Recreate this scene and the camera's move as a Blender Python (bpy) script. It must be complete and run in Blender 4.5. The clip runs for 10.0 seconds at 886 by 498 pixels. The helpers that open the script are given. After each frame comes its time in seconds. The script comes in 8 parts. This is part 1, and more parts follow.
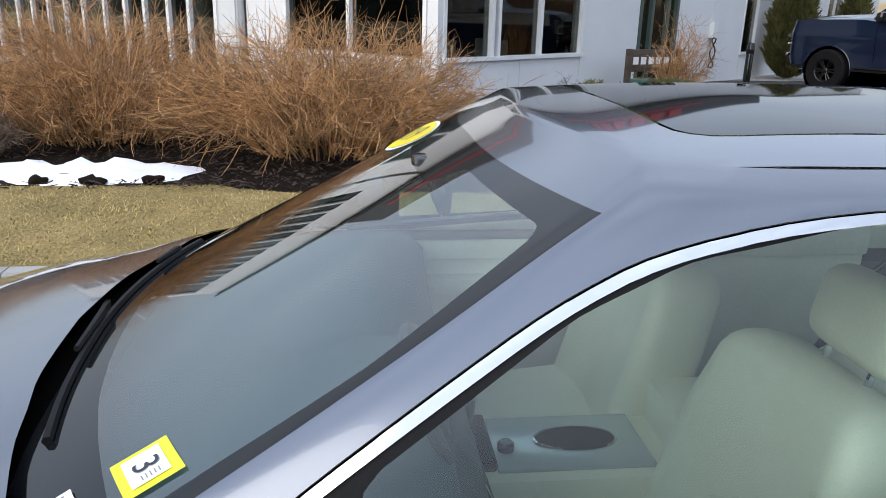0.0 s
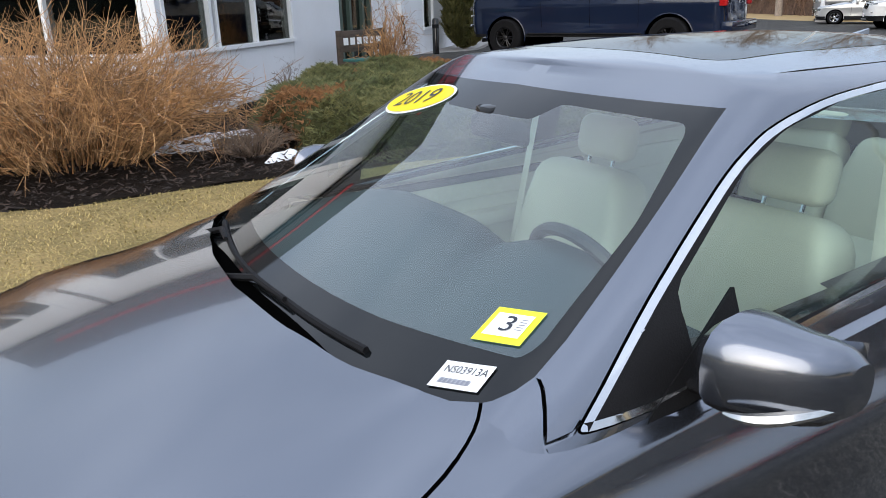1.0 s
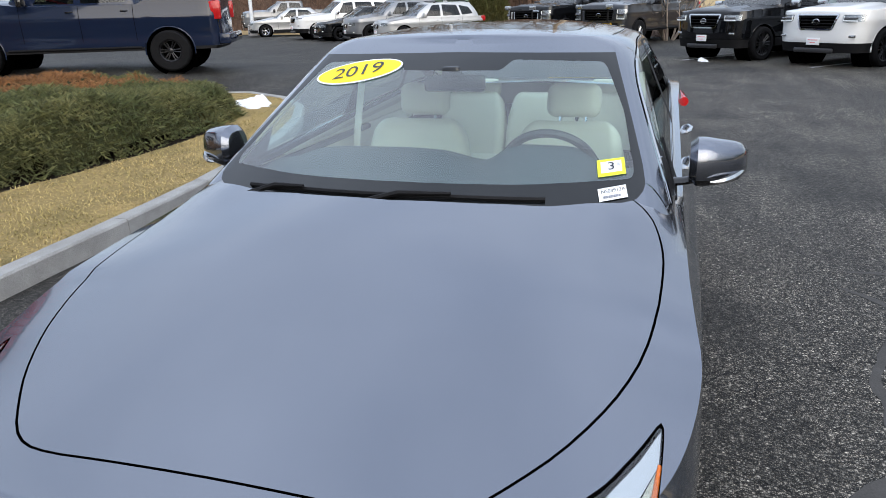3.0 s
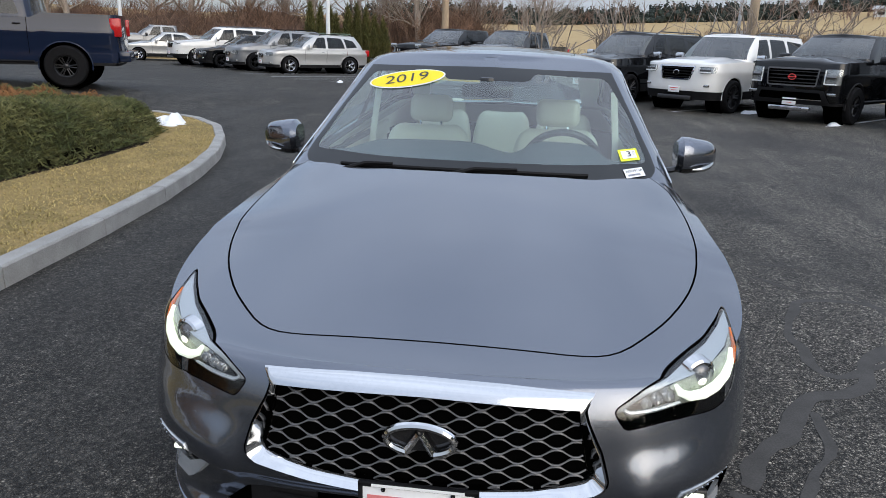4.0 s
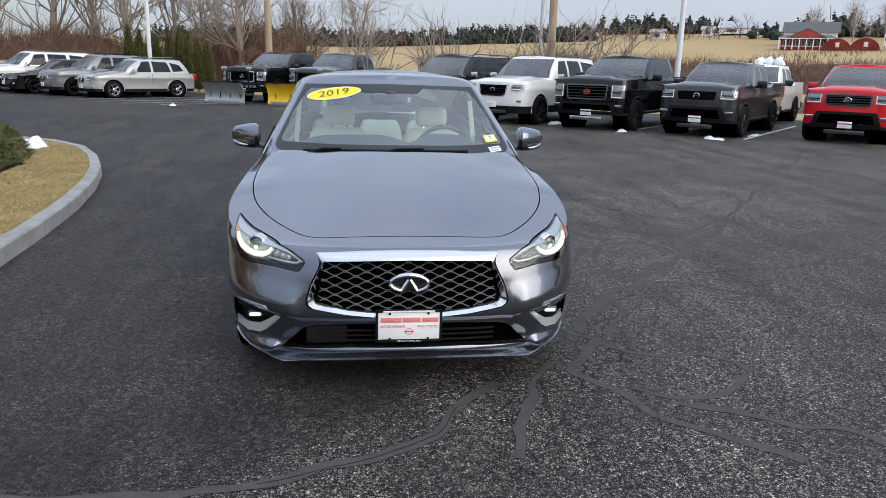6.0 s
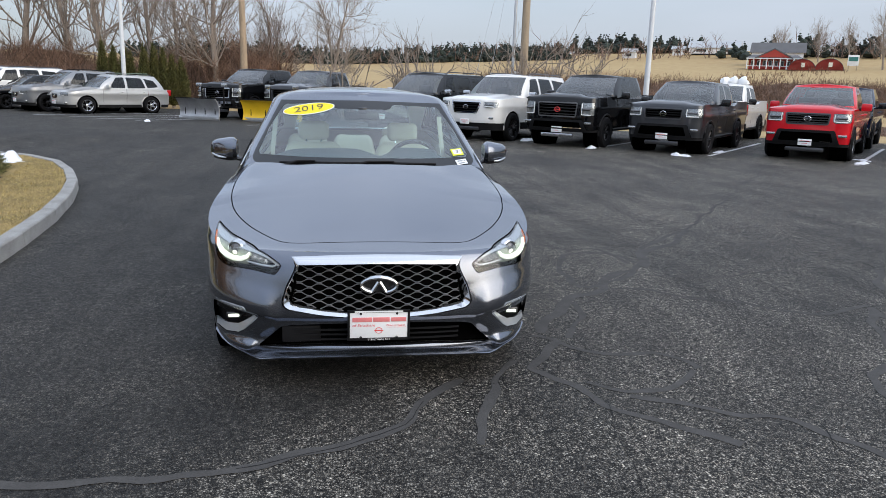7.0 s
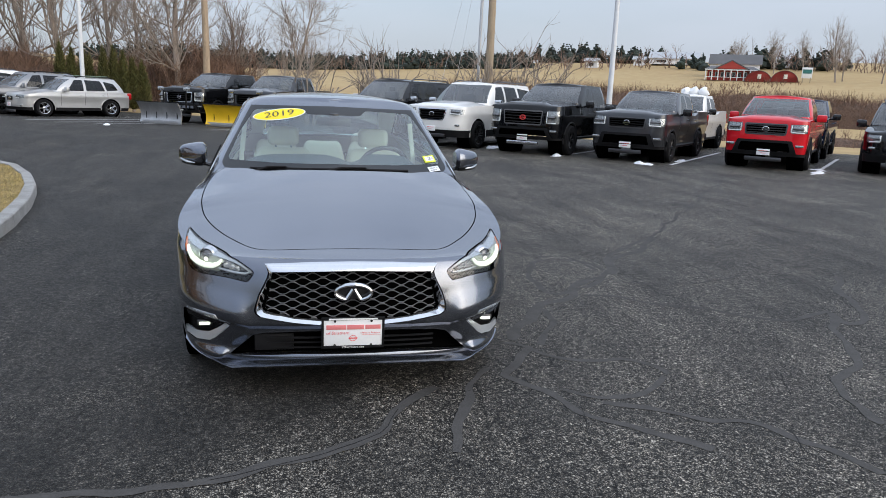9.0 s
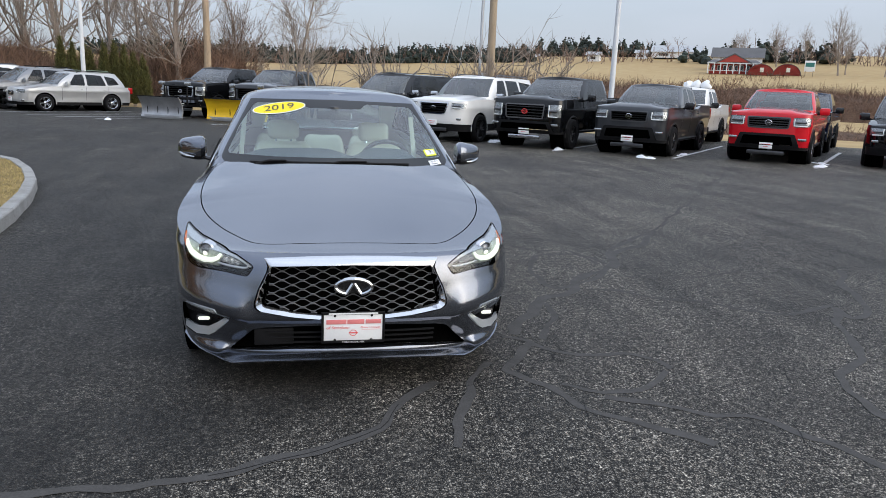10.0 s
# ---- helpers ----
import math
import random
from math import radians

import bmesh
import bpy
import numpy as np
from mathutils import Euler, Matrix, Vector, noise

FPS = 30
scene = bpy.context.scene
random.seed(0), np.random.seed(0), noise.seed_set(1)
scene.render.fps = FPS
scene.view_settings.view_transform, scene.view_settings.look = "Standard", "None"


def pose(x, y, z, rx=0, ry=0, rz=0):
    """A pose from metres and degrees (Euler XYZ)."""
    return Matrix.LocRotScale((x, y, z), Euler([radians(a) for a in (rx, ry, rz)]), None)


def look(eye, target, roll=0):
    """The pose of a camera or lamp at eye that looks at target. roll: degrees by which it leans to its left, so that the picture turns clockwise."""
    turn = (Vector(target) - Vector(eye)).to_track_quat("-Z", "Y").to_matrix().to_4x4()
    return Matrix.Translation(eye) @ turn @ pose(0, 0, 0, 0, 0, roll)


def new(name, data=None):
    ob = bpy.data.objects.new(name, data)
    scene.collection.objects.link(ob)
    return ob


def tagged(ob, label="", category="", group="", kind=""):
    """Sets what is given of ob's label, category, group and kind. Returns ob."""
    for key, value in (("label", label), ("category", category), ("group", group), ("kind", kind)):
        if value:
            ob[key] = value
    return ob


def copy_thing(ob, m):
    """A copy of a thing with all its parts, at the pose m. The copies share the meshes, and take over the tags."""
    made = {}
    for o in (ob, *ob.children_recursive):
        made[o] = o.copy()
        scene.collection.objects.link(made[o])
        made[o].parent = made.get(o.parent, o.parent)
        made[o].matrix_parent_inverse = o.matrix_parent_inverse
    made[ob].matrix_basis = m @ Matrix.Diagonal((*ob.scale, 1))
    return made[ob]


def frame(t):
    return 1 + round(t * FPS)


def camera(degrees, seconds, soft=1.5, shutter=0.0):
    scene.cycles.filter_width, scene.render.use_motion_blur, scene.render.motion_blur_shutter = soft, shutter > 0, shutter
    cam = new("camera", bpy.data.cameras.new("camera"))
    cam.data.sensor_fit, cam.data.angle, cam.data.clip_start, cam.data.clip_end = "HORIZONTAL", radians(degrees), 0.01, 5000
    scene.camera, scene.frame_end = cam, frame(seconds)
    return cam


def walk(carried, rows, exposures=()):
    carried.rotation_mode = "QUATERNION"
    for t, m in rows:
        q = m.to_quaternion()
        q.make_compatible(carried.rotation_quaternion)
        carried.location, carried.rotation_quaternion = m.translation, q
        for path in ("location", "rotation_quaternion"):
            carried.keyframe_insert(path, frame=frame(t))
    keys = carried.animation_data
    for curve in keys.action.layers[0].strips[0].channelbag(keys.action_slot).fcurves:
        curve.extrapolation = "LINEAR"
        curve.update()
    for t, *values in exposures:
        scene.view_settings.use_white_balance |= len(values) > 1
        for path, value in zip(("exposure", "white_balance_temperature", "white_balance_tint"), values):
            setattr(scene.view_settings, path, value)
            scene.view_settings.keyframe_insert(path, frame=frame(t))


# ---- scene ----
cam = camera(61.9, 10.0, 0.7)
PATH = [
    (0, (1.804, -1.467, 1.637), (2.029, 0.426, 1.032), 1.5),
    (0.5, (1.293, -1.542, 1.643), (1.828, 0.281, 1.017), -0.9),
    (1, (0.852, -1.583, 1.625), (1.814, 0.05, 0.986), -1.7),
    (1.5, (0.424, -1.489, 1.627), (1.744, -0.138, 0.968), -1.9),
    (2, (-0.099, -1.358, 1.632), (1.429, -0.251, 0.967), -3.0),
    (2.5, (-0.462, -1.069, 1.599), (1.229, -0.228, 0.94), -3.2),
    (2.7, (-0.592, -0.978, 1.611), (1.155, -0.255, 0.959), -2.8),
    (3.8, (-1.47, -0.324, 1.538), (0.426, -0.034, 0.971), 1.8),
    (4, (-1.642, -0.233, 1.531), (0.269, -0.01, 0.986), 1.9),
    (4.5, (-2.114, -0.039, 1.541), (-0.18, 0.025, 1.034), 1.5),
    (5, (-2.598, 0.066, 1.549), (-0.662, -0.018, 1.054), 1.0),
    (5.5, (-2.96, 0.23, 1.528), (-1.029, 0.035, 1.046), 1.2),
    (5.7, (-3.1, 0.254, 1.538), (-1.171, 0.039, 1.055), 1.3),
    (7, (-3.547, 0.243, 1.542), (-1.618, -0.061, 1.108), 1.7),
    (7.5, (-3.552, 0.287, 1.545), (-1.624, -0.045, 1.131), 2.0),
    (8, (-3.555, 0.305, 1.545), (-1.631, -0.059, 1.14), 2.3),
    (8.5, (-3.555, 0.302, 1.545), (-1.636, -0.089, 1.138), 2.4),
    (9, (-3.531, 0.296, 1.541), (-1.615, -0.104, 1.128), 2.4),
    (9.5, (-3.519, 0.292, 1.539), (-1.605, -0.107, 1.118), 2.3),
    (10, (-3.507, 0.285, 1.534), (-1.594, -0.11, 1.106), 2.3),
]
walk(cam, [(t, look(eye, target, roll)) for t, eye, target, roll in PATH], [(0, 0.40), (1.0, 0.42), (2.0, 0.52), (2.5, 0.54), (4.0, 0.12), (5.5, 0.22), (7.0, 0.20), (10, 0.18)])

# ---- world and sun ----
SUN_ELEV, SUN_AZ = 24.0, 215.0     # degrees; azimuth of the sun seen from the place, counter-clockwise from +x
world = bpy.data.worlds.new("sky")
scene.world = world
world.use_nodes = True
wn, wl = world.node_tree.nodes, world.node_tree.links
wn.clear()
w_out, w_bg = wn.new("ShaderNodeOutputWorld"), wn.new("ShaderNodeBackground")
w_sky, w_mix = wn.new("ShaderNodeTexSky"), wn.new("ShaderNodeMixRGB")
w_sky.sky_type, w_sky.sun_disc = "NISHITA", False
w_sky.sun_elevation, w_sky.sun_rotation = radians(SUN_ELEV), radians(90 - SUN_AZ)
w_sky.dust_density, w_sky.ozone_density = 2.0, 2.0
w_tc, w_map, w_noise, w_ramp = wn.new("ShaderNodeTexCoord"), wn.new("ShaderNodeMapping"), wn.new("ShaderNodeTexNoise"), wn.new("ShaderNodeValToRGB")
w_map.inputs["Scale"].default_value = (1.0, 1.0, 3.5)
w_noise.inputs["Scale"].default_value, w_noise.inputs["Detail"].default_value = 1.7, 6
w_ramp.color_ramp.elements[0].position, w_ramp.color_ramp.elements[1].position = 0.30, 0.72
w_ramp.color_ramp.elements[0].color, w_ramp.color_ramp.elements[1].color = (0.45, 0.45, 0.45, 1), (0.85, 0.85, 0.85, 1)
wl.new(w_tc.outputs["Generated"], w_map.inputs["Vector"])
wl.new(w_map.outputs["Vector"], w_noise.inputs["Vector"])
wl.new(w_noise.outputs["Fac"], w_ramp.inputs["Fac"])
wl.new(w_ramp.outputs["Color"], w_mix.inputs["Fac"])
wl.new(w_sky.outputs["Color"], w_mix.inputs["Color1"])
w_mix.inputs["Color2"].default_value = (5.25, 5.78, 6.75, 1)    # thin cloud
# an overcast dome is brighter overhead than at the horizon
w_sep, w_grad, w_mul = wn.new("ShaderNodeSeparateXYZ"), wn.new("ShaderNodeMapRange"), wn.new("ShaderNodeVectorMath")
wl.new(w_tc.outputs["Generated"], w_sep.inputs["Vector"])
w_grad.inputs["From Min"].default_value, w_grad.inputs["From Max"].default_value = 0.0, 0.85
w_grad.inputs["To Min"].default_value, w_grad.inputs["To Max"].default_value = 0.72, 2.1
wl.new(w_sep.outputs["Z"], w_grad.inputs["Value"])
w_mul.operation = "MULTIPLY"
wl.new(w_mix.outputs["Color"], w_mul.inputs[0]), wl.new(w_grad.outputs["Result"], w_mul.inputs[1])
wl.new(w_mul.outputs["Vector"], w_bg.inputs["Color"])
w_bg.inputs["Strength"].default_value = 0.125
wl.new(w_bg.outputs["Background"], w_out.inputs["Surface"])
sun = new("sun", bpy.data.lights.new("sun", "SUN"))
sun.data.energy, sun.data.angle, sun.data.color = 1.5, radians(60), (1.0, 0.93, 0.82)
_d = Vector((math.cos(radians(SUN_AZ)) * math.cos(radians(SUN_ELEV)), math.sin(radians(SUN_AZ)) * math.cos(radians(SUN_ELEV)), math.sin(radians(SUN_ELEV))))
sun.matrix_world = look(_d * 50, (0, 0, 0))
scene.view_settings.exposure = 0.0

# ---- materials ----


def mat(name, col, rough=0.6, metal=0.0, var=0.15, scale=6.0, fine=80.0, bump=0.0, coat=0.0, spec=0.5, col2=None, island=0.0, emit=0.0, stretch=None, bump_scale=None):
    m = bpy.data.materials.new(name)
    m.use_nodes = True
    n, l = m.node_tree.nodes, m.node_tree.links
    b = n["Principled BSDF"]
    b.inputs["Roughness"].default_value, b.inputs["Metallic"].default_value = rough, metal
    b.inputs["Coat Weight"].default_value, b.inputs["Coat Roughness"].default_value = coat, 0.04
    b.inputs["Specular IOR Level"].default_value = spec
    tc = n.new("ShaderNodeTexCoord")
    src = tc.outputs["Object"]
    if stretch:
        mp = n.new("ShaderNodeMapping")
        mp.inputs["Scale"].default_value = stretch
        l.new(src, mp.inputs["Vector"])
        src = mp.outputs["Vector"]
    big, small = n.new("ShaderNodeTexNoise"), n.new("ShaderNodeTexNoise")
    big.inputs["Scale"].default_value, big.inputs["Detail"].default_value = scale, 4
    small.inputs["Scale"].default_value, small.inputs["Detail"].default_value = fine, 3
    l.new(src, big.inputs["Vector"]), l.new(src, small.inputs["Vector"])
    add = n.new("ShaderNodeMath")
    add.operation = "ADD"
    l.new(big.outputs["Fac"], add.inputs[0]), l.new(small.outputs["Fac"], add.inputs[1])
    ramp = n.new("ShaderNodeValToRGB")
    ramp.color_ramp.elements[0].position, ramp.color_ramp.elements[1].position = 0.35, 0.65
    half = n.new("ShaderNodeMath")
    half.operation, half.inputs[1].default_value = "MULTIPLY", 0.5
    l.new(add.outputs[0], half.inputs[0]), l.new(half.outputs[0], ramp.inputs["Fac"])
    c2 = col2 or [min(1, c * (1 + var)) for c in col]
    c1 = col if col2 else [c * (1 - var) for c in col]
    ramp.color_ramp.elements[0].color, ramp.color_ramp.elements[1].color = (*c1, 1), (*c2, 1)
    out = ramp.outputs["Color"]
    if island:
        geo, hsv, mr = n.new("ShaderNodeNewGeometry"), n.new("ShaderNodeHueSaturation"), n.new("ShaderNodeMapRange")
        mr.inputs["To Min"].default_value, mr.inputs["To Max"].default_value = 1 - island, 1 + island
        l.new(geo.outputs["Random Per Island"], mr.inputs["Value"]), l.new(mr.outputs["Result"], hsv.inputs["Value"])
        l.new(out, hsv.inputs["Color"])
        out = hsv.outputs["Color"]
    l.new(out, b.inputs["Base Color"])
    if bump:
        bp = n.new("ShaderNodeBump")
        bp.inputs["Strength"].default_value, bp.inputs["Distance"].default_value = bump, bump_scale or 0.01
        l.new(small.outputs["Fac"], bp.inputs["Height"]), l.new(bp.outputs["Normal"], b.inputs["Normal"])
    if emit:
        b.inputs["Emission Color"].default_value, b.inputs["Emission Strength"].default_value = (*col, 1), emit
    return m


def paint(name, col, metal=0.0, rough=0.35, coat=1.0, spec=0.5):
    """Car paint: a flaked base under clear coat."""
    m = mat(name, col, rough, metal, var=0.06, scale=2.0, fine=1500.0, coat=coat, spec=spec)
    return m


def glass(name, tint=(0.8, 0.88, 0.85), clear=0.85, f0=0.07, power=4.2):
    """Thin clear glass: mirror-like towards grazing, seen through elsewhere."""
    m = bpy.data.materials.new(name)
    m.use_nodes = True
    n, l = m.node_tree.nodes, m.node_tree.links
    n.clear()
    out, mix, tr, gl, lw, pw, mr = (n.new("ShaderNode" + k) for k in ("OutputMaterial", "MixShader", "BsdfTransparent", "BsdfGlossy", "LayerWeight", "Math", "MapRange"))
    tr.inputs["Color"].default_value = (*[c * clear for c in tint], 1)
    gl.inputs["Roughness"].default_value = 0.0
    lw.inputs["Blend"].default_value = 0.5
    pw.operation, pw.inputs[1].default_value = "POWER", power
    mr.inputs["To Min"].default_value, mr.inputs["To Max"].default_value = f0, 1.0
    l.new(lw.outputs["Facing"], pw.inputs[0]), l.new(pw.outputs[0], mr.inputs["Value"]), l.new(mr.outputs["Result"], mix.inputs["Fac"])
    l.new(tr.outputs[0], mix.inputs[1]), l.new(gl.outputs[0], mix.inputs[2])
    l.new(mix.outputs[0], out.inputs["Surface"])
    return m


M = {
    "paint_grey": paint("graphite_paint", (0.150, 0.165, 0.199), 0.93, 0.20),
    "paint_white": paint("white_paint", (0.74, 0.74, 0.73)),
    "paint_black": paint("black_paint", (0.004, 0.0044, 0.0055), 0.0, 0.3, 1.0, 0.0),
    "paint_gun": paint("gunmetal_paint", (0.050, 0.053, 0.060), 0.6, 0.3, 1.0, 0.1),
    "paint_red": paint("red_paint", (0.56, 0.009, 0.018), 0.0, 0.3, 1.0, 0.05),
    "paint_navy": paint("navy_paint", (0.009, 0.015, 0.036), 0.0, 0.3, 1.0, 0.0),
    "paint_silver": paint("silver_paint", (0.46, 0.465, 0.465), 0.45),
    "paint_slate": paint("slate_paint", (0.20, 0.21, 0.225), 0.5),
    "chrome": mat("chrome", (0.62, 0.63, 0.65), 0.08, 1.0, var=0.03),
    "satin": mat("satin_metal", (0.085, 0.085, 0.09), 0.35, 0.8, var=0.08),
    "mesh_grey": mat("mesh_grey", (0.12, 0.12, 0.124), 0.4, 0.5, var=0.08),
    "gloss_black": mat("gloss_black", (0.012, 0.012, 0.013), 0.08, var=0.1),
    "frit": mat("frit", (0.006, 0.007, 0.008), 0.05, var=0.1, spec=0.4),
    "plastic": mat("black_plastic", (0.009, 0.009, 0.010), 0.55, var=0.25, fine=300, bump=0.15, spec=0.12),
    "cladding": mat("black_cladding", (0.010, 0.010, 0.011), 0.6, var=0.25, fine=200, bump=0.1, spec=0.15),
    "rubber": mat("rubber", (0.008, 0.008, 0.009), 0.85, var=0.3, fine=120, bump=0.3, spec=0.15),
    # near-black for the shade of gaps and recesses, and for black lamp housings
    "dark": mat("shade_black", (0.0015, 0.0015, 0.0015), 0.9, var=0.1, spec=0.0),
    "rim": mat("rim_alloy", (0.55, 0.56, 0.58), 0.22, 0.9, var=0.08),
    "rim_black": mat("rim_black", (0.02, 0.02, 0.022), 0.3, 0.4, var=0.2),
    "glass": glass("car_glass", (0.79, 0.96, 0.95), 1.0, 0.13, 3.2),
    "glass_side": glass("side_glass", (0.78, 0.92, 0.88), 0.90, 0.09),
    "glass_tint": glass("tinted_glass", (0.66, 0.84, 0.86), 0.62, 0.15, 3.6),
    "glass_privacy": glass("privacy_glass", (0.70, 0.80, 0.80), 0.22, 0.05, 4.6),
    "glass_dark": mat("dark_window_glass", (0.012, 0.015, 0.017), 0.03, var=0.3, scale=2, spec=0.8),
    "lens": glass("lamp_lens", (0.95, 0.97, 0.97), 0.97),
    "lamp": mat("lit_lamp", (1.0, 0.98, 0.86), 0.3, var=0.02, emit=0.6),
    "drl": mat("lamp_ring", (0.94, 1.0, 0.84), 0.3, var=0.02, emit=0.7),
    "brow": mat("lamp_brow", (0.46, 0.49, 0.52), 0.25, 0.45, var=0.06, coat=0.5),
    "lamp_dark": mat("lamp_housing", (0.15, 0.15, 0.155), 0.25, 0.7, var=0.35, scale=30),
    "reflector": mat("lamp_reflector", (0.50, 0.51, 0.51), 0.2, 0.9, var=0.15, fine=60),
    "bowl": mat("lamp_bowl", (0.44, 0.47, 0.40), 0.25, 0.6, var=0.35, scale=60, fine=160, bump=0.6, bump_scale=0.01),
    "lamp_inner": mat("lamp_inner", (0.34, 0.35, 0.36), 0.25, 0.6, var=0.45, scale=14, fine=50),
    "lamp_led": mat("light_guide", (0.80, 0.82, 0.82), 0.3, var=0.05),
    "red_lens": mat("red_lens", (0.42, 0.012, 0.014), 0.12, var=0.2),
    "amber": mat("amber_lens", (0.6, 0.14, 0.02), 0.15, var=0.2),
    "cream": mat("cream_leather", (0.66, 0.63, 0.52), 0.45, var=0.06, scale=4, fine=250, bump=0.12),
    "cream_trim": mat("cream_trim", (0.68, 0.66, 0.58), 0.6, var=0.06),
    "dash": mat("dash_vinyl", (0.022, 0.042, 0.048), 0.6, var=0.05, fine=120),
    "wheel_leather": mat("wheel_leather", (0.018, 0.02, 0.022), 0.4, var=0.2, fine=300, bump=0.1),
    "yellow": mat("yellow_vinyl", (0.87, 0.68, 0.0), 0.45, var=0.03),
    "lime": mat("lime_paper", (0.74, 0.80, 0.03), 0.5, var=0.04),
    "white_paper": mat("white_paper", (0.82, 0.83, 0.84), 0.5, var=0.03),
    "ink": mat("ink", (0.02, 0.025, 0.04), 0.5, var=0.1),
    "grey_ink": mat("grey_ink", (0.25, 0.26, 0.3), 0.5, var=0.1),
    "red_ink": mat("red_ink", (0.7, 0.06, 0.06), 0.5, var=0.08),
    "pale_red": mat("pale_red_ink", (0.72, 0.22, 0.22), 0.5, var=0.1, fine=200),
    "snow": mat("snow", (0.84, 0.86, 0.90), 0.7, var=0.06, scale=8, fine=60, bump=0.5, bump_scale=0.02),
    "granite": mat("granite", (0.39, 0.39, 0.38), 0.85, var=0.35, scale=5, fine=120, col2=(0.24, 0.235, 0.225), bump=0.8),
    "mulch": mat("mulch", (0.016, 0.011, 0.008), 0.95, spec=0.1, var=0.5, scale=9, fine=90, bump=1.0, bump_scale=0.03),
    "chip": mat("bark_chip", (0.035, 0.022, 0.015), 0.95, var=0.4, scale=9, fine=60, island=0.6),
    "turf": mat("dormant_turf", (0.37, 0.26, 0.10), 0.95, scale=2.2, fine=45, col2=(0.15, 0.115, 0.035), bump=0.8, bump_scale=0.03),
    "blade": mat("grass_blade", (0.50, 0.37, 0.16), 0.9, scale=1.6, fine=30, col2=(0.26, 0.21, 0.07), island=0.55),
    "twig": mat("russet_twig", (0.43, 0.24, 0.105), 0.8, var=0.35, scale=2, fine=30, island=0.6),
    "twig_grey": mat("grey_twig", (0.20, 0.14, 0.10), 0.85, var=0.25, scale=3, fine=30, island=0.4),
    "bark": mat("bark", (0.29, 0.24, 0.20), 0.9, var=0.35, scale=1.5, fine=14, bump=0.8, stretch=(3, 3, 0.6), bump_scale=0.02),
    "bark_far": mat("thicket_bark", (0.20, 0.13, 0.10), 0.95, var=0.35, scale=0.4, fine=6, island=0.4),
    "snag": mat("snag_wood", (0.34, 0.26, 0.18), 0.85, var=0.3, scale=2, fine=12, bump=0.5, stretch=(4, 4, 0.4)),
    "juniper": mat("juniper_foliage", (0.070, 0.092, 0.034), 0.75, scale=1.3, fine=9, col2=(0.19, 0.185, 0.075), island=0.6),
    "juniper_rust": mat("juniper_rust", (0.26, 0.125, 0.05), 0.8, var=0.3, scale=2, fine=9, island=0.4),
    "conifer": mat("conifer_foliage", (0.075, 0.080, 0.024), 0.8, scale=0.9, fine=9, col2=(0.15, 0.13, 0.04), island=0.45),
    # darker copy of the conifer foliage, as shade inside the crown
    "conifer_core": mat("conifer_shade", (0.050, 0.052, 0.018), 0.95, var=0.4, scale=4, fine=20, spec=0.1),
    # darker copy of the juniper colour, for the shade among its sprays
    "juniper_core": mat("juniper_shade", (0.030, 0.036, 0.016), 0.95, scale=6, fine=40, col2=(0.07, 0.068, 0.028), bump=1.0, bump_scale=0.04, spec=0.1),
    "pine_far": mat("far_pine", (0.022, 0.032, 0.026), 0.9, var=0.3, scale=0.1, fine=0.7, island=0.35),
    "field": mat("dry_field", (0.34, 0.225, 0.095), 0.95, scale=0.02, fine=0.5, col2=(0.42, 0.31, 0.15), bump=0.4, bump_scale=0.3),
    "scrub": mat("scrub", (0.19, 0.115, 0.078), 0.95, var=0.35, scale=0.3, fine=4, island=0.5),
    "brush": mat("matted_brush", (0.23, 0.140, 0.095), 0.95, scale=0.9, fine=9, col2=(0.085, 0.052, 0.036), bump=1.0, bump_scale=0.3, stretch=(1.6, 1.6, 0.35)),
    "siding": mat("white_panel", (0.74, 0.75, 0.77), 0.55, var=0.05, scale=0.8, fine=40),
    "concrete": mat("concrete", (0.33, 0.31, 0.29), 0.9, var=0.12, scale=2, fine=90, bump=0.3),
    "frame_white": mat("white_frame", (0.78, 0.79, 0.8), 0.4, var=0.04),
    "green_frame": mat("green_frame", (0.06, 0.09, 0.075), 0.4, var=0.1),
    # dark wall colour that holds the dimness of the room
    "room": mat("room_shade", (0.06, 0.06, 0.055), 0.9, var=0.3, scale=0.6),
    "pane": glass("window_pane", (0.75, 0.8, 0.78), 0.6),
    "old_wood": mat("weathered_wood", (0.075, 0.055, 0.042), 0.85, var=0.4, scale=4, fine=40, bump=0.5, stretch=(1, 1, 5)),
    "teal": mat("teal_paint", (0.03, 0.16, 0.15), 0.5, var=0.2),
    "galv": mat("galvanised", (0.55, 0.57, 0.6), 0.4, 0.5, var=0.1),
    "pole_white": mat("pole_paint", (0.66, 0.68, 0.70), 0.45, var=0.06),
    "pole_wood": mat("pole_wood", (0.34, 0.27, 0.19), 0.9, var=0.2, scale=2, fine=20, bump=0.4, stretch=(4, 4, 0.5)),
    "plow_yellow": mat("plow_yellow", (0.80, 0.52, 0.02), 0.4, var=0.1, scale=2),
    "steel": mat("steel", (0.42, 0.43, 0.45), 0.4, 0.7, var=0.2, scale=3),
    "box_green": mat("transformer_green", (0.10, 0.15, 0.10), 0.6, var=0.1),
    "barn_red": mat("barn_red", (0.34, 0.045, 0.035), 0.8, var=0.15, scale=0.5),
    "roof_grey": mat("roof_grey", (0.10, 0.10, 0.105), 0.8, var=0.15, scale=0.5),
    "roof_metal": mat("roof_metal", (0.40, 0.42, 0.44), 0.6, 0.1, var=0.08, scale=0.3),
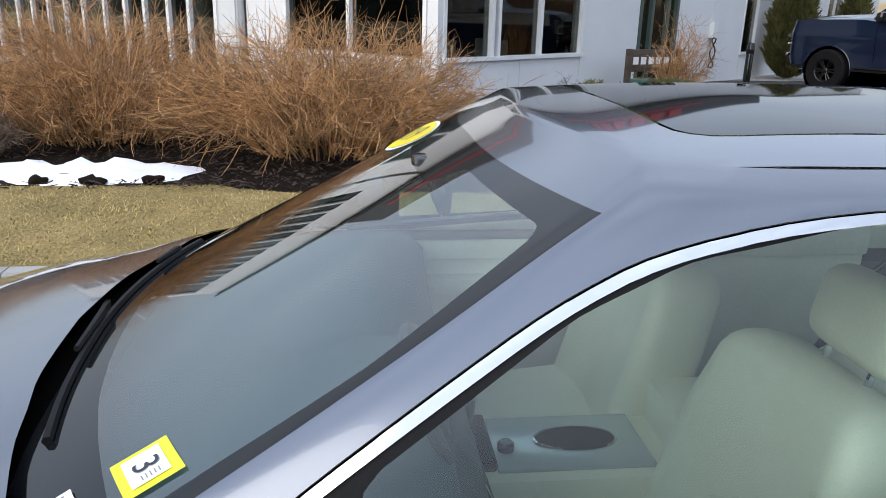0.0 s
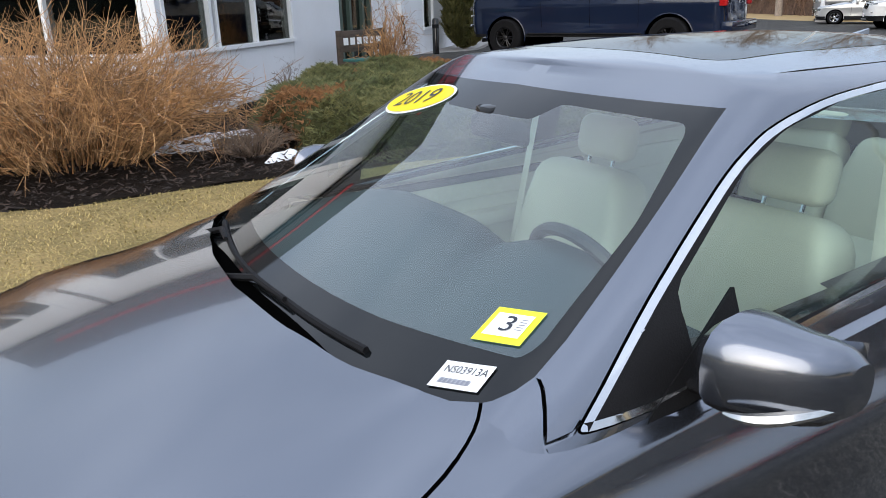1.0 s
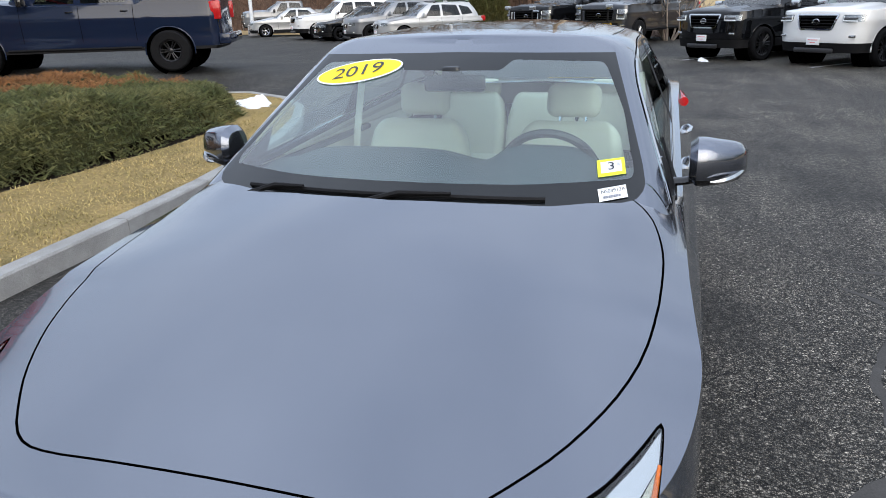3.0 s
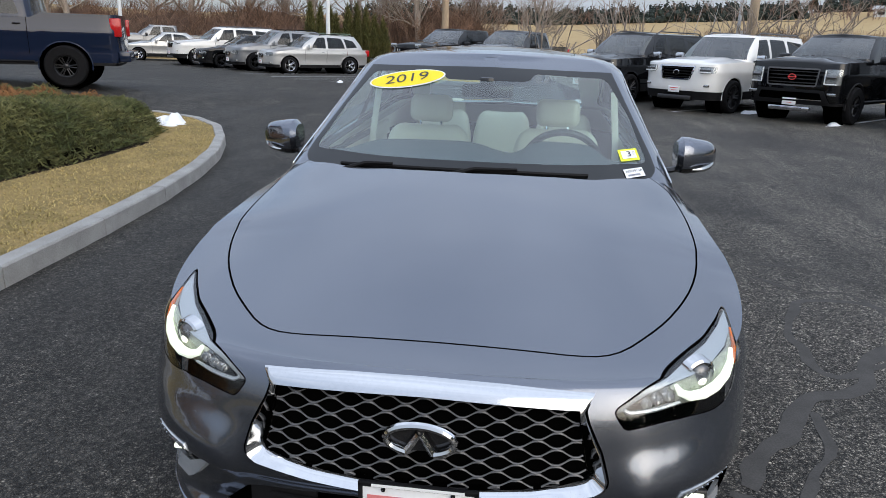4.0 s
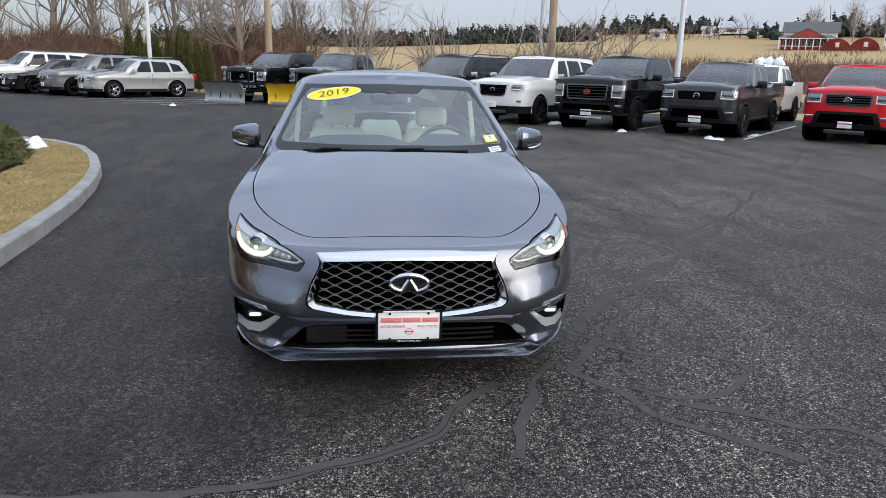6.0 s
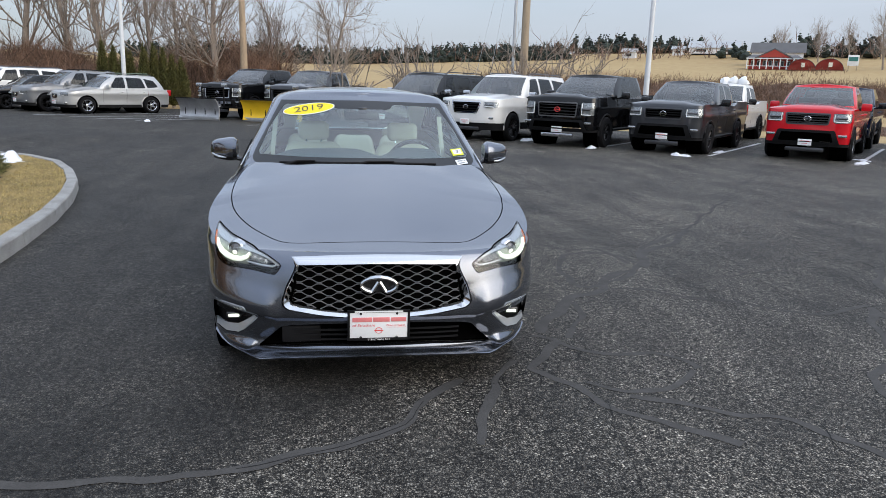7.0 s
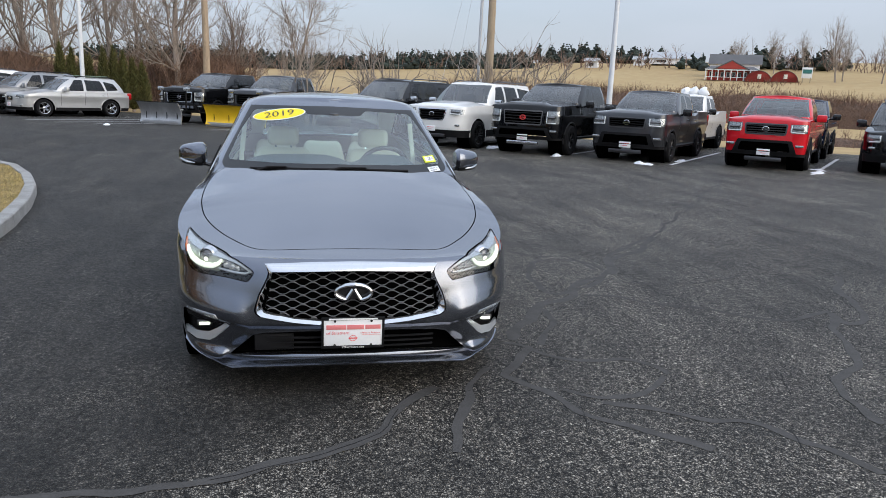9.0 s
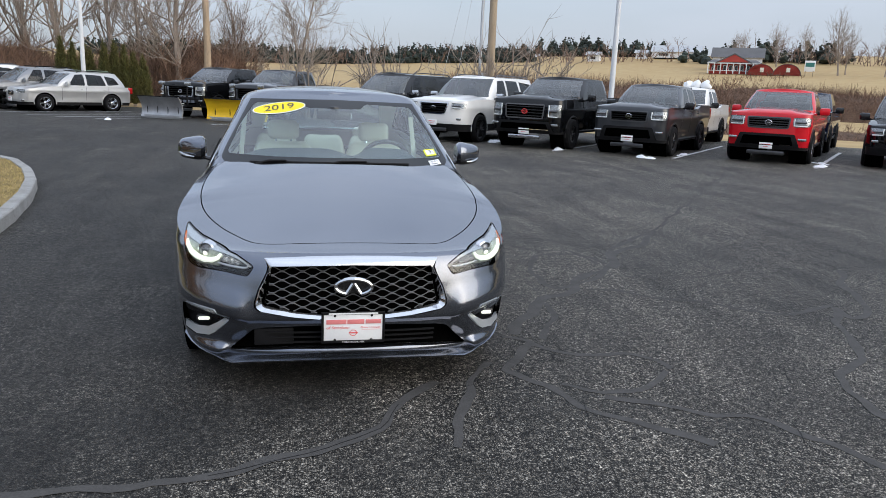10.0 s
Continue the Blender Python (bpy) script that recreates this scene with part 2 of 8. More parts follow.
    "line": mat("line_paint", (0.68, 0.69, 0.70), 0.7, scale=3, fine=60, col2=(0.45, 0.45, 0.45)),
    "seal": mat("crack_seal", (0.085, 0.082, 0.079), 0.8, var=0.3, scale=9, fine=120, col2=(0.056, 0.054, 0.052), bump=0.15, spec=0.12),
    "fence_wood": mat("fence_wood", (0.22, 0.13, 0.08), 0.85, var=0.3, scale=1, fine=12),
    "sign_red": mat("sign_red", (0.55, 0.02, 0.03), 0.4, var=0.1),
}


def asphalt():
    m = bpy.data.materials.new("asphalt")
    m.use_nodes = True
    n, l = m.node_tree.nodes, m.node_tree.links
    b = n["Principled BSDF"]
    tc = n.new("ShaderNodeTexCoord")

    def tex(kind, scale, detail=3):
        t = n.new(kind)
        t.inputs["Scale"].default_value = scale
        if kind == "ShaderNodeTexNoise":
            t.inputs["Detail"].default_value = detail
        l.new(tc.outputs["Object"], t.inputs["Vector"])
        return t

    def ramp(src, p0, c0, p1, c1):
        r = n.new("ShaderNodeValToRGB")
        r.color_ramp.elements[0].position, r.color_ramp.elements[1].position = p0, p1
        r.color_ramp.elements[0].color, r.color_ramp.elements[1].color = (*c0, 1), (*c1, 1)
        l.new(src, r.inputs["Fac"])
        return r.outputs["Color"]

    def mix(kind, f, a, c):
        x = n.new("ShaderNodeMixRGB")
        x.blend_type = kind
        if isinstance(f, float):
            x.inputs["Fac"].default_value = f
        else:
            l.new(f, x.inputs["Fac"])
        l.new(a, x.inputs["Color1"]), l.new(c, x.inputs["Color2"])
        return x.outputs["Color"]
    stones, pebbles = tex("ShaderNodeTexVoronoi", 150), tex("ShaderNodeTexVoronoi", 82)
    wear, patch, stain = tex("ShaderNodeTexNoise", 1.1, 7), tex("ShaderNodeTexNoise", 0.28, 4), tex("ShaderNodeTexNoise", 3.5, 6)
    tar = ramp(stain.outputs["Fac"], 0.3, (0.012, 0.0122, 0.0126), 0.75, (0.034, 0.0335, 0.033))

    def bed(src, p0, p1, top):
        """Rounded stones of uneven tone in dark tar."""
        tone = ramp(src.outputs["Color"], p0, (0.020, 0.0195, 0.0190), p1, top)
        dome = ramp(src.outputs["Distance"], 0.22, (1, 1, 1), 0.56, (0.12, 0.12, 0.12))
        return mix("MULTIPLY", 1.0, tone, dome)
    grit = mix("LIGHTEN", 1.0, bed(stones, 0.30, 0.90, (0.44, 0.415, 0.375)), bed(pebbles, 0.60, 0.95, (0.58, 0.55, 0.50)))
    # tar still covers one half of the lot, grit shows on the other
    sep, side = n.new("ShaderNodeSeparateXYZ"), n.new("ShaderNodeMapRange")
    l.new(tc.outputs["Object"], sep.inputs["Vector"])
    lim, sc8, tot = (n.new("ShaderNodeMath") for _ in range(3))
    lim.operation, lim.inputs[1].default_value, sc8.operation, sc8.inputs[1].default_value = "MINIMUM", 1.5, "MULTIPLY", 0.8
    l.new(sep.outputs["X"], lim.inputs[0]), l.new(lim.outputs[0], sc8.inputs[0]), l.new(sc8.outputs[0], tot.inputs[0]), l.new(sep.outputs["Y"], tot.inputs[1])
    l.new(tot.outputs[0], side.inputs["Value"])
    side.inputs["From Min"].default_value, side.inputs["From Max"].default_value = 2.6, -2.0
    side.inputs["To Min"].default_value, side.inputs["To Max"].default_value = -0.15, 0.17
    biased = n.new("ShaderNodeMath")
    l.new(wear.outputs["Fac"], biased.inputs[0]), l.new(side.outputs["Result"], biased.inputs[1])
    worn = ramp(biased.outputs[0], 0.40, (0.34, 0.34, 0.34), 0.66, (1, 1, 1))
    where = ramp(patch.outputs["Fac"], 0.34, (0.35, 0.35, 0.35), 0.56, (1, 1, 1))
    both = mix("MULTIPLY", 1.0, worn, where)
    col = mix("MIX", both, tar, grit)
    sweep, mp = n.new("ShaderNodeTexNoise"), n.new("ShaderNodeMapping")
    mp.inputs["Scale"].default_value, mp.inputs["Rotation"].default_value = (0.35, 2.2, 1), (0, 0, 0.6)
    sweep.inputs["Scale"].default_value, sweep.inputs["Detail"].default_value = 1.0, 6
    l.new(tc.outputs["Object"], mp.inputs["Vector"]), l.new(mp.outputs["Vector"], sweep.inputs["Vector"])
    col = mix("MULTIPLY", 1.0, col, ramp(sweep.outputs["Fac"], 0.32, (0.76, 0.76, 0.76), 0.68, (1.42, 1.41, 1.38)))
    # clumps of stone with pits between them
    clump, pit = tex("ShaderNodeTexNoise", 24, 2), tex("ShaderNodeTexNoise", 60, 2)
    col = mix("MULTIPLY", 1.0, col, ramp(clump.outputs["Fac"], 0.36, (0.62, 0.62, 0.62), 0.64, (1.42, 1.40, 1.36)))
    col = mix("MULTIPLY", 1.0, col, ramp(pit.outputs["Fac"], 0.36, (0.55, 0.55, 0.55), 0.60, (1.32, 1.30, 1.27)))
    # webs of hairline cracks in the worn patches
    web, spread, bent = n.new("ShaderNodeTexVoronoi"), tex("ShaderNodeTexNoise", 0.55, 3), tex("ShaderNodeTexNoise", 5.0, 4)
    web.feature = "DISTANCE_TO_EDGE"
    web.inputs["Scale"].default_value = 6.5
    shift = n.new("ShaderNodeVectorMath")
    shift.operation = "MULTIPLY_ADD"
    shift.inputs[1].default_value = (0.16, 0.16, 0.0)
    l.new(bent.outputs["Color"], shift.inputs[0]), l.new(tc.outputs["Object"], shift.inputs[2]), l.new(shift.outputs["Vector"], web.inputs["Vector"])
    line = ramp(web.outputs["Distance"], 0.010, (1, 1, 1), 0.030, (0, 0, 0))
    zone = ramp(spread.outputs["Fac"], 0.54, (0, 0, 0), 0.62, (1, 1, 1))
    cracked = mix("MULTIPLY", 1.0, line, zone)
    # near-black colour along the crack lines
    crack_dark = n.new("ShaderNodeRGB")
    crack_dark.outputs[0].default_value = (0.006, 0.006, 0.006, 1)
    col = mix("MIX", cracked, col, crack_dark.outputs[0])
    l.new(col, b.inputs["Base Color"])
    b.inputs["Roughness"].default_value = 0.62
    b.inputs["Specular IOR Level"].default_value = 0.22
    bp = n.new("ShaderNodeBump")
    bp.inputs["Strength"].default_value, bp.inputs["Distance"].default_value = 0.9, 0.008
    l.new(stones.outputs["Distance"], bp.inputs["Height"]), l.new(bp.outputs["Normal"], b.inputs["Normal"])
    return m


M["asphalt"] = asphalt()

# ---- mesh helpers ----


def curve(xs, ys):
    """A smooth function through a few points."""
    xs, ys = np.array(xs, float), np.array(ys, float)
    d = np.diff(ys) / np.diff(xs)
    m = np.concatenate(([d[0]], np.where(d[1:] * d[:-1] > 0, 2 * d[1:] * d[:-1] / (d[1:] + d[:-1] + 1e-12), 0), [d[-1]]))

    def f(x):
        x = min(max(x, xs[0]), xs[-1])
        i = min(int(np.searchsorted(xs, x, "right")) - 1, len(xs) - 2)
        h = xs[i + 1] - xs[i]
        t = (x - xs[i]) / h
        return float((2 * t**3 - 3 * t**2 + 1) * ys[i] + (t**3 - 2 * t**2 + t) * h * m[i] + (3 * t**2 - 2 * t**3) * ys[i + 1] + (t**3 - t**2) * h * m[i + 1])
    return f


def to_mesh(name, bm, materials, smooth=40):
    me = bpy.data.meshes.new(name)
    bm.to_mesh(me)
    bm.free()
    for m in materials if isinstance(materials, (list, tuple)) else [materials]:
        me.materials.append(M[m])
    if smooth:
        for p in me.polygons:
            p.use_smooth = True
        me.set_sharp_from_angle(angle=radians(smooth))
    return me


def part(name, bm, material, parent, label="", smooth=40):
    ob = new(name, to_mesh(name, bm, material, smooth))
    ob.parent = parent
    return tagged(ob, label)


def thing(name, label, category, m=None, group="", kind=""):
    ob = new(name)
    if m is not None:
        ob.matrix_world = m
    return tagged(ob, label, category, group, kind)


def solid(name, bm, material, label, category, m=None, group="", kind="", smooth=40):
    ob = new(name, to_mesh(name, bm, material, smooth))
    if m is not None:
        ob.matrix_world = m
    return tagged(ob, label, category, group, kind)


def box(bm, c, s, bevel=0.0, rz=0.0, m=None):
    t = Matrix.Translation(c) @ Matrix.Rotation(rz, 4, "Z") @ Matrix.Diagonal((*s, 1))
    r = bmesh.ops.create_cube(bm, size=1, matrix=(m @ t) if m is not None else t)
    if bevel:
        es = list({e for v in r["verts"] for e in v.link_edges})
        bmesh.ops.bevel(bm, geom=es, offset=bevel, segments=2, affect="EDGES", profile=0.5, clamp_overlap=True)
    return bm


def boxes(*items, bevel=0.0):
    bm = bmesh.new()
    for c, s in items:
        box(bm, c, s, bevel)
    return bm


def grid(bm, rows, closed=False, mi=0):
    """Faces over rows of points."""
    vs = [[bm.verts.new(p) for p in r] for r in rows]
    n = len(vs[0])
    for a, b in zip(vs, vs[1:]):
        for i in range(n if closed else n - 1):
            j = (i + 1) % n
            try:
                bm.faces.new((a[i], a[j], b[j], b[i])).material_index = mi
            except ValueError:
                pass
    return vs


def tube(bm, pts, radii, n=6, cap=True, flat=1.0):
    pts = [Vector(p) for p in pts]
    radii = [radii] * len(pts) if isinstance(radii, (int, float)) else radii
    up = Vector((0, 0, 1))
    rows = []
    for i, p in enumerate(pts):
        d = (pts[min(i + 1, len(pts) - 1)] - pts[max(i - 1, 0)]).normalized()
        s = d.cross(up if abs(d.z) < 0.95 else Vector((1, 0, 0))).normalized()
        t = s.cross(d)
        rows.append([p + radii[i] * (s * math.cos(a) + t * flat * math.sin(a)) for a in (2 * math.pi * k / n for k in range(n))])
    vs = grid(bm, rows, True)
    if cap:
        bm.faces.new(vs[0][::-1]), bm.faces.new(vs[-1])
    return bm


def lathe(bm, prof, n=24, axis="y", c=(0, 0, 0), mi=0):
    """Turns a profile of (radius, along) round an axis."""
    rows = []
    for r, h in prof:
        row = []
        for k in range(n):
            a = 2 * math.pi * k / n
            p = {"y": (r * math.cos(a), h, r * math.sin(a)), "z": (r * math.cos(a), r * math.sin(a), h), "x": (h, r * math.cos(a), r * math.sin(a))}[axis]
            row.append(Vector(c) + Vector(p))
        rows.append(row)
    grid(bm, rows, True, mi)
    return bm


def inside(p, poly):
    hit, j = False, len(poly) - 1
    for i in range(len(poly)):
        (xi, yi), (xj, yj) = poly[i], poly[j]
        if (yi > p[1]) != (yj > p[1]) and p[0] < (xj - xi) * (p[1] - yi) / (yj - yi) + xi:
            hit = not hit
        j = i
    return hit


def cut(bm, poly, ax, ok):
    """Cuts the faces that ok() takes along a polygon seen along one axis; returns those inside it."""
    i, j = ax
    for k in range(len(poly)):
        p, q = Vector(poly[k]), Vector(poly[(k + 1) % len(poly)])
        lo = (min(p[0], q[0]) - 1e-4, min(p[1], q[1]) - 1e-4)
        hi = (max(p[0], q[0]) + 1e-4, max(p[1], q[1]) + 1e-4)
        d = q - p
        if d.length < 1e-6:
            continue
        no2 = Vector((-d[1], d[0])).normalized()
        fs = []
        for f in bm.faces:
            cs = [v.co for v in f.verts]
            if max(c[i] for c in cs) < lo[0] or min(c[i] for c in cs) > hi[0] or max(c[j] for c in cs) < lo[1] or min(c[j] for c in cs) > hi[1]:
                continue
            side = [(c[i] - p[0]) * no2[0] + (c[j] - p[1]) * no2[1] for c in cs]
            if min(side) < -1e-5 and max(side) > 1e-5 and ok(f):
                fs.append(f)
        if fs:
            co, no = [0, 0, 0], [0, 0, 0]
            co[i], co[j], no[i], no[j] = p[0], p[1], no2[0], no2[1]
            geom = list({v for f in fs for v in f.verts} | {e for f in fs for e in f.edges}) + fs
            bmesh.ops.bisect_plane(bm, geom=geom, dist=1e-6, plane_co=co, plane_no=no)
    out = []
    for f in bm.faces:
        c = f.calc_center_median()
        if inside((c[i], c[j]), poly) and ok(f):
            out.append(f)
    return out


def take(bm, faces, keep=False):
    """Moves faces into a mesh of their own."""
    b2, vm = bmesh.new(), {}
    for f in faces:
        vs = []
        for v in f.verts:
            if v not in vm:
                vm[v] = b2.verts.new(v.co)
            vs.append(vm[v])
        b2.faces.new(vs).material_index = 0
    if not keep:
        bmesh.ops.delete(bm, geom=list(faces), context="FACES")
    b2.normal_update()
    return b2


def push(bm, d):
    bm.normal_update()
    for v in bm.verts:
        v.co += v.normal * d
    return bm


def thicken(bm, t):
    """Gives an open sheet its thickness, inwards."""
    bmesh.ops.dissolve_degenerate(bm, dist=1e-5, edges=bm.edges[:])
    bm.normal_update()
    old = bm.faces[:]
    rim = [(e.verts[0], e.verts[1]) for e in bm.edges if len(e.link_faces) == 1]
    low = {v: bm.verts.new(v.co - v.normal * t) for v in bm.verts[:]}
    for f in old:
        bm.faces.new([low[v] for v in f.verts][::-1])
    for a, b in rim:
        bm.faces.new((a, b, low[b], low[a]))
    bmesh.ops.recalc_face_normals(bm, faces=bm.faces[:])
    bm.normal_update()
    return bm


def grow(poly, d):
    """The polygon moved outwards by d."""
    n, out = len(poly), []
    area = sum(poly[k][0] * poly[(k + 1) % n][1] - poly[(k + 1) % n][0] * poly[k][1] for k in range(n))
    s = 1 if area > 0 else -1
    for k in range(n):
        a, b, c = Vector(poly[k - 1]), Vector(poly[k]), Vector(poly[(k + 1) % n])
        n1, n2 = Vector(((b - a)[1], -(b - a)[0])).normalized(), Vector(((c - b)[1], -(c - b)[0])).normalized()
        m = n1 + n2
        out.append(tuple(b + m * (s * d / max(0.35, m.length_squared / 2))) if m.length > 1e-6 else tuple(b))
    return out


def rounded(poly, r, k=4):
    """The polygon with rounded corners."""
    out, n = [], len(poly)
    for i in range(n):
        a, b, c = Vector(poly[i - 1]), Vector(poly[i]), Vector(poly[(i + 1) % n])
        rr = min(r, (a - b).length * 0.45, (c - b).length * 0.45)
        p, q = b + (a - b).normalized() * rr, b + (c - b).normalized() * rr
        for t in range(k + 1):
            u = t / k
            out.append(tuple(p * (1 - u) ** 2 + b * 2 * u * (1 - u) + q * u * u))
    return out


def eased(poly, times=2):
    """The polygon with its corners cut again and again, to a smooth line."""
    for _ in range(times):
        poly = [tuple(Vector(p) * (1 - u) + Vector(q) * u) for p, q in zip(poly, poly[1:] + poly[:1]) for u in (0.22, 0.78)]
    return poly


def mirror_poly(poly):
    """The same polygon on the other side of the car, in (y, z)."""
    return [(-y, z) for y, z in poly][::-1]


def text_mesh(body, size, squeeze=1.0, slant=0.0):
    """Letters as a flat bmesh, centred, in its x and y."""
    cu = bpy.data.curves.new("letters", "FONT")
    cu.body, cu.size, cu.align_x, cu.align_y, cu.resolution_u = body, size, "CENTER", "CENTER", 3
    ob = new("letters", cu)
    bpy.context.view_layer.update()
    me = bpy.data.meshes.new_from_object(ob.evaluated_get(bpy.context.evaluated_depsgraph_get()))
    bm = bmesh.new()
    bm.from_mesh(me)
    bpy.data.objects.remove(ob), bpy.data.curves.remove(cu), bpy.data.meshes.remove(me)
    for v in bm.verts:
        v.co.x = v.co.x * squeeze + v.co.y * slant
    return bm


# ---- vehicle shells ----


def arc_outline(L, b, af, nf, ar, nr, x0, x1, kf=24, ks=24, kr=10):
    """Half the plan of a car at one height, from the middle of its nose to the middle of its tail."""
    pts = []
    for k in range(kf + 1):
        th = math.pi / 2 * (k / kf)
        th = th * 0.55 + 0.45 * math.pi / 2 * (k / kf) ** 1.5
        pts.append((x0 + af * (1 - math.cos(th) ** (2 / nf)), b * math.sin(th) ** (2 / nf)))
    for k in range(1, ks):
        pts.append((x0 + af + (x1 - ar - x0 - af) * k / ks, b))
    for k in range(kr, -1, -1):
        th = math.pi / 2 * k / kr
        pts.append((x1 - ar * (1 - math.cos(th) ** (2 / nr)), b * math.sin(th) ** (2 / nr)))
    return pts


def cab_outline(b, k, x0, x1, ar, nr, kf, ks, kr, y1=0.075, e=0.24):
    """Half the plan of the cabin: a gently bowed screen, a tight turn at the pillar, straight sides, a rounded tail."""
    pts, bi = [], b - y1
    for i in range(kf - 7):
        y = bi * i / (kf - 8)
        pts.append((x0 + k * y * y, y))
    xb = x0 + k * bi * bi
    for i in range(1, 9):
        th = math.pi / 2 * i / 8
        pts.append((xb + 2 * k * bi * y1 * math.sin(th) + e * (1 - math.cos(th)), bi + y1 * math.sin(th)))
    xa = pts[-1][0]
    for i in range(1, ks):
        pts.append((xa + (x1 - ar - xa) * i / ks, b))
    for i in range(kr, -1, -1):
        th = math.pi / 2 * i / kr
        pts.append((x1 - ar * (1 - math.cos(th) ** (2 / nr)), b * math.sin(th) ** (2 / nr)))
    return pts


def lower_shell(P, kf=24, ks=24, kr=10, kv=22, kc=14):
    """The body below the windows, both sides, with its bonnet and boot. Material 0 sides, 1 top."""
    bm = bmesh.new()
    L, z0, bz, fx, rx, zs = P["L"], P["z0"], P["bz"], P["fx"], P["rx"], P["zs"]
    ref = arc_outline(L, bz(0.6), P["af"], P["nf"], P["ar"], P["nr"], 0, L, kf, ks, kr)
    n = len(ref)
    side = P.get("side", lambda x, z: 0.0)
    rows = []
    for k in range(kv + 1):
        row = []
        for i, (x, y) in enumerate(ref):
            top = zs(x)
            z = z0 + (top - z0) * (k / kv)
            b = bz(z)
            sx = y / max(bz(0.6), 1e-6)
            front = 1 - min(1, max(0, (x - 0.0) / P["af"]))
            rear = 1 - min(1, max(0, (L - x) / P["ar"]))
            px = x + fx(z) * front**0.5 - rx(z) * rear**0.5
            py = sx * (b + side(x, z))
            row.append((px, py, z))
        rows.append(row)
    cap0 = rows[-1]
    # top: from the shoulder inwards
    zc, hood_end, boot = P["zc"], P["hood_end"], P["boot"]
    caps = []
    for r in range(kc + 1):
        row = []
        for i, (x, y, z) in enumerate(cap0):
            if x <= hood_end:
                u = (x - cap0[0][0]) / (hood_end - cap0[0][0])
                xs = cap0[0][0] + P.get("lip", 0.02) + u * (hood_end - cap0[0][0])
                f = r / kc
            elif x >= boot:
                u = (x - boot) / (cap0[-1][0] - boot)
                xs = boot + u * (cap0[-1][0] - boot - 0.02)
                f = r / kc
            else:
                xs, f = x, 0.16 * r / kc
            q = (1 - f)
            w = q ** P.get("crown", 2.2)
            row.append((x * q + xs * f, y * q, z * w + zc(x * q + xs * f) * (1 - w)))
        caps.append(row)
    for sgn in (1, -1):
        grid(bm, [[(x, sgn * y, z) for x, y, z in r] for r in (rows if sgn > 0 else rows[::-1])], mi=0)
        grid(bm, [[(x, sgn * y, z) for x, y, z in r] for r in (caps if sgn > 0 else caps[::-1])], mi=1)
    bmesh.ops.remove_doubles(bm, verts=bm.verts[:], dist=1e-4)
    bmesh.ops.recalc_face_normals(bm, faces=bm.faces[:])
    bm.normal_update()
    if sum(f.normal.z * f.calc_area() for f in bm.faces if f.material_index == 1) < 0:
        bmesh.ops.reverse_faces(bm, faces=bm.faces[:])
    bm.normal_update()
    return bm


def upper_shell(G, kf=22, ks=22, kr=14, kv=18, kc=10):
    """The cabin above the belt, both sides, with its roof. Material 0 sides, 1 roof."""
    bm = bmesh.new()
    rows = []
    for k in range(kv + 1):
        z = G["z0"] + (G["z1"] - G["z0"]) * k / kv
        rows.append([(x, y, z) for x, y in cab_outline(G["b"](z), G["k"], G["xf"](z), G["xr"](z), G["ar"], G["nr"], kf, ks, kr, G.get("y1", 0.075), G.get("e", 0.24))])
    edge = rows[-1]
    # the rim rises towards the middle of its length
    x0, x1 = edge[0][0], edge[-1][0]
    caps = []
    for r in range(kc + 1):
        f = r / kc
        row = []
        for x, y, z in edge:
            u = (x - x0) / (x1 - x0)
            xs = x0 + 0.01 + u * (x1 - x0 - 0.02)
            q = 1 - f
            row.append((x * q + xs * f, y * q, z + G["crown"](x * q + xs * f) * (1 - q**G.get("pw", 2.4))))
        caps.append(row)
    for sgn in (1, -1):
        grid(bm, [[(x, sgn * y, z) for x, y, z in r] for r in (rows if sgn > 0 else rows[::-1])], mi=0)
        grid(bm, [[(x, sgn * y, z) for x, y, z in r] for r in (caps if sgn > 0 else caps[::-1])], mi=1)
    bmesh.ops.remove_doubles(bm, verts=bm.verts[:], dist=1e-4)
    bmesh.ops.recalc_face_normals(bm, faces=bm.faces[:])
    bm.normal_update()
    if sum(f.normal.z * f.calc_area() for f in bm.faces if f.material_index == 1) < 0:
        bmesh.ops.reverse_faces(bm, faces=bm.faces[:])
    bm.normal_update()
    return bm


def make_wheel(parent, x, y, r, w, rim_r, spokes, rim_mat, twist=0.0):
    """tyre, rim with spokes and hub; the outside faces +y where y > 0."""
    s = 1 if y > 0 else -1
    bm = bmesh.new()
    h = w / 2
    lathe(bm, [(rim_r, -h * .8), (rim_r + .01, -h), (r - .035, -h * 1.04), (r - .008, -h * .86), (r, -h * .6), (r - .004, -h * .3), (r, 0), (r - .004, h * .3), (r, h * .6), (r - .008, h * .86), (r - .035, h * 1.04), (rim_r + .01, h), (rim_r, h * .8)], 36)
    wheel = part("wheel", bm, "rubber", parent)
    wheel.name = "wheel"
    wheel.location = (x, y, r)
    if s < 0:
        wheel.rotation_euler = (0, 0, math.pi)
    bm = bmesh.new()
    lathe(bm, [(rim_r - .012, -h * .7), (rim_r + .004, -h * .8), (rim_r + .004, h * .84), (rim_r - .006, h * .92), (rim_r - .02, h * .84), (rim_r - .03, -h * .2)], 36)
    lathe(bm, [(rim_r * .26, h * .3), (rim_r * .26, h * .66), (rim_r * .2, h * .74), (.004, h * .76)], 14)
    for k in range(spokes):
        a = 2 * math.pi * k / spokes
        d, t = Vector((math.cos(a), 0, math.sin(a))), Vector((-math.sin(a), 0, math.cos(a)))
        for off in (-.5, .5):
